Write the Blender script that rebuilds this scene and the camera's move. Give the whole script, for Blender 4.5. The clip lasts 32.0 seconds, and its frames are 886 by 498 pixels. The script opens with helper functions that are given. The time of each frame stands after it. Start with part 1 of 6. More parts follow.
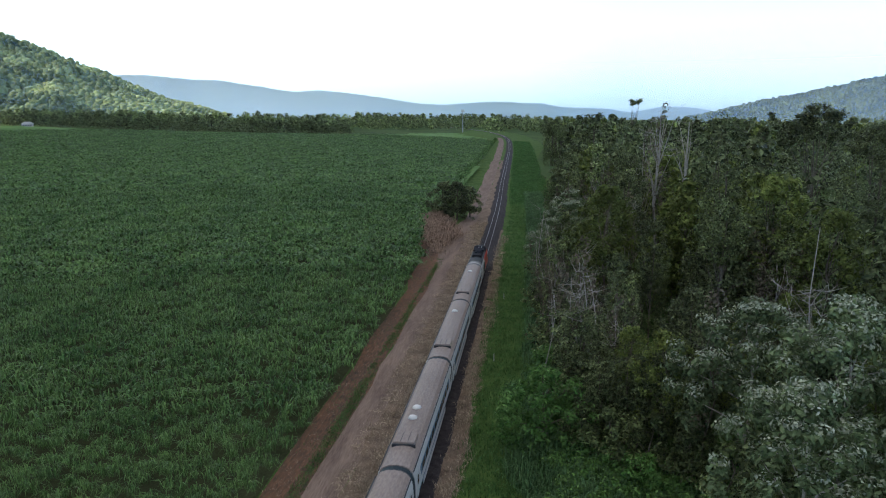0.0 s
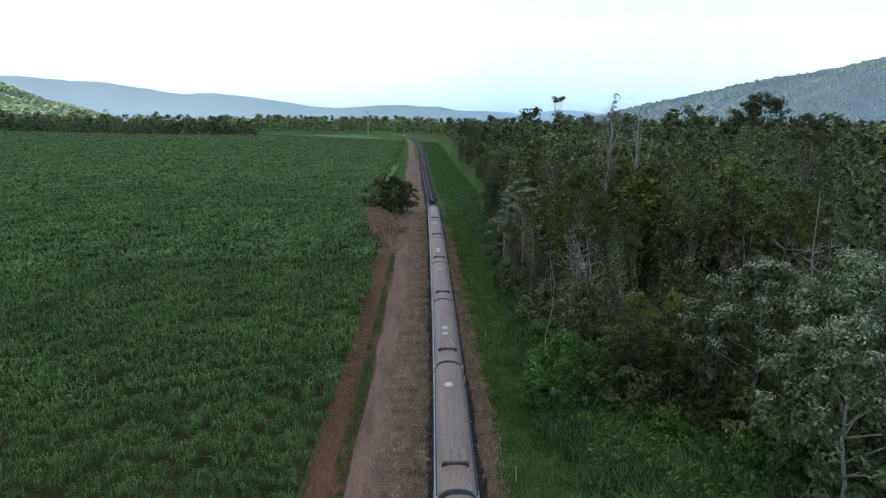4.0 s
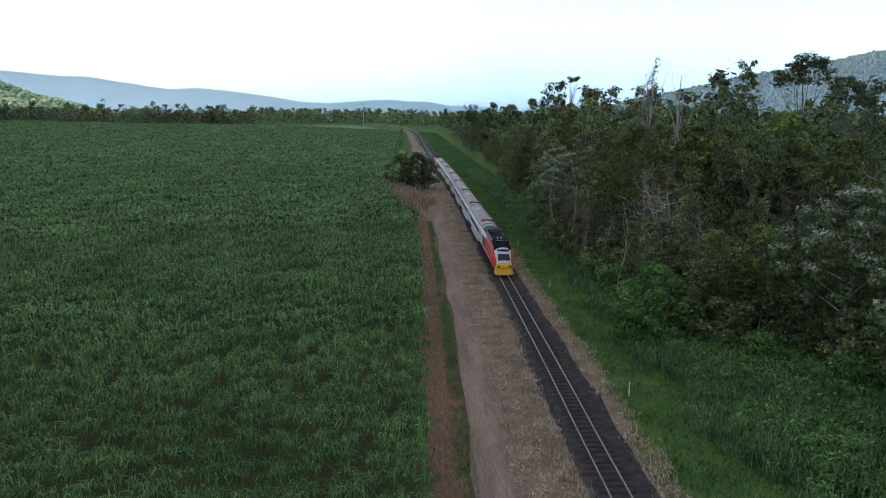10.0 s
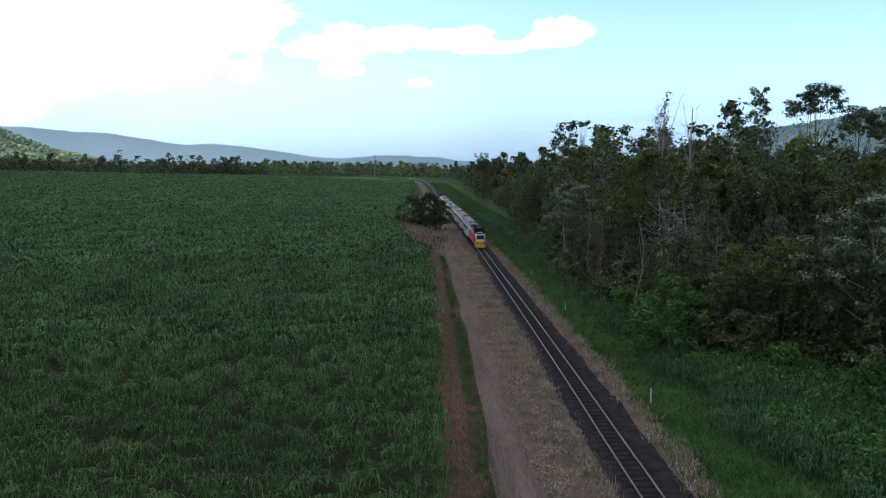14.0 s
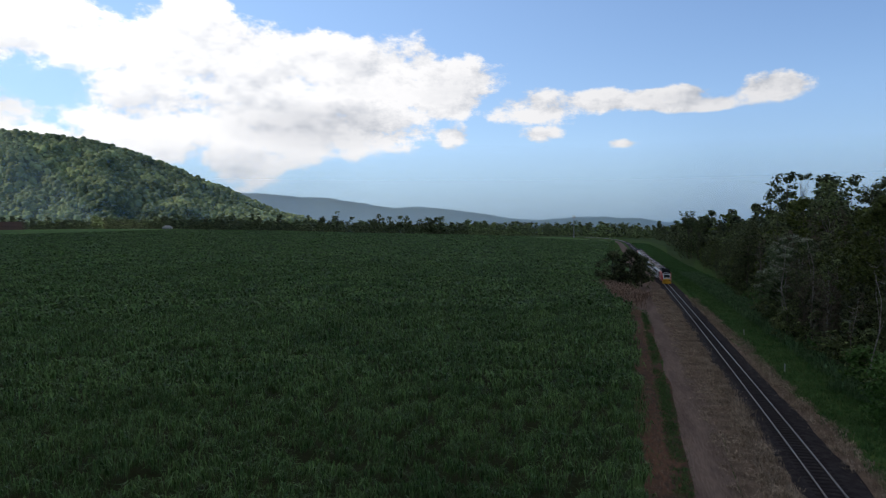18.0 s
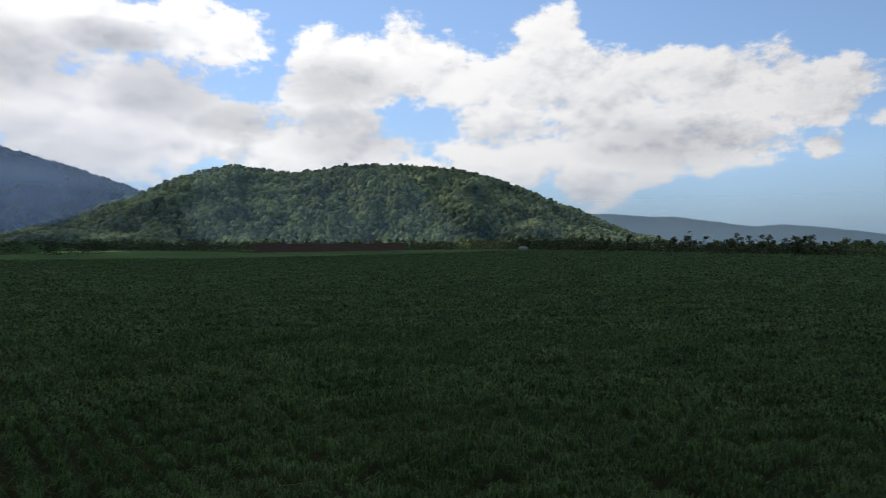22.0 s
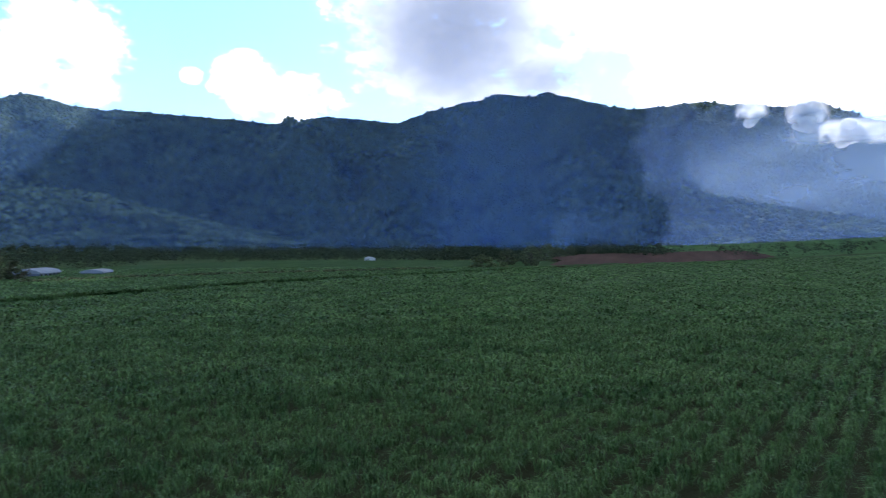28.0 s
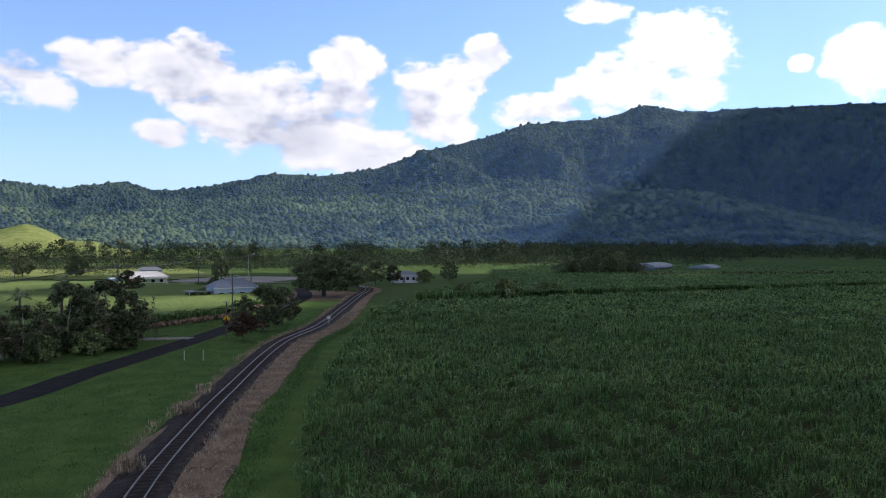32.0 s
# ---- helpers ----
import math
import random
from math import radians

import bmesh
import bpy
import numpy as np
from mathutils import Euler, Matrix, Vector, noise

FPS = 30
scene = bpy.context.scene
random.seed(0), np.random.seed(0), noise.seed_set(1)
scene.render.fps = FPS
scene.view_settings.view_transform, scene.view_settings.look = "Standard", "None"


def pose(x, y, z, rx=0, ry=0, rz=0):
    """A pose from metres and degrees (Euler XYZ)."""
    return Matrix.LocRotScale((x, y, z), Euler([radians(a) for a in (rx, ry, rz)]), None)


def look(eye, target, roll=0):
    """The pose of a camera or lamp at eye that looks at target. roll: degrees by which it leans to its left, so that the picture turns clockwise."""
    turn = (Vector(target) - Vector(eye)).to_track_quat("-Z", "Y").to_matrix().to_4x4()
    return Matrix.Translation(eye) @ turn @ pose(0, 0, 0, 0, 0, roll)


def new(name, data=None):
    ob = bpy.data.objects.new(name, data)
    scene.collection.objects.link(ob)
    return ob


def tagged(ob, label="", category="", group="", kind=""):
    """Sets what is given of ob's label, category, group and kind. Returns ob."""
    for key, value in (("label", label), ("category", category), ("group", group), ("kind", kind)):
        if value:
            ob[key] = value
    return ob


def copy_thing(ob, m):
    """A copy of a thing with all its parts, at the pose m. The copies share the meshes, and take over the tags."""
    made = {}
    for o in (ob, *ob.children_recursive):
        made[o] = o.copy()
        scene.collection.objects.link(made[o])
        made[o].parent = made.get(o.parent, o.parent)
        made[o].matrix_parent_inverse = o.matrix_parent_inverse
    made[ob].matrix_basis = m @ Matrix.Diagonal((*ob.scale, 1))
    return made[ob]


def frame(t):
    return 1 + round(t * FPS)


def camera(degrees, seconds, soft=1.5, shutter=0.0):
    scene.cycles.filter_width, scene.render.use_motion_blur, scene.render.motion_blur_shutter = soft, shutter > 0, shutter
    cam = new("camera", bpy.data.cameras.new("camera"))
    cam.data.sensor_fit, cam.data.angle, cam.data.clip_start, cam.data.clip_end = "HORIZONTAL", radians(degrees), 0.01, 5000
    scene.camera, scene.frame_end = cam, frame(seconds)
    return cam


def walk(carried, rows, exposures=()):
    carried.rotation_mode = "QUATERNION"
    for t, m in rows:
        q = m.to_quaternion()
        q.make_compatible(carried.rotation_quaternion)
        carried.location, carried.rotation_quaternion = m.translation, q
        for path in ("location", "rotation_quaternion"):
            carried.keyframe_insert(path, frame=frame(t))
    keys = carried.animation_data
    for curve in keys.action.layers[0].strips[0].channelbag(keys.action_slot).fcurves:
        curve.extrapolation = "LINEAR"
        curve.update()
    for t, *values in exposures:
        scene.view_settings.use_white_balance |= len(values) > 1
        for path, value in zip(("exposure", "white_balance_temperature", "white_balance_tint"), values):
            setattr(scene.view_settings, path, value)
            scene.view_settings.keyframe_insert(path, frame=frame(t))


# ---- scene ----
cam = camera(62.8, 32.0, soft=1.0, shutter=0.3)
PATH = [  # seconds, x, y, z, turn to the right, tilt
    (0.0, 19.50, 5.30, 27.52, -7.03, -10.51),
    (0.5, 18.47, 4.90, 27.58, -6.72, -10.51),
    (1.0, 17.36, 4.46, 27.57, -5.54, -10.46),
    (1.5, 16.11, 4.07, 27.42, -4.81, -10.41),
    (2.0, 14.80, 3.70, 27.03, -5.05, -10.40),
    (2.5, 13.45, 3.39, 26.59, -5.33, -10.36),
    (3.0, 12.02, 2.99, 26.18, -5.15, -10.31),
    (3.5, 10.64, 2.58, 25.77, -2.06, -10.28),
    (5.5, 4.23, 1.55, 24.27, 3.68, -10.16),
    (6.0, 2.59, 1.24, 23.83, 3.59, -10.18),
    (6.5, 1.10, 0.96, 23.36, 3.47, -10.14),
    (7.0, 0.15, 0.66, 22.92, 3.40, -10.17),
    (7.5, -0.14, 0.38, 22.46, 3.13, -10.22),
    (8.0, -0.12, 0.27, 22.04, 2.81, -10.32),
    (8.5, -0.00, 0.26, 21.62, 2.55, -10.42),
    (9.0, 0.05, 0.32, 21.16, 2.34, -10.47),
    (9.5, 0.01, 0.41, 20.70, 2.18, -10.52),
    (10.0, -0.07, 0.48, 20.25, 2.02, -10.54),
    (10.5, -0.21, 0.53, 19.81, 1.88, -10.58),
    (11.0, -0.37, 0.58, 19.38, 1.80, -10.61),
    (11.5, -0.46, 0.59, 18.89, 1.67, -10.41),
    (12.0, -0.48, 0.56, 18.40, 1.50, -9.21),
    (12.5, -0.52, 0.57, 17.91, 1.41, -7.99),
    (13.0, -0.51, 0.54, 17.39, 1.31, -6.77),
    (13.5, -0.50, 0.55, 16.90, 1.26, -6.24),
    (15.5, -0.47, 0.59, 15.30, -0.45, -6.25),
    (16.0, -0.47, 0.56, 15.17, -2.59, -6.27),
    (16.5, -0.49, 0.56, 15.03, -5.17, -6.24),
    (17.0, -0.52, 0.67, 14.97, -8.21, -5.12),
    (17.5, -0.54, 0.79, 14.91, -11.27, -3.30),
    (18.0, -0.53, 0.90, 14.91, -14.33, -1.40),
    (18.5, -0.65, 1.04, 14.94, -17.37, 0.33),
    (19.0, -0.76, 1.08, 14.93, -20.31, 0.34),
    (19.5, -0.81, 1.02, 14.91, -23.25, 0.31),
    (20.0, -0.90, 0.94, 14.87, -26.30, 0.32),
    (20.5, -0.94, 0.99, 14.85, -29.51, 0.31),
    (21.0, -0.96, 0.99, 14.84, -33.07, 0.30),
    (21.5, -0.98, 0.97, 14.83, -37.01, 0.26),
    (22.0, -0.97, 0.97, 14.81, -41.38, 0.21),
    (22.5, -0.93, 1.00, 14.77, -46.08, 0.17),
    (23.0, -0.91, 1.03, 14.76, -51.35, 0.12),
    (23.5, -0.89, 1.05, 14.74, -56.99, 0.05),
    (24.0, -0.88, 1.07, 14.73, -62.72, -0.01),
    (24.5, -0.86, 1.06, 14.73, -68.40, -0.05),
    (25.0, -0.84, 1.07, 14.73, -74.11, -0.11),
    (25.5, -0.83, 1.06, 14.73, -79.77, -0.16),
    (27.5, -1.03, 1.09, 14.73, -102.63, -0.26),
    (28.0, -1.00, 1.07, 14.73, -108.86, -0.31),
    (28.5, -0.92, 1.04, 14.68, -115.85, -0.31),
    (29.0, -0.79, 0.98, 14.65, -122.91, -0.36),
    (29.5, -0.71, 0.91, 14.62, -131.02, -0.38),
    (30.0, -0.67, 0.83, 14.59, -138.94, -0.42),
    (30.5, -0.66, 0.84, 14.58, -146.55, -0.46),
    (31.0, -0.67, 0.87, 14.61, -152.69, -0.54),
    (31.5, -0.69, 0.87, 14.62, -154.14, -0.56),
    (32.0, -0.69, 0.86, 14.62, -154.14, -0.56),
]

walk(cam, [(t, pose(x, y, z, 90 + tilt, 0, -turn)) for t, x, y, z, turn, tilt in PATH],
     exposures=[(0, 1.58, 6600, 9), (3.5, 1.58, 6600, 9), (9, 1.58, 6550, 9), (11.5, 1.55, 6500, 9), (13, 1.15, 6400, 10), (16, 1.1, 6350, 12), (17, 0.92, 6350, 14), (18, 0.15, 6350, 12), (18.8, -0.1, 6350, 11), (23, -0.18, 6350, 12), (25.5, -0.06, 6200, 12), (27.5, 1.28, 5650, 14), (29.5, 0.97, 6000, 15), (31, 0.78, 6350, 17), (32, 0.78, 6350, 17)])

# ---- sky and sun ----
SUN_TURN, SUN_UP = -90.0, 45.0  # degrees to the right of +y, degrees up


def way(turn, up):
    a, e = radians(turn), radians(up)
    return Vector((math.sin(a) * math.cos(e), math.cos(a) * math.cos(e), math.sin(e)))


sun = new("sun", bpy.data.lights.new("sun", "SUN"))
sun.data.energy, sun.data.angle, sun.data.color = 3.2, radians(0.6), (1.0, 0.93, 0.82)
sun.matrix_world = look(way(SUN_TURN, SUN_UP) * 100, (0, 0, 0))

# cumulus banks: turn, height, half width, half height, weight (degrees)
BANKS_NORTH = [(-33.2, 16.5, 2.8, 2.5, 1.15), (-39.8, 14.0, 5.0, 3.3, 1.15), (-34.1, 13.2, 7.3, 3.3, 1.40), (-26.3, 13.0, 7.3, 3.1, 1.40), (-19.6, 12.2, 6.1, 3.1, 1.40), (-13.8, 11.3, 5.0, 2.5, 1.30),
               (-28.5, 9.1, 8.9, 3.9, 1.40), (-36.1, 8.5, 6.7, 3.9, 1.30), (-21.4, 8.4, 6.1, 2.8, 1.20), (-30.2, 5.2, 3.3, 2.2, 1.15), (-13.4, 7.4, 1.4, 1.0, 0.80), (-6.9, 7.5, 2.2, 0.8, 0.90),
               (-7.3, 9.6, 5.0, 1.6, 1.20), (-2.4, 9.9, 4.5, 1.1, 1.10), (2.7, 9.8, 5.0, 1.0, 1.10), (6.8, 9.4, 3.3, 0.7, 1.15), (9.9, 10.3, 3.3, 1.1, 1.15), (-49.8, 9.6, 5.6, 2.2, 1.20),
               (-50.8, 14.6, 3.3, 2.8, 1.15), (-47.3, 8.2, 5.0, 2.2, 1.10), (-0.4, 6.7, 1.2, 0.4, 0.70), (-52, 8, 9, 6, 1.3), (-48, 5, 12, 3, 1.2), (-46, 14, 9, 4, 1.3)]
BANKS_WEST = [(-66, 10, 12, 6, 1.5), (-72, 15, 12, 4, 1.4), (-60, 16, 7, 3, 1.2), (-86, 13, 9, 6, 1.5), (-92, 19, 14, 7, 1.2), (-108, 17, 10.5, 8, 1.3),
              (-104, 12, 7, 3, 1.0), (-121, 11, 4.5, 2.6, .95), (-136, 13, 5, 4, .95)]
BANKS_SOUTH = [(-178.9, 12.7, 4.3, 1.9, 1.15), (-173.6, 12.3, 5.2, 2.7, 1.30), (-168.7, 10.2, 5.4, 3.8, 1.45), (-164.0, 8.4, 6.0, 3.3, 1.45), (-159.2, 7.0, 5.2, 2.4, 1.40), (-161.4, 14.0, 2.8, 1.8, 1.15),
               (-161.8, 10.8, 2.7, 2.1, 1.15), (-153.9, 12.2, 4.0, 2.8, 1.25), (-154.8, 9.4, 3.4, 2.4, 1.10), (-150.8, 14.3, 1.9, 1.4, 1.15), (-146.8, 10.2, 4.3, 1.5, 1.15), (-141.2, 11.9, 4.6, 2.6, 1.05),
               (-137.4, 13.3, 2.4, 2.4, 1.15), (-134.6, 11.5, 1.9, 2.4, 1.15), (-142.5, 17.2, 2.8, 1.2, 1.15), (-124.0, 12.4, 2.6, 2.2, 0.95), (-128.0, 12.5, 0.9, 0.7, 0.80), (-184.2, 11.0, 3.4, 1.9, 1.15),
               (-175.5, 8.0, 2.1, 1.0, 0.90), (166, 14, 6.0, 2.6, .7)]

# grey undersides: turn, height, half width, half height, weight
BELLIES = [(-108, 17, 11, 9, 1), (-101, 13, 7, 3, 0.8), (-73, 13, 9, 3, 0.4), (-62, 12, 7, 3, 0.4), (-80, 16, 8, 2, 0.4), (-48, 9, 7, 2.5, 0.3), (-24, 8, 8, 2, 0.25), (-166, 8, 4, 2, 0.3), (-157, 10, 3, 2, 0.2), (-50, 13, 6, 2.2, 0.35), (-57, 10, 5, 2, 0.4), (-66, 15, 5, 1.5, 0.5)]


def build_sky():
    world = bpy.data.worlds.new("sky")
    scene.world = world
    world.use_nodes = True
    nt = world.node_tree
    nt.nodes.clear()
    N, L = nt.nodes.new, nt.links.new

    def m(op, a, b=None, c=None, clamp=False):
        n = N("ShaderNodeMath")
        n.operation, n.use_clamp = op, clamp
        for i, v in enumerate((a, b, c)):
            if v is None:
                continue
            if isinstance(v, (int, float)):
                n.inputs[i].default_value = v
            else:
                L(v, n.inputs[i])
        return n.outputs[0]

    def vm(op, a, b):
        n = N("ShaderNodeVectorMath")
        n.operation = op
        for i, v in enumerate((a, b)):
            if isinstance(v, tuple):
                n.inputs[i].default_value = v
            else:
                L(v, n.inputs[i])
        return n.outputs["Value" if op == "DOT_PRODUCT" else "Vector"]

    sky = N("ShaderNodeTexSky")
    sky.sky_type, sky.sun_disc = "NISHITA", False
    sky.sun_elevation, sky.sun_rotation = radians(SUN_UP), radians(SUN_TURN)
    sky.air_density, sky.dust_density, sky.ozone_density, sky.altitude = 1.0, 0.4, 2.0, 20
    co = N("ShaderNodeTexCoord").outputs["Generated"]
    rot = N("ShaderNodeVectorRotate")
    rot.rotation_type = "Z_AXIS"
    rot.inputs["Angle"].default_value = radians(-100)  # the seam lies behind the camera
    L(co, rot.inputs["Vector"])
    sep = N("ShaderNodeSeparateXYZ")
    L(rot.outputs[0], sep.inputs[0])
    u = m("MULTIPLY", m("ARCTAN2", sep.outputs[0], sep.outputs[1]), 57.2958)
    v = m("MULTIPLY", m("ARCSINE", sep.outputs[2]), 57.2958)
    uv = N("ShaderNodeCombineXYZ")
    L(u, uv.inputs[0]), L(v, uv.inputs[1])
    uv = uv.outputs[0]
    best = None
    for turn, up, w, h, weight in BANKS_NORTH + BANKS_WEST + BANKS_SOUTH:
        x = (turn + 100 + 180) % 360 - 180
        d = vm("MULTIPLY", vm("SUBTRACT", uv, (x, up, 0)), (1 / w, 1 / h, 0))
        val = m("MULTIPLY", m("SUBTRACT", 1.0, vm("DOT_PRODUCT", d, d)), weight)
        best = val if best is None else m("SMOOTH_MAX", best, val, 0.25)
    belly = None
    for turn, up, w, h, weight in BELLIES:
        x = (turn + 100 + 180) % 360 - 180
        d = vm("MULTIPLY", vm("SUBTRACT", uv, (x, up, 0)), (1 / w, 1 / h, 0))
        val = m("MULTIPLY", m("SUBTRACT", 1.0, vm("DOT_PRODUCT", d, d), clamp=True), weight)
        belly = val if belly is None else m("MAXIMUM", belly, val)

    def fractal(off, sx, sy, detail, rough):
        n = N("ShaderNodeTexNoise")
        n.inputs["Scale"].default_value = 1.0
        n.inputs["Detail"].default_value, n.inputs["Roughness"].default_value = detail, rough
        L(vm("MULTIPLY", vm("ADD", uv, off), (sx, sy, 0)), n.inputs["Vector"])
        return n.outputs["Fac"]

    puff = fractal((0, 0, 0), 0.17, 0.27, 10, 0.64)
    lit = fractal((-0.5, 1.1, 0), 0.17, 0.27, 10, 0.64)
    dens = m("ADD", m("MULTIPLY", best, 0.42), m("MULTIPLY", m("SUBTRACT", puff, 0.5), 2.2))
    mask = N("ShaderNodeMapRange")
    mask.interpolation_type = "SMOOTHSTEP"
    mask.inputs["From Min"].default_value, mask.inputs["From Max"].default_value = 0.02, 0.30
    L(dens, mask.inputs["Value"])
    shade = m("ADD", m("MULTIPLY", m("SUBTRACT", puff, lit), 4.4), 0.82, clamp=True)
    thick = m("MULTIPLY", m("SUBTRACT", dens, 0.45), 0.9, clamp=True)
    shade = m("SUBTRACT", m("SUBTRACT", shade, thick), m("MULTIPLY", belly, 0.9), clamp=True)
    # brighter towards the sun
    s = way(SUN_TURN, SUN_UP)
    near = vm("DOT_PRODUCT", co, (s.x, s.y, s.z))
    glow = m("POWER", m("MAXIMUM", near, 0.0), 3.0)
    n = way(-42, 25)
    pale = m("POWER", m("MAXIMUM", vm("DOT_PRODUCT", co, (n.x, n.y, n.z)), 0.0), 3.0)
    cloud = N("ShaderNodeMix")
    cloud.data_type = "RGBA"
    L(shade, cloud.inputs[0])
    cloud.inputs[6].default_value = (3.1, 3.4, 3.9, 1)
    cloud.inputs[7].default_value = (6.4, 6.4, 6.4, 1)
    grey = N("ShaderNodeMix")
    grey.data_type, grey.blend_type = "RGBA", "MULTIPLY"
    L(m("MULTIPLY", belly, m("ADD", m("MULTIPLY", puff, 0.9), 0.5), clamp=True), grey.inputs[0])
    L(cloud.outputs[2], grey.inputs[6])
    grey.inputs[7].default_value = (0.42, 0.45, 0.52, 1)
    add = N("ShaderNodeMix")
    add.data_type, add.blend_type = "RGBA", "ADD"
    L(m("ADD", m("MULTIPLY", glow, m("SUBTRACT", 0.85, m("MULTIPLY", belly, 0.75))), m("MULTIPLY", pale, m("SUBTRACT", 0.36, m("MULTIPLY", belly, 0.3)))), add.inputs[0])
    L(grey.outputs[2], add.inputs[6])
    add.inputs[7].default_value = (9, 8.8, 8.2, 1)
    mix = N("ShaderNodeMix")
    mix.data_type = "RGBA"
    L(mask.outputs[0], mix.inputs[0])
    haze = N("ShaderNodeMix")
    haze.data_type = "RGBA"
    L(m("MULTIPLY", m("EXPONENT", m("MULTIPLY", m("MAXIMUM", v, 0.0), -0.16)), 0.85), haze.inputs[0])
    tint = N("ShaderNodeMix")
    tint.data_type, tint.blend_type = "RGBA", "MULTIPLY"
    tint.inputs[0].default_value = 1.0
    L(sky.outputs[0], tint.inputs[6])
    tint.inputs[7].default_value = (0.94, 1.08, 1.27, 1)
    L(tint.outputs[2], haze.inputs[6])
    haze.inputs[7].default_value = (3.9, 5.6, 7.6, 1)
    veil = N("ShaderNodeMix")  # pale sky round the sun
    veil.data_type, veil.blend_type = "RGBA", "ADD"
    L(m("MULTIPLY", pale, 0.24), veil.inputs[0])
    L(haze.outputs[2], veil.inputs[6])
    veil.inputs[7].default_value = (5.2, 7.0, 8.4, 1)
    L(veil.outputs[2], mix.inputs[6])
    L(add.outputs[2], mix.inputs[7])
    bg = N("ShaderNodeBackground")
    bg.inputs["Strength"].default_value = 0.1
    high = N("ShaderNodeMapRange")  # a thick grey layer overhead
    high.interpolation_type = "SMOOTHSTEP"
    high.inputs["From Min"].default_value, high.inputs["From Max"].default_value = 19.0, 34.0
    high.inputs["To Max"].default_value = 0.9
    L(m("ADD", v, m("MULTIPLY", m("SUBTRACT", puff, 0.5), 12.0)), high.inputs["Value"])
    layer = N("ShaderNodeMix")
    layer.data_type = "RGBA"
    L(high.outputs[0], layer.inputs[0])
    L(mix.outputs[2], layer.inputs[6])
    layer.inputs[7].default_value = (2.55, 2.55, 2.5, 1)
    L(layer.outputs[2], bg.inputs["Color"])
    out = N("ShaderNodeOutputWorld")
    L(bg.outputs[0], out.inputs["Surface"])


build_sky()


# ---- materials ----
def material(name, dark, light, scale=3.0, fine=30.0, rough=0.85, bump=0.3, metal=0.0, island=0.0, per_object=0.0, translucent=0.0, stretch=(1, 1, 1), depth=0.02, canopy=0.0, gloss=None):
    """Two colours mixed by a coarse and a fine noise, with relief; island and per_object: how much pieces differ in brightness."""
    mt = bpy.data.materials.new(name)
    mt.use_nodes = True
    nt = mt.node_tree
    N, L = nt.nodes.new, nt.links.new
    bsdf = nt.nodes["Principled BSDF"]
    co = N("ShaderNodeTexCoord")
    mp = N("ShaderNodeMapping")
    mp.inputs["Scale"].default_value = stretch
    L(co.outputs["Object"], mp.inputs["Vector"])
    a, b = N("ShaderNodeTexNoise"), N("ShaderNodeTexNoise")
    a.inputs["Scale"].default_value, a.inputs["Detail"].default_value = scale, 4
    b.inputs["Scale"].default_value, b.inputs["Detail"].default_value = fine, 3
    L(mp.outputs[0], a.inputs["Vector"]), L(mp.outputs[0], b.inputs["Vector"])
    s = N("ShaderNodeMath")
    s.operation = "ADD"
    L(a.outputs["Fac"], s.inputs[0]), L(b.outputs["Fac"], s.inputs[1])
    r = N("ShaderNodeMapRange")
    r.inputs["From Min"].default_value, r.inputs["From Max"].default_value = 0.72, 1.28
    L(s.outputs[0], r.inputs["Value"])
    fac, height = r.outputs[0], s.outputs[0]
    if canopy:  # tree crowns as cells
        vo = N("ShaderNodeTexVoronoi")
        vo.inputs["Scale"].default_value = canopy
        L(mp.outputs[0], vo.inputs["Vector"])
        sp = N("ShaderNodeSeparateColor")
        L(vo.outputs["Color"], sp.inputs[0])
        av = N("ShaderNodeMath")
        av.operation, av.use_clamp = "MULTIPLY_ADD", True
        L(sp.outputs[0], av.inputs[0])
        av.inputs[1].default_value = 0.6
        half = N("ShaderNodeMath")
        half.operation = "MULTIPLY_ADD"
        L(fac, half.inputs[0])
        half.inputs[1].default_value, half.inputs[2].default_value = 0.7, -0.15
        L(half.outputs[0], av.inputs[2])
        fac = av.outputs[0]
        inv = N("ShaderNodeMath")
        inv.operation = "MULTIPLY_ADD"
        L(vo.outputs["Distance"], inv.inputs[0])
        inv.inputs[1].default_value = -1.2
        L(s.outputs[0], inv.inputs[2])
        height = inv.outputs[0]
    c = N("ShaderNodeMix")
    c.data_type = "RGBA"
    L(fac, c.inputs[0])
    c.inputs[6].default_value, c.inputs[7].default_value = (*dark, 1), (*light, 1)
    col = c.outputs[2]
    for amount, node, socket in ((island, "ShaderNodeNewGeometry", "Random Per Island"), (per_object, "ShaderNodeObjectInfo", "Random")):
        if amount:
            g = N(node)
            q = N("ShaderNodeMapRange")
            q.inputs["To Min"].default_value, q.inputs["To Max"].default_value = 1 - amount, 1 + amount
            L(g.outputs[socket], q.inputs["Value"])
            h = N("ShaderNodeHueSaturation")
            L(q.outputs[0], h.inputs["Value"])
            L(col, h.inputs["Color"])
            col = h.outputs["Color"]
    L(col, bsdf.inputs["Base Color"])
    bsdf.inputs["Roughness"].default_value, bsdf.inputs["Metallic"].default_value = rough, metal
    bsdf.inputs["Specular IOR Level"].default_value = gloss if gloss is not None else (0.3 if bump else 0.12) if rough < 0.8 else 0.03
    if bump:
        bp = N("ShaderNodeBump")
        bp.inputs["Strength"].default_value, bp.inputs["Distance"].default_value = bump, depth
        L(height, bp.inputs["Height"])
        L(bp.outputs[0], bsdf.inputs["Normal"])
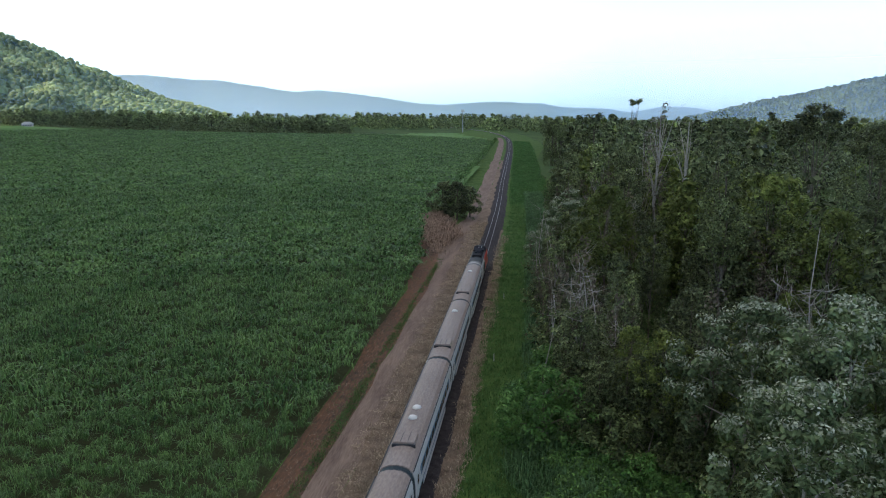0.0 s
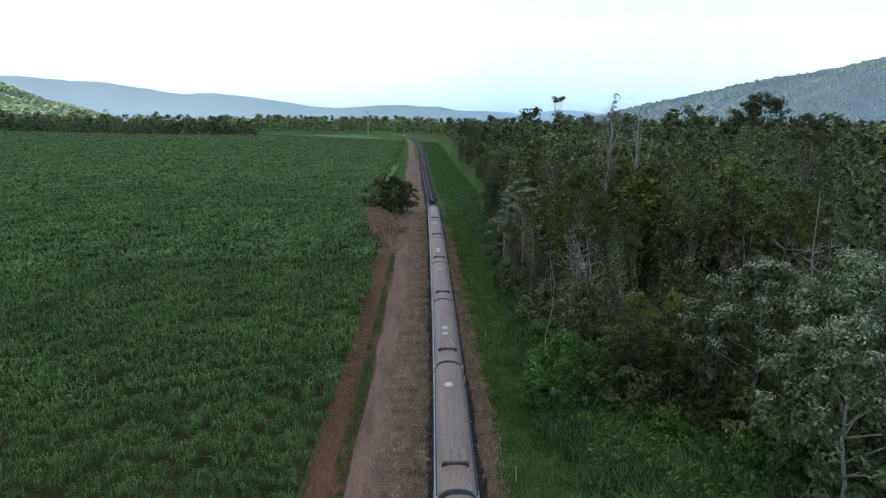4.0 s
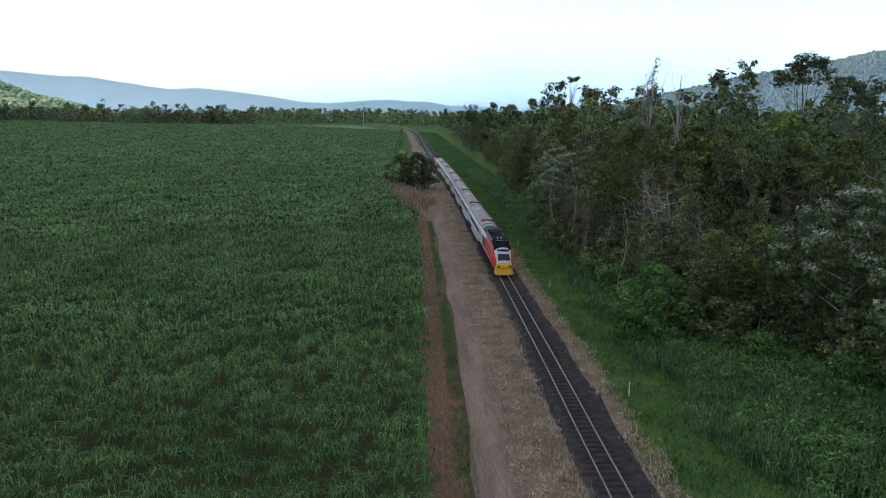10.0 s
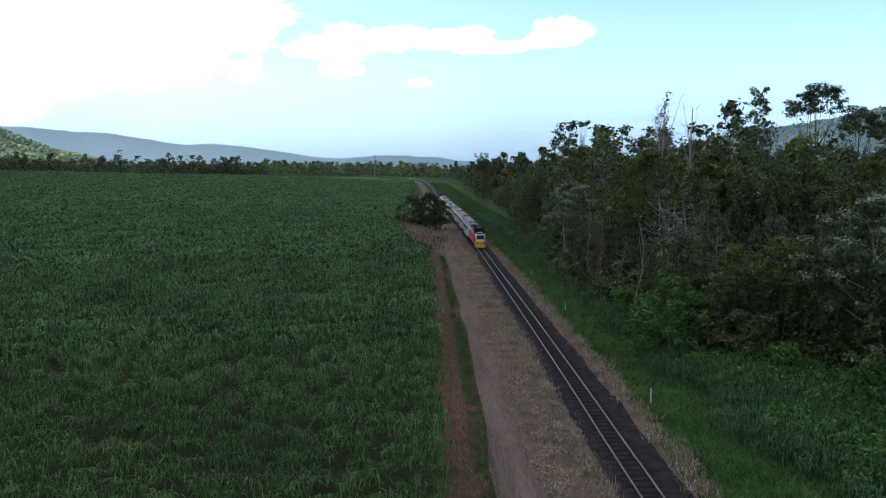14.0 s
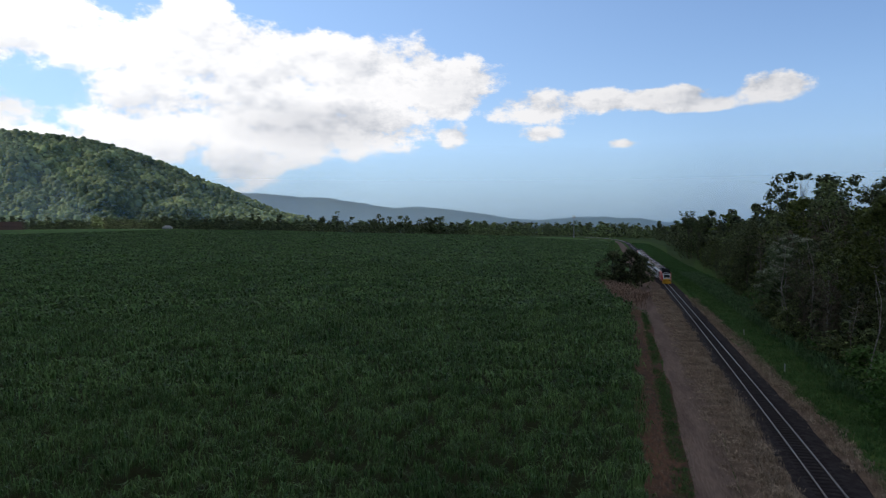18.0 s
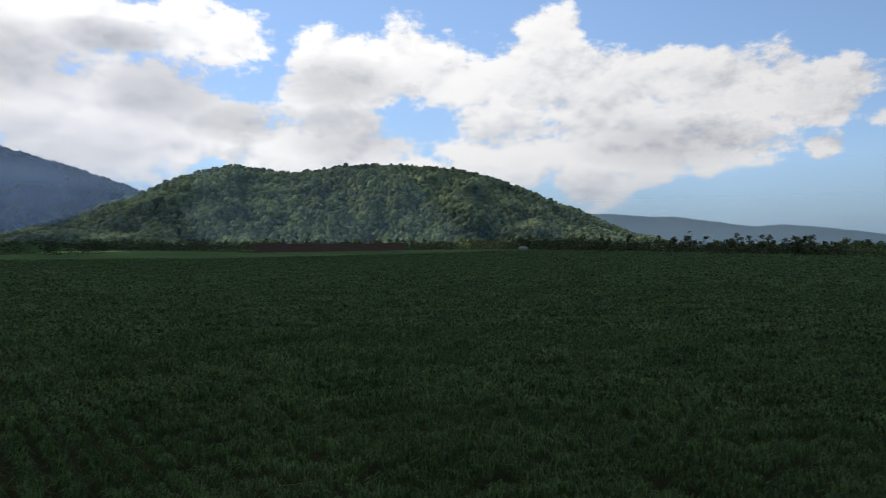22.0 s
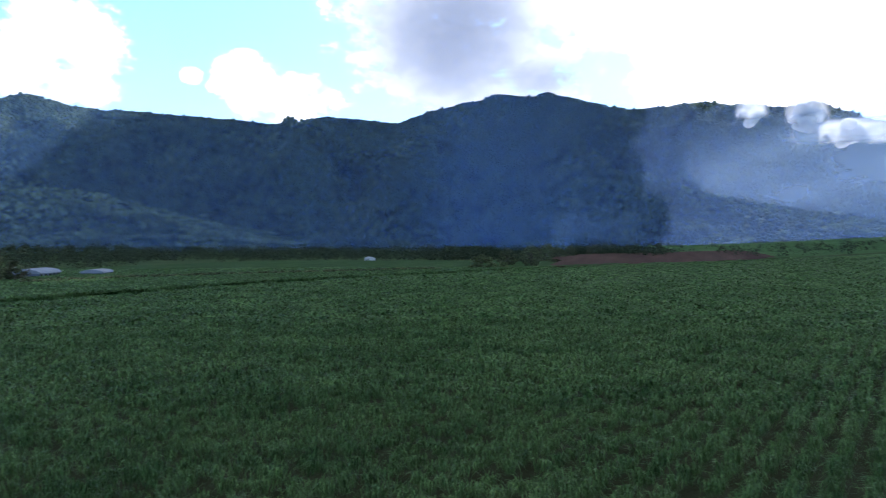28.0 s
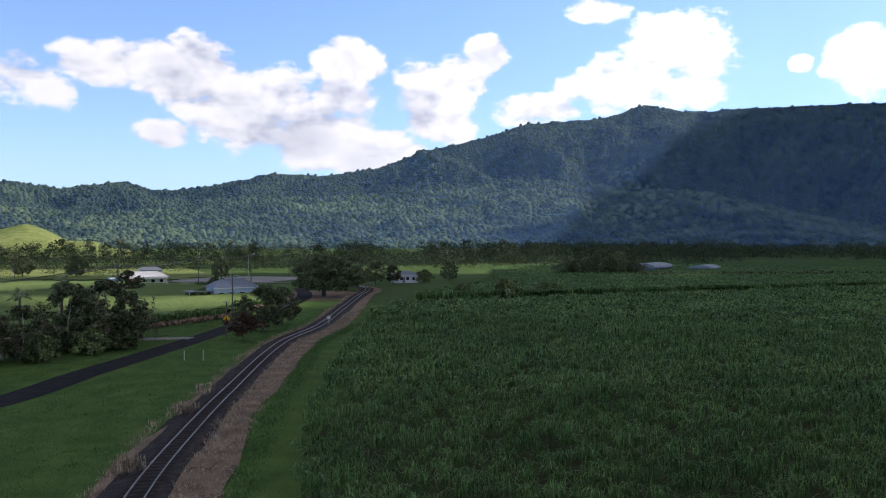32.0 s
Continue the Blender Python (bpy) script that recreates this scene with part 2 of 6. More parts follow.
    if translucent:
        tr = N("ShaderNodeBsdfTranslucent")
        L(col, tr.inputs["Color"])
        ms = N("ShaderNodeMixShader")
        ms.inputs[0].default_value = translucent
        L(bsdf.outputs[0], ms.inputs[1]), L(tr.outputs[0], ms.inputs[2])
        L(ms.outputs[0], nt.nodes["Material Output"].inputs["Surface"])
    return mt


def plain(name, colour, rough=0.5, metal=0.0, glow=0.0):
    k = 0.82
    mt = material(name, tuple(k * c for c in colour), colour, scale=1.2, fine=14, rough=rough, metal=metal, bump=0.05)
    if glow:
        b = mt.node_tree.nodes["Principled BSDF"]
        b.inputs["Emission Color"].default_value, b.inputs["Emission Strength"].default_value = (*colour, 1), glow
    return mt


M = {
    "trash": material("reddish_cane_trash", (0.19, 0.13, 0.10), (0.40, 0.29, 0.22), 0.8, 7, bump=0, island=0.35),
    "ground": material("meadow_ground", (0.035, 0.065, 0.018), (0.075, 0.12, 0.035), 0.02, 0.4, bump=0.4, depth=0.3),
    "cane": material("cane_leaf", (0.050, 0.120, 0.036), (0.168, 0.284, 0.094), 0.12, 2.5, rough=0.5, bump=0, island=0.5, translucent=0.36, gloss=0.17),
    "cane_far": material("cane_canopy", (0.086, 0.166, 0.054), (0.166, 0.272, 0.098), 0.02, 0.5, rough=1.0, bump=1.0, depth=0.9, stretch=(0.4, 1, 1)),
    # soil and low leaves, with the shade between rows put into the colour
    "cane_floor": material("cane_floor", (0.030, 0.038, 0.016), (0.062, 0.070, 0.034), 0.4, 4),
    "cane2": material("young_cane_leaf", (0.048, 0.098, 0.030), (0.085, 0.155, 0.055), 0.05, 1.2, rough=0.95, bump=0.8, depth=0.6, island=0.3),
    "grass": material("verge_grass", (0.044, 0.086, 0.022), (0.106, 0.170, 0.050), 0.35, 7, rough=0.95, bump=0.8, depth=0.15),
    "grass_blade": material("grass_blade", (0.039, 0.108, 0.027), (0.124, 0.232, 0.080), 0.3, 2.5, rough=0.6, bump=0, island=0.4, translucent=0.25),
    "red_dirt": material("red_soil", (0.062, 0.050, 0.042), (0.215, 0.115, 0.072), 0.16, 2.5, bump=0.7, depth=0.08, stretch=(1.4, 0.35, 1)),
    "lane": material("dirt_lane", (0.14, 0.100, 0.083), (0.27, 0.198, 0.162), 0.45, 5, bump=0.5, depth=0.06, stretch=(1.8, 0.2, 1)),
    "straw": material("dry_straw", (0.100, 0.072, 0.056), (0.30, 0.220, 0.163), 0.6, 9, bump=0.9, depth=0.12),
    "straw_blade": material("dry_grass_blade", (0.19, 0.145, 0.105), (0.50, 0.40, 0.30), 0.5, 4, bump=0, island=0.5),
    "ballast": material("ballast_stone", (0.026, 0.022, 0.025), (0.078, 0.068, 0.070), 1.5, 20, bump=1.0, depth=0.08),
    "sleeper": material("dusty_sleeper", (0.022, 0.019, 0.020), (0.044, 0.039, 0.039), 3, 30),
    "rail": material("worn_rail_steel", (0.17, 0.152, 0.145), (0.31, 0.285, 0.275), 2, 20, rough=0.36, metal=0.5, bump=0.1),
    "asphalt": material("asphalt", (0.017, 0.018, 0.021), (0.034, 0.035, 0.039), 0.6, 18, rough=0.9, bump=0.4),
    "bark": material("bark", (0.075, 0.062, 0.048), (0.20, 0.175, 0.14), 1.5, 14, bump=0.8, depth=0.05, stretch=(1, 1, 0.2)),
    "pale_bark": material("pale_dead_wood", (0.26, 0.235, 0.205), (0.46, 0.43, 0.39), 1.5, 14, bump=0.6, depth=0.04, stretch=(1, 1, 0.2)),
    "rank_grass": material("rank_grass", (0.040, 0.100, 0.036), (0.146, 0.255, 0.112), 0.3, 2.5, rough=0.6, bump=0, island=0.45, translucent=0.25),
    # copy of the young cane, yellower and lighter to look sunlit
    "cane_lit": material("sun_toned_cane_leaf", (0.075, 0.115, 0.036), (0.135, 0.185, 0.065), 0.05, 1.2, rough=0.95, bump=0.8, depth=0.6),
    "leaf_red": material("russet_leaf", (0.050, 0.030, 0.022), (0.120, 0.070, 0.045), 0.35, 2.5, rough=0.5, bump=0, island=0.5, translucent=0.2),
    "concrete": material("pale_concrete", (0.20, 0.19, 0.18), (0.32, 0.31, 0.29), 0.2, 4, rough=0.9, bump=0.3),
    "white_cloud": material("sunlit_cloud", (0.92, 0.92, 0.92), (0.98, 0.98, 0.98), 0.005, 0.03, rough=1, bump=0, translucent=0.9),
    "leaf_dark": material("dark_leaf", (0.031, 0.044, 0.020), (0.182, 0.212, 0.098), 0.35, 2.5, rough=0.42, bump=0, island=0.8, per_object=0.5, translucent=0.2),
    "leaf_mid": material("green_leaf", (0.044, 0.066, 0.025), (0.225, 0.272, 0.108), 0.35, 2.5, rough=0.42, bump=0, island=0.75, per_object=0.45, translucent=0.2),
    "leaf_olive": material("olive_leaf", (0.054, 0.079, 0.020), (0.198, 0.237, 0.064), 0.35, 2.5, rough=0.5, bump=0, island=0.45, per_object=0.3, translucent=0.25),
    "leaf_bright": material("bright_leaf", (0.056, 0.140, 0.030), (0.160, 0.285, 0.082), 0.25, 2.0, rough=0.5, bump=0, island=0.4, per_object=0.2, translucent=0.25),
    "blossom": material("silvery_blossom", (0.23, 0.27, 0.18), (0.46, 0.49, 0.37), 0.4, 3, rough=0.6, bump=0, island=0.25, translucent=0.15),
    "leaf_flower": material("pale_compound_leaf", (0.060, 0.095, 0.040), (0.190, 0.245, 0.120), 0.35, 2.5, rough=0.5, bump=0, island=0.4, per_object=0.2, translucent=0.25),
    # darker leaf copy, the belts' shade put into its colour
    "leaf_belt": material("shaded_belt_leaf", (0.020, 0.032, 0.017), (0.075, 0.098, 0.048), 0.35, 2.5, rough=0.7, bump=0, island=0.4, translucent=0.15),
    "vine": material("vine_leaf", (0.050, 0.070, 0.030), (0.190, 0.220, 0.100), 0.2, 2, rough=0.5, bump=0, island=0.7, per_object=0.3, translucent=0.2),
    "dry_vine": material("withered_vine", (0.10, 0.085, 0.06), (0.21, 0.18, 0.13), 0.2, 2, rough=0.8, bump=0, island=0.35),
    "hill": material("forested_hill", (0.048, 0.072, 0.042), (0.21, 0.25, 0.115), 0.008, 0.03, rough=0.95, bump=0.8, depth=8, canopy=0.1),
    # forest copies: pale for sunlit slopes, dull for shaded or hazy ones
    "hill_leaf": material("sun_toned_hill_leaf", (0.062, 0.098, 0.058), (0.40, 0.49, 0.235), 0.0022, 0.012, rough=0.8, bump=0, island=0.4, translucent=0.35),
    "range_leaf": material("shade_toned_range_leaf", (0.020, 0.038, 0.025), (0.125, 0.165, 0.080), 0.003, 0.015, rough=0.95, bump=0, island=0.25, translucent=0.2),
    "mountain_leaf": material("sun_toned_mountain_leaf", (0.026, 0.048, 0.028), (0.175, 0.230, 0.100), 0.003, 0.015, rough=0.9, bump=0, island=0.3, translucent=0.25),
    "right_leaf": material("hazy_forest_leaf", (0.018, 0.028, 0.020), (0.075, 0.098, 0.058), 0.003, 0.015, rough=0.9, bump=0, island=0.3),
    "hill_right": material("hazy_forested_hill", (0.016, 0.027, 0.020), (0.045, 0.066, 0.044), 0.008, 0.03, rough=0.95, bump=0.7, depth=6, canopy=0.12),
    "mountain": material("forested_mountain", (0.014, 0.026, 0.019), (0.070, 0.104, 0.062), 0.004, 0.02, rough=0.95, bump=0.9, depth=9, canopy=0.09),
    # wooded ridges; the pale blue-grey of distance haze is put into the colour
    "far_range": material("haze_tinted_range", (0.055, 0.072, 0.076), (0.105, 0.135, 0.132), 0.004, 0.02, rough=1, bump=0.3, depth=12),
    # grass in a bright yellow-green that carries some of its sunlight
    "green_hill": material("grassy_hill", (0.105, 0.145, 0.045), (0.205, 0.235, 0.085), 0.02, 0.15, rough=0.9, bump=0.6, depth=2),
    "brown_field": material("ploughed_soil", (0.06, 0.035, 0.026), (0.11, 0.066, 0.048), 0.05, 1.0, bump=0.7, depth=0.3, stretch=(0.3, 2, 1)),
    "cloud": material("cloud_vapour", (0.85, 0.85, 0.86), (0.95, 0.95, 0.95), 0.005, 0.03, rough=1, bump=0, translucent=0.75),
}


# ---- helpers of this scene ----
def mesh_of(name, verts, faces, mat, smooth=False):
    """A mesh from arrays: verts (n, 3), faces (m, 3 or 4)."""
    me = bpy.data.meshes.new(name)
    v, fa = np.asarray(verts, np.float32), np.asarray(faces, np.int32)
    k = fa.shape[1]
    me.vertices.add(len(v)), me.loops.add(fa.size), me.polygons.add(len(fa))
    me.vertices.foreach_set("co", v.ravel())
    me.loops.foreach_set("vertex_index", fa.ravel())
    me.polygons.foreach_set("loop_start", np.arange(0, fa.size, k, dtype=np.int32))
    if smooth:
        me.polygons.foreach_set("use_smooth", np.ones(len(fa), bool))
    me.update(calc_edges=True)
    me.materials.append(mat)
    return me


def part(name, data, mat, parent, label="", at=None):
    """Links a bmesh or a mesh as one object under parent (None: top level)."""
    if isinstance(data, bmesh.types.BMesh):
        me = bpy.data.meshes.new(name)
        data.to_mesh(me)
        data.free()
        me.materials.append(mat)
        data = me
    ob = new(name, data)
    if parent:
        ob.parent = parent
    if at is not None:
        ob.matrix_basis = at if isinstance(at, Matrix) else Matrix.Translation(at)
    return tagged(ob, label)


def box(bm, x0, x1, y0, y1, z0, z1, bevel=0.0):
    r = bmesh.ops.create_cube(bm, size=1, matrix=Matrix.Translation(((x0 + x1) / 2, (y0 + y1) / 2, (z0 + z1) / 2)) @ Matrix.Diagonal((abs(x1 - x0), abs(y1 - y0), abs(z1 - z0), 1)))
    if bevel:
        es = list({e for v in r["verts"] for e in v.link_edges})
        bmesh.ops.bevel(bm, geom=es, offset=bevel, segments=2, affect="EDGES", profile=0.5)
    return bm


def boxed(*a, **k):
    return box(bmesh.new(), *a, **k)


def rod(bm, a, b, r0, r1=None, n=6):
    """A tapered round bar from a to b."""
    a, b = Vector(a), Vector(b)
    q = (b - a).to_track_quat("Z", "Y").to_matrix().to_4x4()
    bmesh.ops.create_cone(bm, cap_ends=True, segments=n, radius1=r0, radius2=r0 if r1 is None else r1, depth=(b - a).length, matrix=Matrix.Translation((a + b) / 2) @ q)
    return bm


def thing(name, label, category, group="", at=None, kind=""):
    ob = new(name)
    ob.empty_display_size = 0.5
    if at is not None:
        ob.matrix_basis = at if isinstance(at, Matrix) else Matrix.Translation(at)
    return tagged(ob, label, category, group, kind)


def step(a, b, x):
    t = np.clip((np.asarray(x, float) - a) / (b - a), 0, 1)
    return t * t * (3 - 2 * t)


def ground_z(x, y):
    """Height of the land: flat along the line, a broad rise under the cane towards the hill."""
    x, y = np.asarray(x, float), np.asarray(y, float)
    d, az = np.hypot(x, y), np.degrees(np.arctan2(x, y))
    top = np.interp(az, [-70, -55, -35, -23, -12, -4, 4], [17, 16.8, 15.7, 12.2, 9.7, 5.0, 0]) * (1 - step(-70, -93, az))
    far = np.interp(az, [-72, -60, -50, -35, -23, -12, -4], [1350, 1300, 1100, 760, 600, 600, 840])
    return top * step(90, far, d) + 3.5 * step(250, 800, d) * (y > 0) * np.interp(az, [-12, 0], [0, 1])


def inside(poly, x, y):
    """Which of the points lie in the polygon."""
    hit = np.zeros(len(x), bool)
    for (ax, ay), (bx, by) in zip(poly, poly[1:] + poly[:1]):
        c = (ay > y) != (by > y)
        with np.errstate(divide="ignore", invalid="ignore"):
            hit ^= c & (x < (bx - ax) * (y - ay) / (by - ay + 1e-12) + ax)
    return hit


# the railway's centre line
LINE = [(10, -290), (-30, -276), (-62, -252), (-76, -232), (-79, -219), (-74.5, -203), (-67, -188), (-49.6, -150), (-36, -121), (-25.3, -103), (-12, -70), (-5.8, -52.9), (-3, -44),
        (3.2, -20), (7.6, 2), (10.3, 25), (10.7, 45), (10.75, 72), (10.6, 106), (10.3, 150), (9.5, 217), (7.4, 300), (5.0, 420), (2.2, 540), (-3, 660), (-16, 780), (-45, 930), (-110, 1130)]


def spline(points, gap=2.0):
    """A smooth line through points, sampled evenly."""
    p = np.array(points, float)
    p = np.vstack([2 * p[0] - p[1], p, 2 * p[-1] - p[-2]])
    out = []
    for i in range(1, len(p) - 2):
        n = max(2, int(np.linalg.norm(p[i + 1] - p[i]) / gap))
        d1, d0, d2 = (np.linalg.norm(p[k + 1] - p[k]) for k in (i, i - 1, i + 1))
        m0 = (p[i + 1] - p[i - 1]) / (d0 + d1) * d1
        m1 = (p[i + 2] - p[i]) / (d1 + d2) * d1
        for t in np.arange(n) / n:
            out.append((2 * t**3 - 3 * t**2 + 1) * p[i] + (t**3 - 2 * t**2 + t) * m0 + (3 * t**2 - 2 * t**3) * p[i + 1] + (t**3 - t**2) * m1)
    out.append(p[-2])
    out = np.array(out)
    s = np.concatenate([[0], np.cumsum(np.linalg.norm(np.diff(out, axis=0), axis=1))])
    e = np.arange(0, s[-1], gap)
    return np.stack([np.interp(e, s, out[:, k]) for k in range(2)], 1), e


TRACK, TRACK_S = spline(LINE, 1.0)
TANGENT = np.gradient(TRACK, axis=0)
TANGENT /= np.linalg.norm(TANGENT, axis=1)[:, None]
RIGHT = np.stack([TANGENT[:, 1], -TANGENT[:, 0]], 1)


def s_at(y):
    """Distance along the line at which it crosses y."""
    return np.interp(y, TRACK[:, 1], TRACK_S)


def on_track(s, off=0.0):
    q = [np.interp(s, TRACK_S, a[:, k]) for a in (TRACK, RIGHT) for k in range(2)]
    return np.stack([q[0] + off * q[2], q[1] + off * q[3]], -1)


def wobble(s, seed, size=6.0, amp=0.3):
    r = np.random.RandomState(seed)
    k = np.arange(-300, 2400, size)
    return np.interp(s, k, r.uniform(-amp, amp, len(k))) + np.interp(s, k[::3], r.uniform(-amp, amp, len(k[::3])))


def strip(name, mat, y0, y1, left, right, z, label, category="ground", amp=0.3, seed=1, gap=1.5, crown=0.0, cols=4, floor=False):
    """A band of ground along the line between two offsets (numbers or functions of y)."""
    s = np.arange(s_at(y0), s_at(y1), gap)
    yy = on_track(s)[:, 1]
    lo = (left(yy) if callable(left) else np.full(len(s), float(left))) + wobble(s, seed, amp=amp)
    ro = (right(yy) if callable(right) else np.full(len(s), float(right))) + wobble(s, seed + 7, amp=amp)
    vs = []
    for i in range(cols + 1):
        f = i / cols
        p = on_track(s, lo + (ro - lo) * f)
        zz = z + crown * (1 - (2 * f - 1) ** 2) + ground_z(p[:, 0], p[:, 1])
        vs.append(np.column_stack([p, zz]))
    v = np.stack(vs, 1).reshape(-1, 3)
    n = len(s)
    a = (np.arange(n - 1)[:, None] * (cols + 1) + np.arange(cols)[None]).ravel()
    fa = np.stack([a, a + 1, a + cols + 2, a + cols + 1], 1)
    return tagged(part(name, mesh_of(name, v, fa, mat, True), mat, None), label, category, kind="structure")


# ---- land ----
def leaf_cards(c, radii, count, size, rs, droop=0.0, squash=0.7, scales=None):
    """Small folded leaves scattered through clumps round the centres c."""
    n = len(c) * count
    d = rs.normal(0, 1, (n, 3))
    d /= np.linalg.norm(d, axis=1)[:, None]
    r = np.repeat(radii, count) * rs.uniform(0.25, 1.0, n) ** 0.6
    p = np.repeat(c, count, 0) + d * r[:, None] * np.array([1, 1, squash])
    nrm = d * 1.2 + rs.normal(0, 0.45, (n, 3)) + np.array([0, 0, 0.55])
    nrm /= np.linalg.norm(nrm, axis=1)[:, None]
    t = np.cross(nrm, rs.normal(0, 1, (n, 3)))
    t /= np.linalg.norm(t, axis=1)[:, None] + 1e-9
    b = np.cross(nrm, t)
    s = ((size if scales is None else scales) * rs.uniform(0.55, 1.35, n))[:, None]
    t, b = t * s, b * s * 0.5
    fold = nrm * s * 0.18
    drop = np.array([0, 0, -droop]) * s
    v = np.stack([p - t, p + b + fold, p + t + drop, p - b + fold], 1).reshape(-1, 3)
    k = np.arange(n)[:, None] * 4
    return v, np.concatenate([k + [0, 1, 2], k + [0, 2, 3]])


def build_ground():
    r = np.concatenate([[0.5], np.geomspace(8, 4700, 70)])
    a = np.radians(np.arange(0, 360, 2.5))
    x, y = np.outer(r, np.sin(a)), np.outer(r, np.cos(a))
    z = ground_z(x, y) - 0.02
    n, k = len(r), len(a)
    v = np.stack([x, y, z], -1).reshape(-1, 3)
    i, j = np.meshgrid(np.arange(n - 1), np.arange(k), indexing="ij")
    q = np.stack([i * k + j, i * k + (j + 1) % k, (i + 1) * k + (j + 1) % k, (i + 1) * k + j], -1).reshape(-1, 4)[:, ::-1]
    tagged(part("ground", mesh_of("ground", v, q, M["ground"], True), M["ground"], None), "green grassy plain that reaches the hills", "ground", kind="structure")


build_ground()


def domes(at, size, rs):
    """Rounded tree crowns, each a small lumpy dome of its own."""
    n, k = len(at), 6
    a = np.arange(k) * 2 * np.pi / k + rs.uniform(0, 6.28, n)[:, None]
    low = size[:, None] * rs.uniform(0.5, 0.8, (n, k))
    mid = size[:, None] * rs.uniform(0.42, 0.72, (n, k))
    ring_of = lambda r, z: np.stack([r * np.cos(a), r * np.sin(a), np.broadcast_to(z, r.shape)], -1)
    h = size * rs.uniform(0.5, 0.95, n)
    top = np.column_stack([rs.normal(0, 0.1, (n, 2)) * size[:, None], h])[:, None]
    v = np.concatenate([ring_of(low, -0.3 * size[:, None]), ring_of(mid, h[:, None] * rs.uniform(0.5, 0.8, (n, k))), top], 1) + at[:, None]
    f = [(i, (i + 1) % k, k + i) for i in range(k)] + [((i + 1) % k, k + (i + 1) % k, k + i) for i in range(k)] + [(k + i, k + (i + 1) % k, 2 * k) for i in range(k)]
    return v.reshape(-1, 3), (np.arange(n)[:, None, None] * (2 * k + 1) + np.array(f)).reshape(-1, 3)


def ridge(name, mat, label, peaks, dist, depth, rough, seed, foot=0.0, step_deg=0.35, rows=34, lean=1.0, trees=0, leaf="leaf_mid", tall=11.0, jag=0.0):
    """A range of hills: crest heights in degrees over turns (degrees), at a distance; its flank falls towards the camera and is cut by gullies."""
    p = np.array(peaks, float)
    az = np.arange(p[0, 0], p[-1, 0] + step_deg, step_deg)
    el = np.interp(az, p[:, 0], p[:, 1])
    for _ in range(2):
        el = np.convolve(np.pad(el, 1, "edge"), [0.25, 0.5, 0.25], "valid")
    el = el + jag * np.array([noise.noise(Vector((a * 0.9, seed, 0))) + 0.55 * noise.noise(Vector((a * 2.7, seed, 4))) for a in az])
    f = np.concatenate([np.linspace(0, 1, rows), 1 + np.linspace(0.06, 0.6, 6)])
    V = []
    for i, a in enumerate(az):
        top = math.tan(radians(el[i])) * dist + 16
        for g in f:
            d = dist - depth * (1 - g)
            h = min(g, 1) ** lean * top * (1 if g <= 1 else max(0, 1 - (g - 1) * 1.6))
            x, y = math.sin(radians(a)) * d, math.cos(radians(a)) * d
            gully = noise.fractal(Vector((a * 0.22, g * 2.2, seed)), 1.0, 2.0, 5) * rough
            fine = noise.fractal(Vector((x * 0.012, y * 0.012, seed + 3)), 0.9, 2.0, 4) * rough * 0.12
            env = math.sin(math.pi * min(g, 1)) ** 0.7
            edge = 1.0 - 0.94 * float(step(0.72, 0.96, g))
            V.append((x, y, max(foot - 4, h + gully * env * edge * top / 260 + fine * (1 if 0.05 < g < 0.95 else 0.4))))
    n, k = len(az), len(f)
    i, j = np.meshgrid(np.arange(n - 1), np.arange(k - 1), indexing="ij")
    q = np.stack([i * k + j, i * k + j + 1, (i + 1) * k + j + 1, (i + 1) * k + j], -1).reshape(-1, 4)
    if trees:  # the wood that covers the flank
        rs = np.random.RandomState(int(seed * 10))
        P = np.array(V).reshape(n, k, 3)
        a, b = rs.uniform(0, n - 1.001, trees), rs.uniform(0.5, rows - 1.001, trees)
        i0, j0 = a.astype(int), b.astype(int)
        fa, fb = (a - i0)[:, None], (b - j0)[:, None]
        at = (P[i0, j0] * (1 - fa) + P[i0 + 1, j0] * fa) * (1 - fb) + (P[i0, j0 + 1] * (1 - fa) + P[i0 + 1, j0 + 1] * fa) * fb
        size = tall * rs.uniform(0.55, 1.5, trees)
        v, fc = domes(at, size, rs)
        tagged(part(name + "_woods", mesh_of("woods", v, fc, M[leaf], True), M[leaf], None), "forest covering the hillside", "woods", kind="stuff")
    return tagged(part(name, mesh_of(name, V, q[:, ::-1], mat, True), mat, None), label, "hill", kind="structure")


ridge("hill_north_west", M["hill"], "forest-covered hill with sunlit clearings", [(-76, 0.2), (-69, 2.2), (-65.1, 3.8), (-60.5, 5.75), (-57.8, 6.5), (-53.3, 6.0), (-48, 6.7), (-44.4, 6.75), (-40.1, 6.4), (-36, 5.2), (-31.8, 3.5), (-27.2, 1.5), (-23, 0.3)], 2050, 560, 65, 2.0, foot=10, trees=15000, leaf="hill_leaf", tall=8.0)
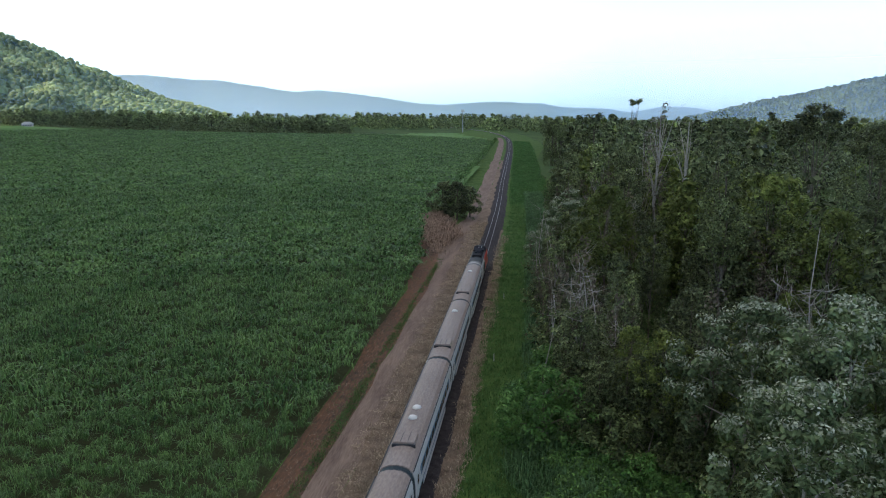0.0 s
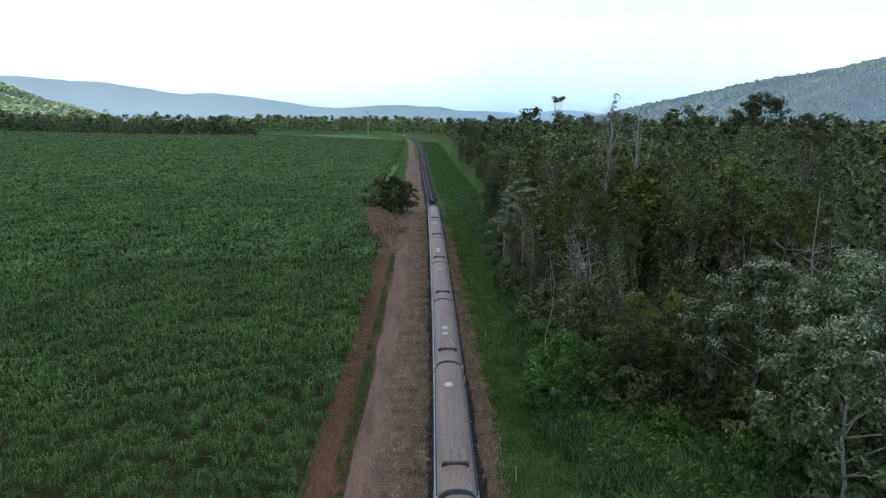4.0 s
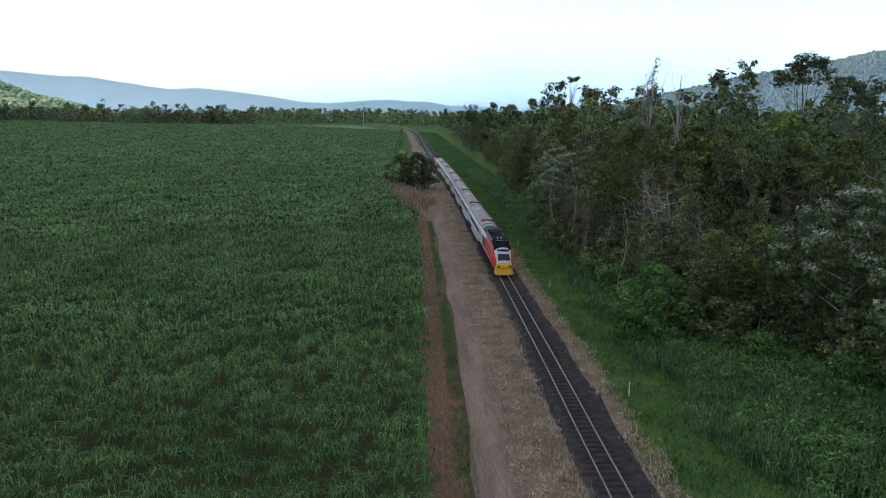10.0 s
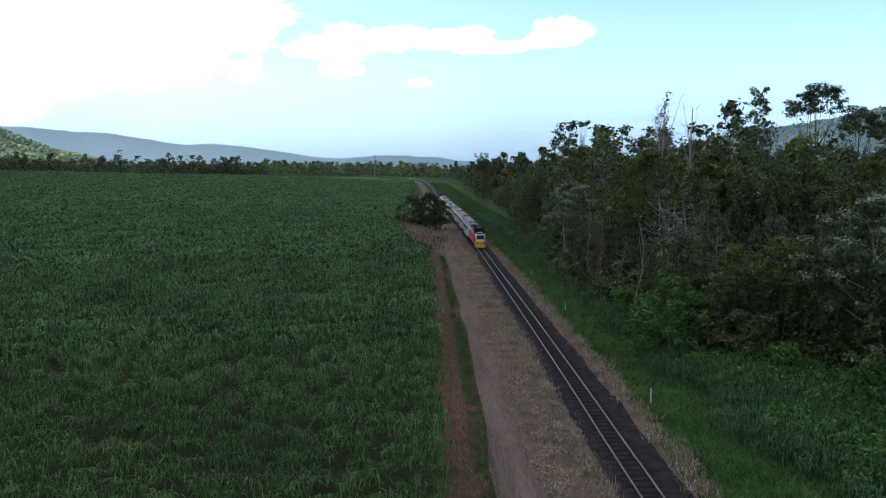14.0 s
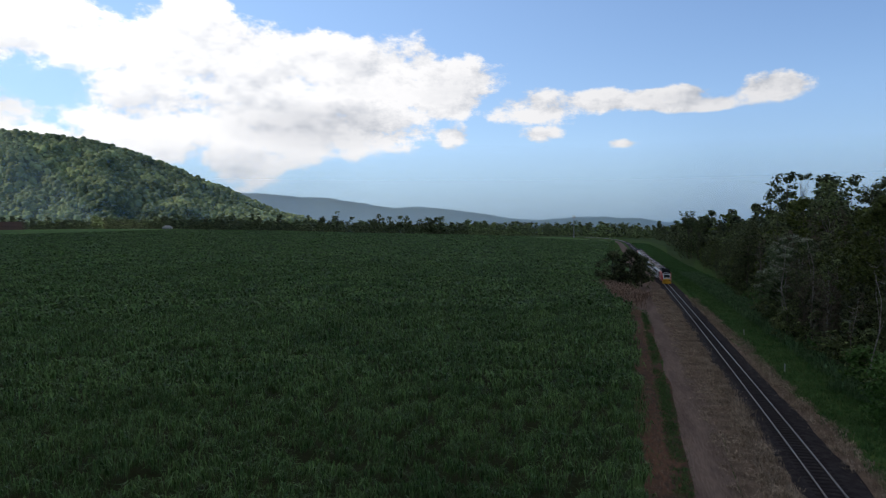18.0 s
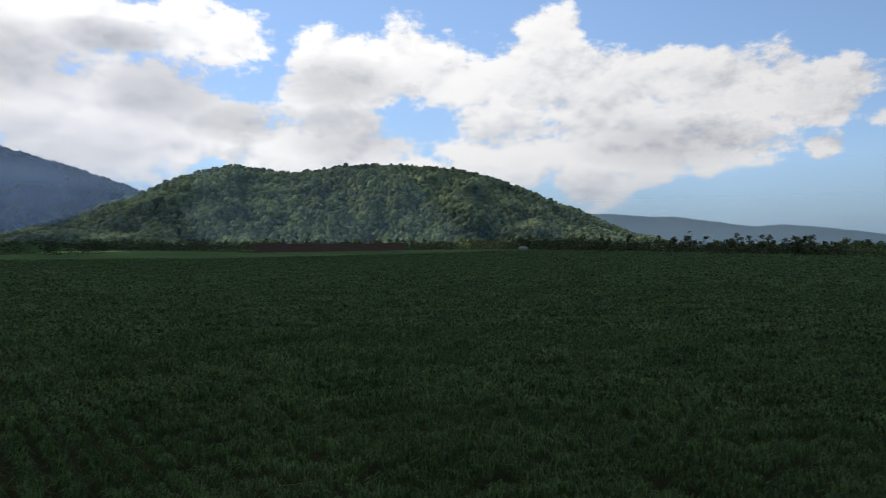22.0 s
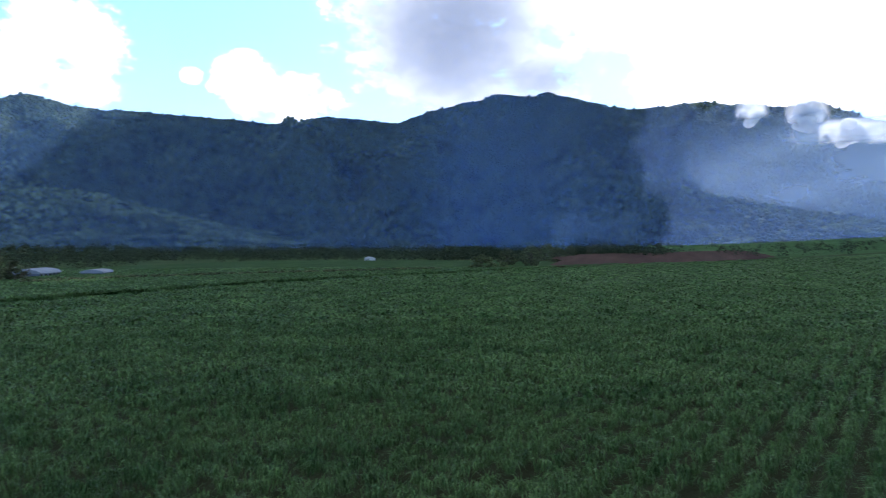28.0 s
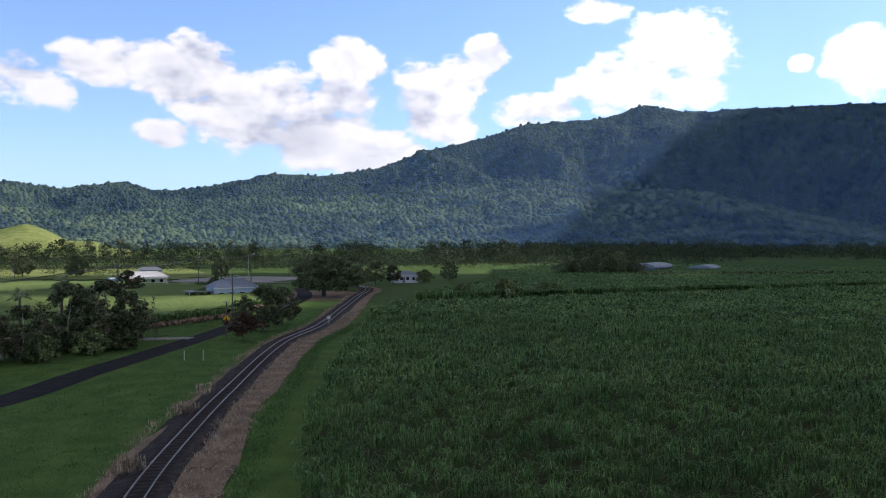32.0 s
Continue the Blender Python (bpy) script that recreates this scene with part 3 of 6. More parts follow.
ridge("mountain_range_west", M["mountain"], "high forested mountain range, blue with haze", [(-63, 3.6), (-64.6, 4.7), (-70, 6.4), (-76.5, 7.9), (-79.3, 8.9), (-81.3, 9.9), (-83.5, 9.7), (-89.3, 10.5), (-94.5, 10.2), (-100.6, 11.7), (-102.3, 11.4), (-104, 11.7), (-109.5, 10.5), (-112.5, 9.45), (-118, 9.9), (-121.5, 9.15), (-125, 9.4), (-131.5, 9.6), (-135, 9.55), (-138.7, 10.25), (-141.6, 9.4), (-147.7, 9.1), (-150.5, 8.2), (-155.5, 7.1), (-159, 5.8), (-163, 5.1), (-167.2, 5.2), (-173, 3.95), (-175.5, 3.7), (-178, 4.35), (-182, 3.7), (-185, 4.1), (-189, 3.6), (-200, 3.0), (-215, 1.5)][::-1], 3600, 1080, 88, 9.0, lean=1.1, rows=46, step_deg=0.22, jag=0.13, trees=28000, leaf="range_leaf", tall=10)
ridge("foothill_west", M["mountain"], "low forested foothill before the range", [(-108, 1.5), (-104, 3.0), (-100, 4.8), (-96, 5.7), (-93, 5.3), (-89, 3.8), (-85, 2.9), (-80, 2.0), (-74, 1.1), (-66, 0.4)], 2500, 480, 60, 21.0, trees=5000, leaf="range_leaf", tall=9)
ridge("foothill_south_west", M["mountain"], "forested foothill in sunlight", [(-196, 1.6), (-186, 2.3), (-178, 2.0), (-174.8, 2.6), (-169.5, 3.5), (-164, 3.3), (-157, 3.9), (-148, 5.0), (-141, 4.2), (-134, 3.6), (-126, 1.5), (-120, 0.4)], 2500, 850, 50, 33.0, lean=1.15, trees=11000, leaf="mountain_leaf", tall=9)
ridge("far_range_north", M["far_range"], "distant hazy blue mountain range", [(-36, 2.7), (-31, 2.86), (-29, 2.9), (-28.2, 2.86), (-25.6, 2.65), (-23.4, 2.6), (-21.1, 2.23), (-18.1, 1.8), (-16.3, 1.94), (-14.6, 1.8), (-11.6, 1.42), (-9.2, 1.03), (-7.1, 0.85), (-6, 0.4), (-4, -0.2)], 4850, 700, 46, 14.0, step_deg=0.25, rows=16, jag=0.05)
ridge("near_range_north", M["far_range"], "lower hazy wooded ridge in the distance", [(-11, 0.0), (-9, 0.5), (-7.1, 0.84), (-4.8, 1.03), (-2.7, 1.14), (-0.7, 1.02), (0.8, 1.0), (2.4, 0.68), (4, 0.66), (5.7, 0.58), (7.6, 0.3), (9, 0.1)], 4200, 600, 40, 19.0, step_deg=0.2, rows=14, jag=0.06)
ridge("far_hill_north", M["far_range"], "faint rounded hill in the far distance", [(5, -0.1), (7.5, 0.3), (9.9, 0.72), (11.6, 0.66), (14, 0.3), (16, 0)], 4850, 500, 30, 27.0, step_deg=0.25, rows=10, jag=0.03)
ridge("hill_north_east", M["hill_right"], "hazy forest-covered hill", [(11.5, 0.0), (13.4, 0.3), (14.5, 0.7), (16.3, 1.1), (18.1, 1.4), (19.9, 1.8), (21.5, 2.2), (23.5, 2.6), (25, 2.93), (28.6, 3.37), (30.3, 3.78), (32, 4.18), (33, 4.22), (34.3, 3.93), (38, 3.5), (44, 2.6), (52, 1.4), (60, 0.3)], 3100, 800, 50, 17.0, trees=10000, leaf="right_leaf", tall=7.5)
ridge("green_knoll", M["green_hill"], "bright green grassy knoll in sunlight", [(168, -0.3), (171, 0.5), (174.5, 0.75), (176, 1.2), (177.3, 0.75), (178.6, -0.02), (180.2, 0.0), (181.4, -0.5), (184, -0.9)], 900, 110, 14, 5.0, foot=0, step_deg=0.2, rows=16)

# ---- cane field ----
EDGE_Y = [-144, -130, -97, -67, -52, -33, 0, 31, 110, 137, 160, 185, 205, 280, 450, 580, 640, 690, 760]
EDGE_X = [-60, -49, -34, -21, -14.4, -9.9, -2.5, 0.5, 0.4, -0.8, -4.2, -7.4, -8.8, -8.6, -10.5, -15, -24, -42, -62]
CANE = [*zip(EDGE_X, EDGE_Y), (-96, 690), (-126, 600), (-180, 565), (-235, 548), (-330, 560), (-430, 612), (-520, 640), (-575, 588), (-690, 462), (-860, 480), (-1000, 420), (-700, 170), (-560, -20), (-430, -69), (-322, -104), (-213, -136)]
CANE2 = [(-72, -160), (-150, -153), (-232, -145), (-328, -112), (-430, -78), (-520, -36), (-600, -150), (-520, -330), (-190, -330), (-125, -215)]
ROW_WAY = way(-76, 0)


def sheet(name, mat, poly, z, label, gap=6.0, rough=0.0, category="ground", rise=None, kind="structure"):
    """A sheet of ground in the outline poly, draped over the land."""
    p = np.array(poly)
    x, y = np.meshgrid(np.arange(p[:, 0].min(), p[:, 0].max() + gap, gap), np.arange(p[:, 1].min(), p[:, 1].max() + gap, gap))
    keep = inside(list(map(tuple, poly)), (x[:-1, :-1] + gap / 2).ravel(), (y[:-1, :-1] + gap / 2).ravel())
    zz = ground_z(x, y) + z + (rise(x, y) if rise else 0)
    if rough:
        zz = zz + np.random.RandomState(3).uniform(-rough, rough, x.shape)
    h, w = x.shape
    i = (np.arange(h - 1)[:, None] * w + np.arange(w - 1)[None]).ravel()[keep]
    q = np.stack([i, i + 1, i + w + 1, i + w], 1)
    used, inv = np.unique(q, return_inverse=True)
    v = np.stack([x, y, zz], -1).reshape(-1, 3)[used]
    return tagged(part(name, mesh_of(name, v, inv.reshape(-1, 4), mat, True), mat, None), label, category, kind=kind)


sheet("cane_floor", M["cane_floor"], CANE, 0.01, "soil between the cane rows, coloured dark for their shade", 8.0)
sheet("cane_canopy", M["cane_far"], CANE, 0.0, "sugar cane canopy stretching far away", 7.0, 0.22, "sugar cane", lambda x, y: np.where(np.hypot(x, y) > 165, 0.7 + 0.75 * step(165, 330, np.hypot(x, y)), -1.5), kind="stuff")


def cane_spots(r0, r1, across, along, poly, seed, keep=1.0, jitter=0.16):
    rs = np.random.RandomState(seed)
    u = np.array([ROW_WAY.x, ROW_WAY.y])
    w = np.array([-u[1], u[0]])
    a, b = np.meshgrid(np.arange(-r1, r1, along), np.arange(-r1, r1, across))
    a = a + rs.uniform(-along, along, a.shape) * 0.45
    b = b + rs.normal(0, jitter, b.shape)
    p = (a[..., None] * u + b[..., None] * w).reshape(-1, 2)
    d = np.hypot(p[:, 0], p[:, 1])
    p = p[(d > r0) & (d < r1) & (rs.rand(len(p)) < keep)]
    return p[inside(poly, p[:, 0], p[:, 1])]


def blades(p, tall, count, length, width, seed, base=0.55, spread=0.35, bend=1.15, simple=False):
    """Arching leaves in tufts, two triangles a leaf, or one."""
    rs = np.random.RandomState(seed)
    n = len(p) * count
    c = np.repeat(p, count, 0) + rs.normal(0, spread, (n, 2))
    tall = np.repeat(tall, count)
    z0 = ground_z(c[:, 0], c[:, 1])
    ang = rs.uniform(0, 2 * np.pi, n)
    out = np.stack([np.cos(ang), np.sin(ang)], 1)
    side = np.stack([-out[:, 1], out[:, 0]], 1) * (width * rs.uniform(0.7, 1.3, n))[:, None] / 2
    ln = length * rs.uniform(0.7, 1.25, n)
    lean = rs.uniform(0.3, bend, n)
    zb = z0 + tall * base
    zm = z0 + tall * rs.uniform(0.82, 1.05, n)
    zt = zm + ln * rs.uniform(-0.6, 0.12, n)
    m = c + out * (ln * 0.4 * lean)[:, None]
    t = c + out * (ln * lean)[:, None]
    if simple:
        v = np.stack([np.column_stack([c - side, zb]), np.column_stack([c + side, zb]), np.column_stack([(m + t) / 2, zm])], 1).reshape(-1, 3)
        return v, np.arange(n)[:, None] * 3 + np.array([[0, 1, 2]])
    v = np.stack([np.column_stack([c, zb]), np.column_stack([m + side, zm]), np.column_stack([t, zt]), np.column_stack([m - side, zm + 0.01])], 1).reshape(-1, 3)
    k = np.arange(n)[:, None] * 4
    return v, np.concatenate([k + [0, 1, 3], k + [1, 2, 3]])


def build_cane():
    rs = np.random.RandomState(11)
    # rings: from, to, row gap, tuft gap, leaves a tuft, leaf length, leaf width, seed, spread
    for r0, r1, across, along, count, length, width, seed, spread in ((18, 64, 1.85, 0.95, 46, 0.94, 0.062, 1, 0.22), (64, 125, 1.85, 1.0, 23, 1.1, 0.145, 2, 0.3), (125, 250, 1.75, 1.8, 15, 1.6, 0.42, 3, 0.5), (250, 640, 2.8, 2.6, 11, 2.4, 0.80, 4, 1.0)):
        p = cane_spots(r0, r1, across, along, CANE, seed, keep=0.97, jitter=0.08)
        patch = np.array([noise.noise(Vector((x * 0.05, y * 0.05, 1.0))) + 0.9 * noise.noise(Vector((x * 0.16, y * 0.34, 4.0))) for x, y in p])
        tall = (2.0 + 0.32 * patch + rs.normal(0, 0.24, len(p))) * (1 if r1 < 260 else 0.97)
        v, f = blades(p, tall, count, length, width, seed, spread=spread, simple=False)
        if r1 == 250:
            p2 = cane_spots(60, 420, 2.4, 1.9, CANE2, 9)
            v2, f2 = blades(p2, rs.uniform(1.8, 2.5, len(p2)), 6, 1.8, 0.4, 12, spread=0.6)
            v, f = np.concatenate([v, v2]), np.concatenate([f, f2 + len(v)])
        tagged(part("sugar_cane", mesh_of("sugar_cane", v, f, M["cane"]), M["cane"], None), "dense green sugar cane leaves in rows", "sugar cane", kind="stuff")


build_cane()
sheet("cane_field_south", M["cane2"], CANE2, 1.9, "smooth green cane field beyond the ditch", 5.0, 0.2, "sugar cane", kind="stuff")
sheet("cane_field_lit", M["cane_lit"], [(-8.5, -131), (-24, -144), (-42, -176), (-30, -235), (60, -330), (160, -330), (160, -112), (30, -118)], 1.7, "young green cane in a sunlit tone beside the houses", 4.0, 0.2, "sugar cane", kind="stuff")
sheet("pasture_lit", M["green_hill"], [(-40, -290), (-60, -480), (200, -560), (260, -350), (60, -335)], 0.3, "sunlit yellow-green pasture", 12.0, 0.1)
sheet("ploughed_field_west", M["brown_field"], [(-431, -66), (-450, -82), (-540, -92), (-680, -60), (-900, 30), (-860, 110), (-700, 60), (-560, -10)], 0.4, "bare brown ploughed soil", 8, rise=lambda x, y: 7.0 * step(0, 90, (x + 431) * -0.424 + (y + 66) * -0.906))
sheet("ploughed_field_north", M["brown_field"], [(-575, 590), (-685, 466), (-815, 545), (-680, 700)], 0.5, "bare red-brown ploughed soil", 8, rise=lambda x, y: 9.0 * step(800, 960, np.hypot(x, y)))
hummock = lambda x, y: 13.5 * step(0, 230, (x + 690) * -0.828 + (y - 10) * -0.563)
sheet("green_field_west", M["cane2"], [(-690, 10), (-780, -20), (-950, -60), (-1290, -60), (-1330, 420), (-1050, 450), (-860, 260), (-740, 110)], 0.3, "rising green field beyond the ploughed soil", 12.0, 0.1, rise=hummock)
sheet("green_field_far", M["green_hill"], [(-560, -130), (-900, -170), (-940, -260), (-600, -210)], 0.3, "pale green paddock among the trees", 12.0, 0.1)
sheet("bare_track", M["lane"], [(-405, -82), (-440, -86), (-540, -112), (-520, -128), (-430, -104)], 0.2, "pale bare ground beside the ploughed soil", 6.0)


def cane_edge(name, line, seed, tall=2.3, mat="cane", gap=0.22, label="row of cane at the field's edge", deep=0.9):
    """A ragged wall of cane along an open line."""
    rs = np.random.RandomState(seed)
    pts = []
    for (ax, ay), (bx, by) in zip(line, line[1:]):
        f = rs.uniform(0, 1, max(2, int(math.hypot(bx - ax, by - ay) / gap)))
        pts.append(np.column_stack([ax + (bx - ax) * f, ay + (by - ay) * f]))
    p = np.concatenate(pts)
    p = p + rs.uniform(-deep, deep, p.shape)
    v, f = blades(p, tall * rs.uniform(0.75, 1.1, len(p)), 9, 1.1, 0.3, seed, base=0.02, spread=0.3, bend=0.6)
    tagged(part(name, mesh_of(name, v, f, M[mat]), M[mat], None), label, "sugar cane", kind="stuff")


cane_edge("cane_field_edge", [(-125, -215), (-72, -160), (-150, -153), (-232, -145), (-328, -112), (-430, -78)], 31)
cane_edge("cane_field_edge", [(-30, -235), (-42, -176), (-24, -144), (-8.5, -131), (30, -118), (60, -116)], 32, 2.1, "cane")
cane_edge("ditch_reeds", [(-190, -218), (-215, -214), (-262, -196), (-322, -160), (-372, -128)], 33, 2.9, "leaf_dark", 0.35, "dark reeds along a field ditch")
cane_edge("cane_field_edge", [(-9.3, 205), (-9.2, 280), (-10.5, 400), (-13.5, 650)], 35, 2.3, "cane", 0.3)
cane_edge("dry_cane_edge", [(-40, -171), (-23.5, -142.5), (-8.5, -129.8), (14, -122)], 34, 0.9, "trash", 0.12, "dry brown trash at the foot of the cane")

# the country road's centre line
strip_road = spline([(60, -20), (30, -52), (7, -76), (0, -88.5), (-10.4, -105.5), (-21, -124), (-30, -141), (-40, -162), (-52, -190), (-60, -225)], 2.0)[0]

# ---- railway and its verges ----
near_edge = lambda yy: np.interp(yy, EDGE_Y, EDGE_X) - np.interp(yy, TRACK[:, 1], TRACK[:, 0])
strip("verge_west", M["grass"], -200, 1100, lambda yy: near_edge(yy) - 0.3, -2.5, 0.02, "short green grass verge", amp=0.5, seed=3)
strip("red_soil", M["red_dirt"], -6, 215, lambda yy: near_edge(yy) - 0.6, lambda yy: np.interp(yy, [-110, -60, -40, -8, 6, 130, 160, 215], [-7.65, -6.85, -7.65, -8.1, -6.9, -7.0, -9, -12.5]), 0.045, "bare red soil at the foot of the cane", amp=0.4, seed=5)
strip("dirt_lane", M["lane"], -6, 700, lambda yy: np.interp(yy, [-6, 36, 71, 124, 160, 200, 420, 700], [-7.0, -7.7, -7.4, -7.3, -10.5, -8.0, -8.4, -9]), lambda yy: np.interp(yy, [-6, 0, 36, 124, 200, 700], [-4.8, -4.8, -4.8, -4.0, -3.5, -4.5]), 0.085, "pale dusty dirt lane", amp=0.3, seed=8)
strip("dry_grass_west", M["straw"], -230, 420, lambda yy: np.interp(yy, [-230, -110, -60, -30, 0, 36, 124, 420], [-3.8, -4.6, -4.4, -5.0, -5.3, -5.3, -4.5, -3.6]), -1.9, 0.10, "dry straw-coloured grass beside the ballast", amp=0.4, seed=9)
strip("verge_east", M["grass"], -285, 1100, 2.5, lambda yy: np.interp(yy, [-290, -30, 30, 1100], [34, 30, 30, 24]), 0.02, "green grass verge beside the railway", amp=0.5, seed=10, cols=8)
strip("dry_grass_east", M["straw"], -250, 180, 2.0, lambda yy: np.interp(yy, [-250, -40, 50, 180], [2.7, 2.7, 3.0, 2.6]), 0.06, "dry grass tufts along the ballast", amp=0.5, seed=12)


def ballast():
    s = np.arange(0, 1650, 1.0)
    prof = [(-2.15, 0.01), (-1.55, 0.13), (-0.9, 0.15), (0.9, 0.15), (1.6, 0.13), (2.5, 0.01)]
    w = wobble(s, 30, 3, 0.18)
    v = []
    for o, h in prof:
        p = on_track(s, o + (w if abs(o) > 1.7 else 0))
        v.append(np.column_stack([p, ground_z(p[:, 0], p[:, 1]) + h]))
    v = np.stack(v, 1).reshape(-1, 3)
    k = len(prof)
    i = (np.arange(len(s) - 1)[:, None] * k + np.arange(k - 1)[None]).ravel()
    tagged(part("ballast", mesh_of("ballast", v, np.stack([i, i + 1, i + k + 1, i + k], 1), M["ballast"], False), M["ballast"], None), "dark grey stone ballast bed", "railway", kind="structure")
    track = thing("railway_track", "single narrow-gauge railway track on dark sleepers", "railway", kind="structure")
    for o in (-0.56, 0.56):
        v = []
        for dx, h in ((-0.032, 0.18), (-0.028, 0.30), (0.028, 0.30), (0.032, 0.18)):
            p = on_track(s, o + dx)
            v.append(np.column_stack([p, ground_z(p[:, 0], p[:, 1]) + h]))
        v = np.stack(v, 1).reshape(-1, 3)
        i = (np.arange(len(s) - 1)[:, None] * 4 + np.arange(3)[None]).ravel()
        part("rail", mesh_of("rail", v, np.stack([i, i + 1, i + 5, i + 4], 1), M["rail"]), M["rail"], track, "polished steel rail")
    bm = boxed(-1.0, 1.0, -0.11, 0.11, -0.1, 0.075, 0.02)
    me = bpy.data.meshes.new("sleeper")
    bm.to_mesh(me), bm.free()
    me.materials.append(M["sleeper"])
    for y0, n in ((28, 150), (-92, 140)):
        for s0 in s_at(y0) + np.arange(n) * 0.685:
            p = on_track(s0)
            d = on_track(s0 + 0.5) - p
            part("sleeper", me, None, track, at=pose(p[0], p[1], 0.10, 0, 0, math.degrees(math.atan2(-d[0], d[1]))))


ballast()

# ---- the train ----
T = {
    "silver": plain("silver_body", (0.66, 0.67, 0.69), 0.4, 0.2),
    "roof": material("dusty_roof", (0.20, 0.156, 0.136), (0.32, 0.256, 0.226), 0.35, 8, rough=0.6, bump=0.1, stretch=(1, 0.3, 1)),
    "dark_roof": material("sooty_roof", (0.009, 0.009, 0.012), (0.026, 0.027, 0.032), 0.8, 10, rough=0.85, bump=0.2),
    "window": plain("dark_glass", (0.012, 0.017, 0.022), 0.1),
    "red": plain("red_paint", (0.58, 0.035, 0.03), 0.35),
    "yellow": plain("yellow_paint", (0.62, 0.32, 0.018), 0.4),
    "white": plain("white_paint", (0.62, 0.64, 0.66), 0.4),
    "blue": plain("blue_band", (0.05, 0.16, 0.26), 0.4),
    "gangway": plain("gangway_rubber", (0.018, 0.035, 0.045), 0.7),
    "under": material("underframe_grime", (0.012, 0.012, 0.013), (0.04, 0.038, 0.036), 2, 12, rough=0.8),
    "grille": plain("grille_steel", (0.05, 0.052, 0.06), 0.5, 0.5),
    "lamp": plain("tail_lamp_glass", (0.10, 0.055, 0.035), 0.2),
    "dome": plain("white_dome", (0.66, 0.65, 0.63), 0.4),
}
HALF, LEN, TOP = 1.36, 22.7, 3.92


def soot_fade(name, y0, y1):
    """Pale grey paint, black with soot at y0 and blotched with it up to y1."""
    mt = material(name, (0.20, 0.19, 0.185), (0.40, 0.39, 0.38), 0.6, 6, rough=0.7, bump=0.1)
    nt = mt.node_tree
    N, L = nt.nodes.new, nt.links.new
    bsdf = nt.nodes["Principled BSDF"]
    paint = bsdf.inputs["Base Color"].links[0].from_socket
    co = N("ShaderNodeTexCoord").outputs["Object"]
    sp, no, fade, blot, mix = N("ShaderNodeSeparateXYZ"), N("ShaderNodeTexNoise"), N("ShaderNodeMapRange"), N("ShaderNodeMath"), N("ShaderNodeMix")
    L(co, sp.inputs[0]), L(co, no.inputs["Vector"])
    no.inputs["Scale"].default_value, no.inputs["Detail"].default_value = 1.3, 6
    fade.clamp = False
    fade.inputs["From Min"].default_value, fade.inputs["From Max"].default_value = y0, y1
    fade.inputs["To Min"].default_value, fade.inputs["To Max"].default_value = -0.9, 0.6
    L(sp.outputs[1], fade.inputs["Value"])
    blot.operation, blot.use_clamp = "ADD", True
    L(fade.outputs[0], blot.inputs[0]), L(no.outputs["Fac"], blot.inputs[1])
    mix.data_type = "RGBA"
    mix.inputs[6].default_value = (0.012, 0.012, 0.014, 1)
    L(blot.outputs[0], mix.inputs[0]), L(paint, mix.inputs[7]), L(mix.outputs[2], bsdf.inputs["Base Color"])
    return mt


T["soot"] = soot_fade("soot_blackened_roof", 5.4, 8.7)
T["edge"] = material("sooty_roof_edge", (0.025, 0.024, 0.025), (0.11, 0.105, 0.10), 0.5, 6, rough=0.7, bump=0.1)
T["panel"] = material("dark_blue_roof_panel", (0.013, 0.015, 0.021), (0.028, 0.031, 0.041), 0.8, 10, rough=0.8, bump=0.1)


def section(scale=1.0, top=TOP):
    """Half outline of a coach body, from the sill over the shoulder to the roof's middle."""
    w = HALF * scale
    k = top / TOP
    return [(w - 0.10, 1.0 * min(k, 1)), (w, 1.35 * k), (w, 2.2 * k), (w - 0.06, 2.95 * k), (w - 0.22, 3.42 * k), (w - 0.48, 3.70 * k), (w - 0.85, 3.86 * k), (0, top)]


def loft(rings):
    """Skin through rings of points that have the same count."""
    bm = bmesh.new()
    vs = [[bm.verts.new(p) for p in r] for r in rings]
    for a, b in zip(vs, vs[1:]):
        for i in range(len(a) - 1):
            bm.faces.new((a[i], a[i + 1], b[i + 1], b[i]))
    bm.faces.new(vs[0][::-1]), bm.faces.new(vs[-1])
    bmesh.ops.recalc_face_normals(bm, faces=bm.faces)
    return bm


def ring(y, lo, hi, scale=1.0, top=TOP, shift=0.0):
    """The part of the section between heights lo and hi, both sides, at y."""
    half, ref = section(scale, top), section()
    pts = []
    for i in range(len(half) - 1):
        for t in (0, 0.5):
            x, z = (half[i][k] + (half[i + 1][k] - half[i][k]) * t for k in (0, 1))
            if lo <= ref[i][1] + (ref[i + 1][1] - ref[i][1]) * t <= hi:
                pts.append((x + shift, z))
    if hi >= 4:
        pts.append((0, top + shift))
    right = [(x, y, z) for x, z in pts]
    return right + [(-x, y, z) for x, z in reversed(pts) if x > 1e-6]


def bogie(parent, y):
    b = part("bogie", boxed(-0.95, 0.95, y - 1.4, y + 1.4, 0.42, 0.80, 0.05), T["under"], parent, "grimy bogie frame")
    for dy in (-1.1, 1.1):
        for x in (-0.62, 0.50):
            bm = bmesh.new()
            rod(bm, (x, y + dy, 0.43), (x + 0.12, y + dy, 0.43), 0.42, n=20)
            part("wheel", bm, T["grille"], b, "worn steel wheel")


def side_window(parent, x, y0, y1, z0, z1, name="window", mat=None):
    sx = 0.012 if x > 0 else -0.012
    part(name, boxed(x - sx, x + sx, y0, y1, z0, z1, 0.008), mat or T["window"], parent)


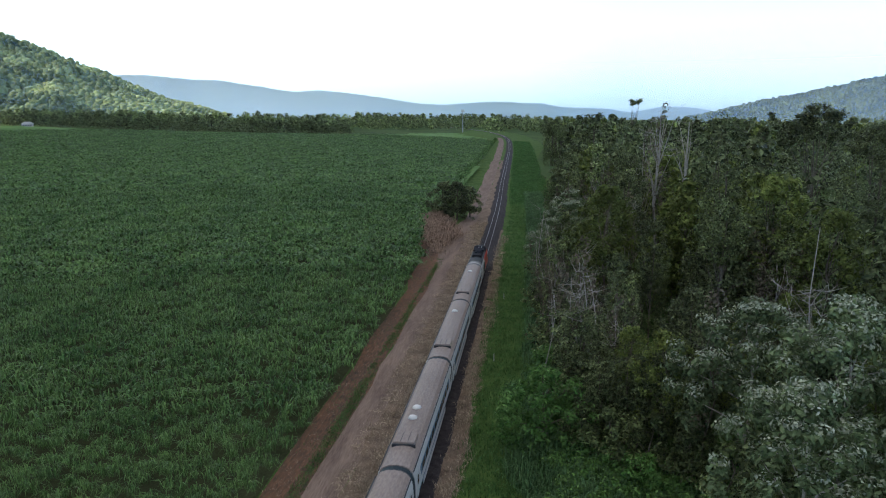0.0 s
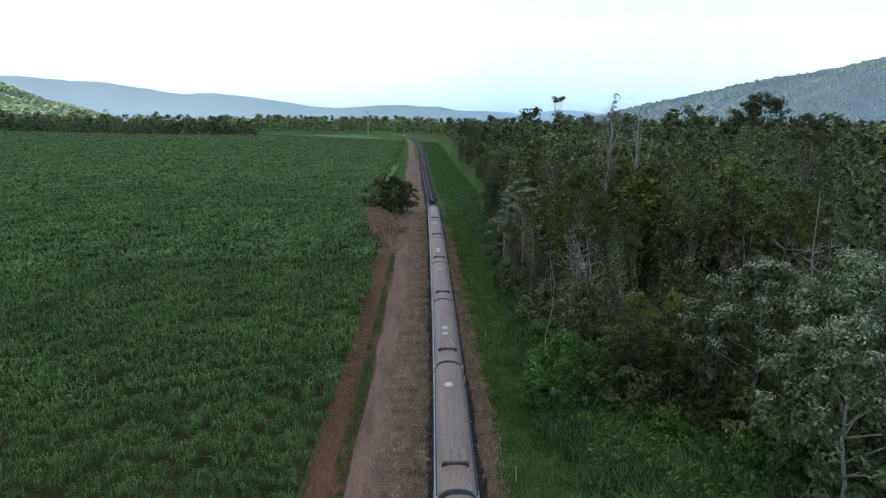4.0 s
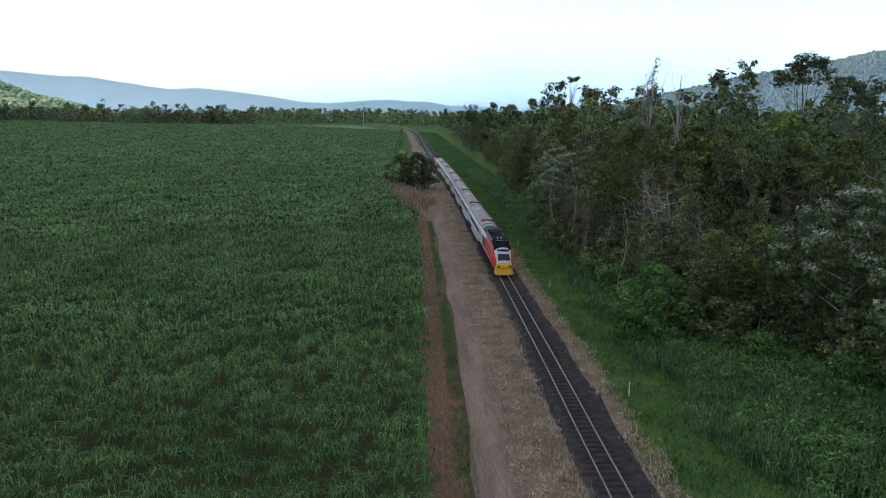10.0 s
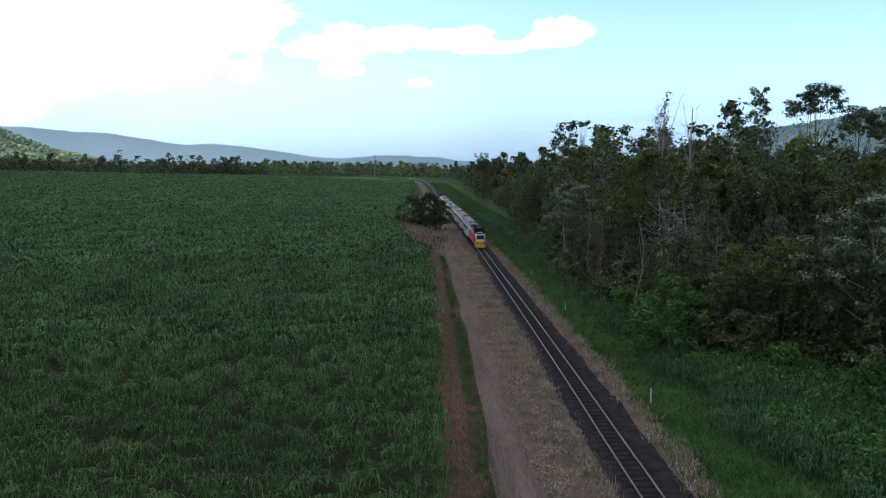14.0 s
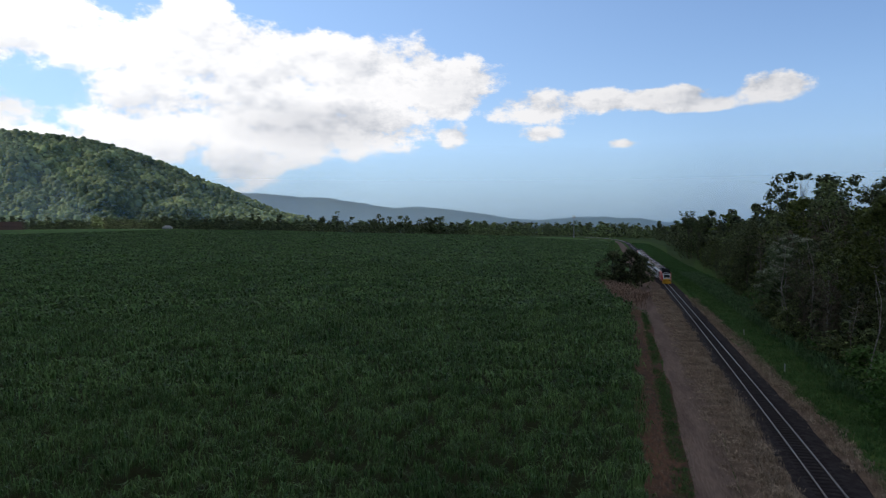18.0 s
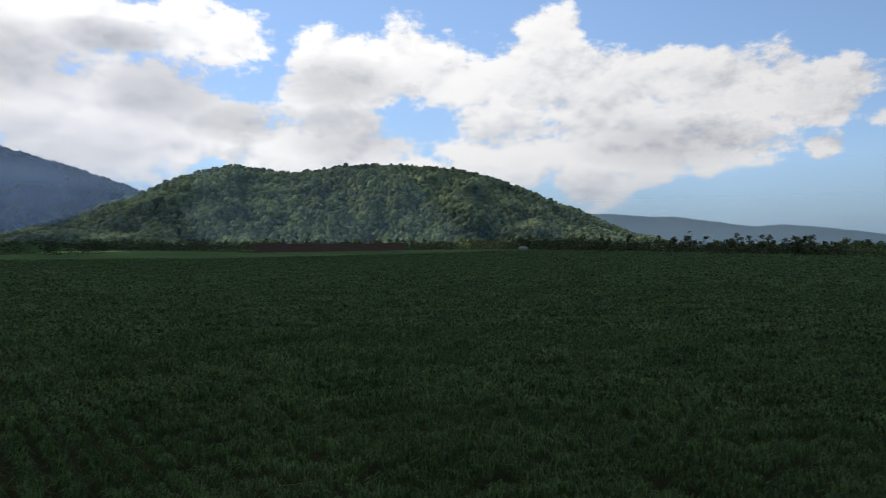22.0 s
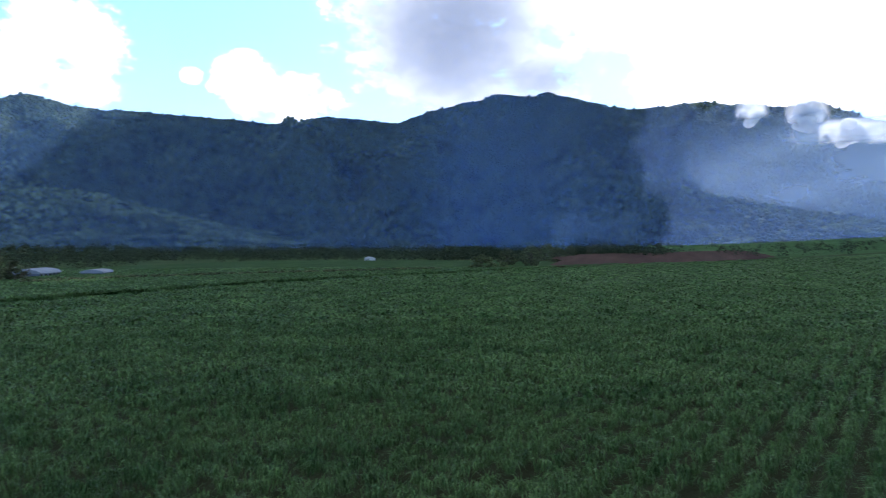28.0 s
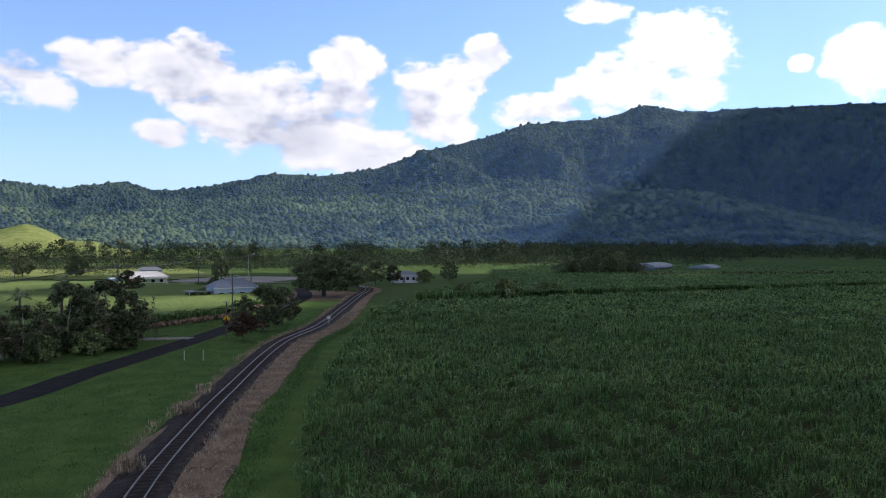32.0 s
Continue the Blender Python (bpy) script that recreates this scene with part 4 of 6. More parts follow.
def coach(label, domes):
    c = thing("passenger_car", label, "train car", "cars of the train")
    e = LEN / 2 - 0.35
    part("body", loft([ring(-e, 0, 3.44), ring(-e + 0.05, 0, 3.44), ring(e, 0, 3.44)]), T["silver"], c, "silver-white car sides")
    part("roof", loft([ring(-e, 3.40, 9, 1.003, TOP + 0.012), ring(0, 3.40, 9, 1.003, TOP + 0.012), ring(e, 3.40, 9, 1.003, TOP + 0.012)]), T["roof"], c, "dusty grey-brown roof")
    for sx in (-1, 1):
        part("window_band", boxed(sx * (HALF - 0.03), sx * (HALF + 0.006), -e + 2.3, e - 2.3, 2.02, 2.78, 0.004), T["blue"], c, "dark blue window band")
        for k in range(10):
            y = -e + 2.9 + k * (2 * e - 5.8 - 1.35) / 9
            side_window(c, sx * (HALF - 0.005), y, y + 1.35, 2.08, 2.72)
        part("stripe", boxed(sx * (HALF - 0.02), sx * (HALF + 0.006), -e + 0.1, e - 0.1, 1.28, 1.42, 0.004), T["blue"], c, "thin dark blue stripe")
        for y in (-e + 0.65, e - 1.5):
            d = part("door", boxed(sx * (HALF - 0.02), sx * (HALF + 0.012), y, y + 0.85, 1.15, 3.0, 0.01), T["white"], c, "white car door")
            side_window(d, sx * (HALF + 0.012), y + 0.2, y + 0.65, 2.1, 2.75)
        part("gutter", boxed(sx * (HALF - 0.20), sx * (HALF - 0.12), -e + 0.1, e - 0.1, 3.40, 3.46, 0.01), T["grille"], c, "dark roof gutter")
        part("skirt", boxed(sx * (HALF - 0.16), sx * (HALF - 0.10), -e + 4.3, e - 4.3, 0.35, 1.02, 0.02), T["silver"], c, "silver skirt")
    part("underframe", boxed(-1.15, 1.15, -e + 0.3, e - 0.3, 0.70, 1.05, 0.05), T["under"], c, "grimy underframe")
    pod = part("roof_unit", boxed(-0.78, 0.78, -e + 3.1, -e + 4.9, TOP - 0.16, TOP + 0.20, 0.07), T["roof"], c, "raised air-conditioning unit")
    for x in (-0.26, 0.26):
        part("joint", boxed(x - 0.02, x + 0.02, -e + 3.2, -e + 4.8, TOP + 0.19, TOP + 0.215, 0.005), T["grille"], pod)
    part("lip", boxed(-0.86, 0.86, -e + 2.95, -e + 3.12, TOP - 0.2, TOP + 0.08, 0.03), T["grille"], pod)
    for y in domes:
        bm = bmesh.new()
        bmesh.ops.create_uvsphere(bm, u_segments=14, v_segments=8, radius=0.36, matrix=Matrix.Translation((-0.12, y, TOP + 0.02)) @ Matrix.Diagonal((1, 1, 0.6, 1)))
        part("dome", bm, T["dome"], c, "white roof dome")
    for y, sgn in ((-e, -1), (e, 1)):
        part("gangway", loft([ring(y, 1.02, 9, 0.985, TOP - 0.05), ring(y + sgn * 0.34, 1.02, 9, 0.985, TOP - 0.05)]), T["gangway"], c, "dark blue-black gangway bellows")
    for y in (-e + 3.2, e - 3.2):
        bogie(c, y)
    return c


def power_car():
    """The cab end points to -y; the car's middle is the origin."""
    c = thing("power_car", "red and yellow streamlined power car with sooty black roof", "locomotive", "cars of the train")
    e = 8.85
    cab = -e + 2.3
    fy = lambda d: cab - 1.19 + 0.72 * d  # along the raked front
    part("body", loft([ring(cab + 3.6, 0, 3.44), ring(cab + 8.2, 0, 3.44), ring(cab + 8.25, 0, 3.44)]), T["red"], c, "red engine-room sides")
    part("rear_body", loft([ring(cab + 8.25, 0, 3.44), ring(e, 0, 3.44)]), T["silver"], c, "silver rear end")
    part("roof", loft([ring(cab + 3.0, 3.60, 9, 1.003, TOP + 0.012), ring(e - 5.0, 3.60, 9, 1.003, TOP + 0.012)]), T["dark_roof"], c, "sooty black engine roof")
    part("rear_roof", loft([ring(e - 5.0 + k, 3.40, 9, 1.003, TOP + 0.012) for k in (0, 2.5, 5.0)]), T["soot"], c, "grey roof end black with exhaust soot")
    part("roof_edge", loft([ring(cab + 3.0, 3.40, 9, 1.0, TOP - 0.01), ring(e - 5.0, 3.40, 9, 1.0, TOP - 0.01)]), T["edge"], c, "soot-stained grey roof edge")
    # cab: white front with a sloping windscreen, red cheeks, yellow nose
    part("cab", loft([ring(cab + 3.6, 0, 3.44), ring(cab - 0.15, 0, 3.44, 0.995, TOP - 0.04), ring(cab - 0.61, 0, 3.44, 0.97, TOP - 0.58)]), T["red"], c, "red cab sides")
    part("cab_roof", loft([ring(cab + 3.0, 3.40, 9, 1.002, TOP), ring(cab - 0.15, 3.40, 9, 0.997, TOP - 0.03), ring(cab - 0.61, 3.40, 9, 0.972, TOP - 0.57)]), T["dark_roof"], c, "black cab roof")
    for sx in (-1, 1):
        part("cheek", loft([[(sx * 1.31, fy(0.8), 0.9), (sx * 1.335, fy(0.8), 1.94), (sx * 1.27, fy(0.8), 2.62), (sx * 1.08, fy(0.8), 2.82)], [(sx * 1.16, fy(-0.7), 0.85), (sx * 1.19, fy(-0.7), 1.5), (sx * 1.13, fy(-0.7), 1.98), (sx * 0.97, fy(-0.7), 2.08)], [(sx * 1.08, fy(-1.2), 0.85), (sx * 1.11, fy(-1.2), 1.42), (sx * 1.06, fy(-1.2), 1.74), (sx * 0.93, fy(-1.2), 1.79)]]), T["red"], c, "red cheek beside the windscreen")
    front = loft([ring(fy(0.8), 1.0, 9, 0.93, TOP - 0.60), ring(fy(0.1), 1.0, 9, 0.84, TOP - 0.87), ring(fy(-0.8), 1.0, 9, 0.77, TOP - 1.49), ring(fy(-1.25), 1.0, 9, 0.74, TOP - 1.84), ring(fy(-1.6), 1.0, 9, 0.72, TOP - 2.21)])
    face = part("cab_front", front, T["white"], c, "white cab front")
    bm = bmesh.new()
    for (y0, z0, h0), (y1, z1, h1) in (((fy(-1.32), 1.96, 0.76), (fy(-0.48), 2.61, 0.70)),):
        vs = [bm.verts.new(p) for p in ((-h0, y0 - 0.12, z0 + 0.06), (h0, y0 - 0.12, z0 + 0.06), (h1, y1 - 0.12, z1 + 0.06), (-h1, y1 - 0.12, z1 + 0.06))]
        bm.faces.new(vs)
    r = bmesh.ops.extrude_face_region(bm, geom=list(bm.faces))
    bmesh.ops.translate(bm, verts=[v for v in r["geom"] if isinstance(v, bmesh.types.BMVert)], vec=(0, 0.12, -0.12))
    bmesh.ops.recalc_face_normals(bm, faces=bm.faces)
    part("windscreen", bm, T["window"], face, "dark raked windscreen")
    for x0, x1 in ((-0.76, -0.54), (-0.45, 0.45), (0.54, 0.76)):
        part("top_panel", boxed(x0, x1, fy(-0.22), fy(0.26), TOP - 0.98, TOP - 0.73, 0.03), T["grille"], face, "dark marker-light panel")
    nose = loft([ring(fy(-1.35), 0.0, 9, 0.83, 1.75), ring(fy(-1.8), 0.0, 9, 0.81, 1.63), ring(fy(-2.15), 0.0, 9, 0.75, 1.49), ring(fy(-2.4), 0, 9, 0.65, 1.32)])
    nose = part("nose", nose, T["yellow"], c, "yellow nose")
    part("apron", loft([[(-1.20, fy(-0.9), 0.40), (-1.13, fy(-0.9), 1.0), (1.13, fy(-0.9), 1.0), (1.20, fy(-0.9), 0.40)], [(-1.18, fy(-2.1), 0.34), (-1.0, fy(-2.0), 1.0), (1.0, fy(-2.0), 1.0), (1.18, fy(-2.1), 0.34)], [(-0.94, fy(-2.75), 0.32), (-0.80, fy(-2.42), 0.9), (0.80, fy(-2.42), 0.9), (0.94, fy(-2.75), 0.32)], [(-0.50, fy(-2.98), 0.32), (-0.46, fy(-2.58), 0.82), (0.46, fy(-2.58), 0.82), (0.50, fy(-2.98), 0.32)]]), T["yellow"], nose, "yellow snowplough-shaped apron")
    for x in (-0.66, 0.66):
        bm = bmesh.new()
        bmesh.ops.create_uvsphere(bm, u_segments=12, v_segments=8, radius=0.2, matrix=Matrix.Translation((x, fy(-2.22), 1.22)) @ Matrix.Diagonal((1.2, 0.6, 1, 1)))
        part("headlight", bm, T["lamp"], nose, "dark unlit headlight")
    for sx in (-1, 1):
        d = part("cab_window", boxed(sx * (HALF - 0.04), sx * (HALF + 0.008), cab + 0.1, cab + 1.1, 2.15, 2.75, 0.02), T["window"], c, "dark cab side window")
        part("cab_window_frame", boxed(sx * (HALF - 0.05), sx * (HALF + 0.004), cab + 0.0, cab + 1.2, 2.05, 2.85, 0.02), T["white"], c, "white window surround")
        part("stripe", boxed(sx * (HALF - 0.03), sx * (HALF + 0.006), cab + 2.2, cab + 8.2, 1.3, 1.42, 0.005), T["white"], c, "thin white stripe")
        for k in range(3):
            part("side_grille", boxed(sx * (HALF - 0.03), sx * (HALF + 0.008), cab + 8.35 + k * 1.3, cab + 9.5 + k * 1.3, 1.45, 2.95, 0.01), T["grille"], c, "dark air grille")
        part("door", boxed(sx * (HALF - 0.03), sx * (HALF + 0.01), e - 3.0, e - 2.1, 1.15, 3.0, 0.01), T["white"], c, "white door")
    # roof gear
    for y0, y1, w, h, m in ((cab - 0.1, cab + 0.85, 0.9, 0.10, "dark_roof"), (cab + 1.0, cab + 1.4, 1.0, 0.16, "dark_roof"), (cab + 1.55, cab + 4.3, 0.92, 0.10, "panel"), (cab + 7.2, cab + 9.4, 0.7, 0.12, "dark_roof")):
        part("roof_hatch", boxed(-w, w, y0, y1, TOP - 0.14, TOP + h, 0.04), T[m], c, "black roof hatch")
    for y in (cab + 5.0, cab + 6.4):
        bm = bmesh.new()
        rod(bm, (0, y, TOP - 0.05), (0, y, TOP + 0.16), 0.52, n=20)
        f = part("roof_fan", bm, T["panel"], c, "round roof fan")
        bm = bmesh.new()
        rod(bm, (0, y, TOP + 0.1), (0, y, TOP + 0.19), 0.2, n=12)
        part("hub", bm, T["dark_roof"], f)
    for x in (-0.4, 0.05):
        part("horn", boxed(x, x + 0.12, cab + 2.0, cab + 2.15, TOP + 0.08, TOP + 0.3, 0.02), T["dome"], c, "small pale horn")
    for k in range(5):
        part("roof_louvre", boxed(-0.7, 0.7, cab - 0.05 + k * 0.17, cab + 0.03 + k * 0.17, TOP + 0.09, TOP + 0.14, 0.01), T["grille"], c)
    part("underframe", boxed(-1.15, 1.15, cab - 0.6, e - 0.3, 0.55, 1.05, 0.05), T["under"], c, "grimy underframe with fuel tank")
    part("gangway", loft([ring(e, 1.02, 9, 0.985, TOP - 0.05), ring(e + 0.34, 1.02, 9, 0.985, TOP - 0.05)]), T["gangway"], c, "dark gangway bellows")
    for y in (-e + 4.3, e - 3.2):
        bogie(c, y)
    return c


TRAIN = []  # vehicle, metres from the train's rear end to its middle, turned round
_p = power_car()
TRAIN.append((_p, 9.1, False))
_a = coach("silver passenger car with dusty roof", (5.5,))
_b = coach("silver passenger car with dusty roof and two white domes", (-3.2, -1.2))
for _i in range(7):
    _m = 18.2 + LEN * (_i + 0.5)
    _src = _b if _i in (2, 4) else _a
    _ob = _src if _i in (0, 2) else copy_thing(_src, Matrix())
    TRAIN.append((_ob, _m, False))
_q = copy_thing(_p, Matrix())
TRAIN.append((_q, 18.2 + 7 * LEN + 9.1, True))


def motions():
    """The train runs north at about 53 km/h."""
    for ob, mid, turned in TRAIN:
        rows = []
        for t in np.arange(0, 32.01, 2.0):
            s = s_at(75.0) + 14.8 * (t - 9.0) + mid - 1.0
            a, b, p = on_track(s - 7.5), on_track(s + 7.5), on_track(s)
            c = (a + b) / 2
            yaw = math.degrees(math.atan2(-(b - a)[0], (b - a)[1])) + (180 if turned else 0)
            z = float(ground_z(c[0], c[1]))
            rows.append((float(t), pose(c[0], c[1], z + 0.29, 0, 0, yaw)))
        walk(ob, rows)

# ---- trees ----
def crown_points(n, base, top, spread, rs, shape="round", lop=0.25):
    """Clump centres inside a crown's outline."""
    f = rs.uniform(0, 1, n)
    if shape == "round":
        w = np.sqrt(np.clip(1 - (2 * f - 0.85) ** 2 * 0.9, 0.05, 1))
    elif shape == "flat":
        w = 0.35 + 0.65 * f ** 0.8
    elif shape == "dome":
        w = np.sqrt(np.clip(1 - f ** 2, 0.04, 1))
    elif shape == "column":
        w = 0.75 + 0.25 * np.sin(f * 9 + rs.rand() * 6)
    else:
        w = 1.05 - 0.8 * f
    a = rs.uniform(0, 2 * np.pi, n)
    r = spread * w * np.sqrt(rs.uniform(0.15, 1, n)) * (1 + lop * np.sin(2 * a + rs.rand() * 6))
    return np.column_stack([r * np.cos(a), r * np.sin(a), base + (top - base) * f])


def branchy(bm, top, r0, ends, rs, crook=0.6):
    """A trunk to height top with limbs that bend towards the given ends."""
    pts = [Vector((0, 0, -0.3))]
    k = 4
    for i in range(1, k + 1):
        z = top * i / k
        pts.append(Vector((rs.normal(0, crook * 0.35), rs.normal(0, crook * 0.35), z)))
    for i in range(k):
        rod(bm, pts[i], pts[i + 1], r0 * (1 - 0.8 * i / k), r0 * (1 - 0.8 * (i + 1) / k), 7)
    for e in ends:
        e = Vector(e)
        f = min(0.92, max(0.3, (e.z * rs.uniform(0.55, 0.8)) / top))
        i = min(k - 1, int(f * k))
        a = pts[i].lerp(pts[i + 1], f * k - i)
        m = a.lerp(e, 0.55) + Vector((rs.normal(0, 0.3), rs.normal(0, 0.3), rs.uniform(-0.2, 0.6)))
        r = r0 * (1 - 0.8 * f) * 0.6
        rod(bm, a, m, r, r * 0.6, 5), rod(bm, m, e, r * 0.6, r * 0.15, 5)


def tree(name, label, height, spread, base, leaf, seed, clumps=46, per=55, size=0.42, clump_r=1.35, shape="round", blossom=0, vines=0, vine="vine", bark="bark", thick=0.3, limbs=12, group="", category="tree"):
    rs = np.random.RandomState(seed)
    ob = thing(name, label, category, group)
    c = crown_points(clumps, base, height - clump_r * 0.5, spread, rs, shape)
    bm = bmesh.new()
    branchy(bm, height * 0.86, thick, c[:limbs], rs)
    part("trunk", bm, M[bark], ob)
    v, f = leaf_cards(c, rs.uniform(0.6, 1.25, clumps) * clump_r, per, size, rs)
    part("crown", mesh_of("crown", v, f, M[leaf]), M[leaf], ob)
    if blossom:
        out = c[np.argsort(-(c[:, 2] + 0.5 * np.hypot(c[:, 0], c[:, 1])))[:blossom]] + np.array([0, 0, clump_r * 0.55])
        v, f = leaf_cards(out, np.full(len(out), clump_r * 0.8), int(per * 0.6), size * 0.62, rs, squash=0.5)
        part("blossom", mesh_of("blossom", v, f, M["blossom"]), M["blossom"], ob, "silvery white blossom")
    if vines:
        vs = []
        for _ in range(vines):
            a, r, z1 = rs.uniform(0, 6.28), spread * rs.uniform(0.55, 1.0), rs.uniform(0.45, 0.85) * height
            for z in np.arange(rs.uniform(0.3, 3), z1, 0.8):
                vs.append((r * math.cos(a) + rs.normal(0, 0.25), r * math.sin(a) + rs.normal(0, 0.25), z))
        vs = np.array(vs)
        v, f = leaf_cards(vs, np.full(len(vs), 0.55), 13 if size < 0.3 else 5, size * 0.9, rs, droop=0.6, squash=1.3)
        part("vine", mesh_of("vine", v, f, M[vine]), M[vine], ob, "hanging curtain of vines")
    return ob


def dead_tree(seed, height, label, bark="pale_bark", branches=11, tuft=0, thick=0.11):
    rs = np.random.RandomState(seed)
    ob = thing("dead_tree", label, "tree", "bare trees")
    bm = bmesh.new()
    ends = []
    for _ in range(branches):
        a, f = rs.uniform(0, 6.28), rs.uniform(0.62, 1.0)
        r = height * rs.uniform(0.04, 0.12)
        ends.append((r * math.cos(a), r * math.sin(a), height * f))
    branchy(bm, height * 0.97, thick, ends, rs, 1.2)
    for e in ends:
        for _ in range(4):
            q = Vector(e) + Vector((rs.normal(0, 0.9), rs.normal(0, 0.9), rs.uniform(-0.1, 1.0)))
            rod(bm, e, q, 0.022, 0.008, 4)
            rod(bm, Vector(e).lerp(q, 0.5), q + Vector((rs.normal(0, 0.5), rs.normal(0, 0.5), 0.4)), 0.014, 0.006, 3)
    part("trunk", bm, M[bark], ob)
    if tuft:
        c = np.array([(rs.normal(0, 0.3), rs.normal(0, 0.3), height * f) for f in np.linspace(0.35, 1.0, tuft * 3)])
        v, f = leaf_cards(c, np.full(len(c), 0.75), 40, 0.2, rs, droop=0.5, squash=1.5)
        part("vine", mesh_of("vine", v, f, M["dry_vine"]), M["dry_vine"], ob, "clinging withered vines")
    return ob


def palm(seed, height, label):
    rs = np.random.RandomState(seed)
    ob = thing("palm_tree", label, "palm", "palms")
    bm = bmesh.new()
    rod(bm, (0, 0, -0.2), (0.2, 0.1, height), 0.22, 0.14, 8)
    part("trunk", bm, M["bark"], ob)
    vs, fs = [], []
    for k in range(18):
        a, up = rs.uniform(0, 6.28), rs.uniform(-0.5, 1.1)
        ln = rs.uniform(2.2, 3.0)
        for i in range(9):
            t0, t1 = i / 9, (i + 1) / 9
            for sgn in (-1, 1):
                q = len(vs)
                for t, w in ((t0, 0.0), (t1, 0.0), (t1 - 0.02, 0.7 * math.sin(math.pi * min(1, t1 * 0.9 + 0.1)))):
                    r = ln * t * (1 - 0.15 * t)
                    z = height + up * r * 0.8 - 0.32 * r * r * 0.55 - w * 0.5
                    x, y = r * math.cos(a) - sgn * w * math.sin(a), r * math.sin(a) + sgn * w * math.cos(a)
                    vs.append((x + 0.2, y + 0.1, z))
                fs.append((q, q + 1, q + 2))
    part("crown", mesh_of("crown", vs, fs, M["leaf_mid"]), M["leaf_mid"], ob)
    return ob


def east_edge(y):
    return np.interp(y, [30, 46, 52, 58, 66, 110, 150, 235, 420, 700, 1100], [62, 44, 36, 29, 21.5, 21.5, 25, 28, 31, 30, 26])


def place(proto, x, y, turn=0.0, size=1.0, used=[]):
    """Sets the prototype itself the first time, and copies after that."""
    m = pose(x, y, float(ground_z(x, y)), 0, 0, turn) @ Matrix.Scale(size, 4)
    if proto not in used:
        used.append(proto)
        proto.matrix_basis = m
        return proto
    ob = copy_thing(proto, pose(0, 0, 0))
    ob.matrix_basis = m
    return ob


FOREST = {
    "tall": tree("forest_tree", "tall slender rainforest tree with tiered crown", 25, 3.4, 9, "leaf_dark", 1, 100, 46, 0.2, 0.8, "column", vines=9, thick=0.2, group="forest"),
    "tall2": tree("forest_tree", "tall rainforest tree with flat-topped dark crown", 22, 4.4, 14, "leaf_mid", 2, 96, 44, 0.2, 0.85, "flat", vines=9, thick=0.2, group="forest"),
    "spire": tree("vine_covered_tree", "tall narrow spire of vine-smothered branches", 27, 3.4, 4, "vine", 15, 150, 38, 0.2, 0.75, "cone", vines=16, thick=0.22, group="forest"),
    "umbrella": tree("forest_tree", "emergent umbrella-crowned tree hung with long vines", 29, 4.3, 24.5, "leaf_dark", 16, 84, 44, 0.2, 0.85, "dome", vines=12, bark="bark", thick=0.26, group="forest"),
    "emergent": tree("emergent_tree", "slender emergent tree with small flat crown", 32, 2.6, 30.2, "leaf_dark", 17, 20, 36, 0.24, 0.7, "flat", thick=0.2, limbs=16, group="forest"),
    "dense": tree("forest_tree", "dense dark green forest tree hung with vines", 17, 4.2, 3.5, "leaf_dark", 3, 110, 52, 0.21, 0.9, "round", vines=12, thick=0.2, group="forest"),
    "olive": tree("forest_tree", "olive-green forest tree with uneven crown", 16, 4.0, 4, "leaf_olive", 4, 96, 52, 0.2, 0.9, "round", vines=8, thick=0.2, group="forest"),
    "tower": tree("vine_covered_tree", "forest tree smothered in hanging vines", 15, 2.4, 1.5, "vine", 5, 84, 46, 0.2, 0.75, "column", vines=20, thick=0.18, group="forest"),
    "wither": tree("vine_covered_tree", "leaning pale trunk draped in withered brown vines", 18, 2.2, 9, "leaf_mid", 6, 34, 46, 0.2, 0.8, "column", vines=18, vine="dry_vine", bark="pale_bark", thick=0.15, group="forest"),
    "flower": tree("flowering_tree", "spreading tree with silvery white blossom", 15, 5.2, 2.6, "leaf_flower", 7, 120, 60, 0.22, 1.0, "round", blossom=62, vines=4, bark="pale_bark", thick=0.2, group="forest"),
    "shrub": tree("forest_shrub", "leafy green shrub at the forest edge", 4.6, 2.3, 0.4, "leaf_mid", 8, 30, 46, 0.18, 0.75, "round", thick=0.08, limbs=6, group="forest shrubs", category="shrub"),
    "bright": tree("forest_shrub", "bright green creeper-covered shrub", 3.2, 2.4, 0.3, "leaf_bright", 9, 26, 40, 0.17, 0.7, "round", thick=0.06, limbs=5, group="forest shrubs", category="shrub"),
    "far_dense": tree("forest_tree", "dark green forest tree in the distance", 17, 4.4, 3.0, "leaf_mid", 10, 44, 20, 0.42, 1.2, "round", vines=3, thick=0.2, limbs=6, group="forest"),
    "far_olive": tree("forest_tree", "olive-green forest tree in the distance", 17, 4.2, 4.0, "leaf_olive", 12, 44, 20, 0.42, 1.2, "round", thick=0.2, limbs=6, group="forest"),
    "far_tall": tree("forest_tree", "tall vine-hung forest tree in the distance", 22, 3.2, 5.0, "vine", 13, 46, 20, 0.40, 1.1, "column", vines=6, thick=0.2, limbs=6, group="forest"),
}


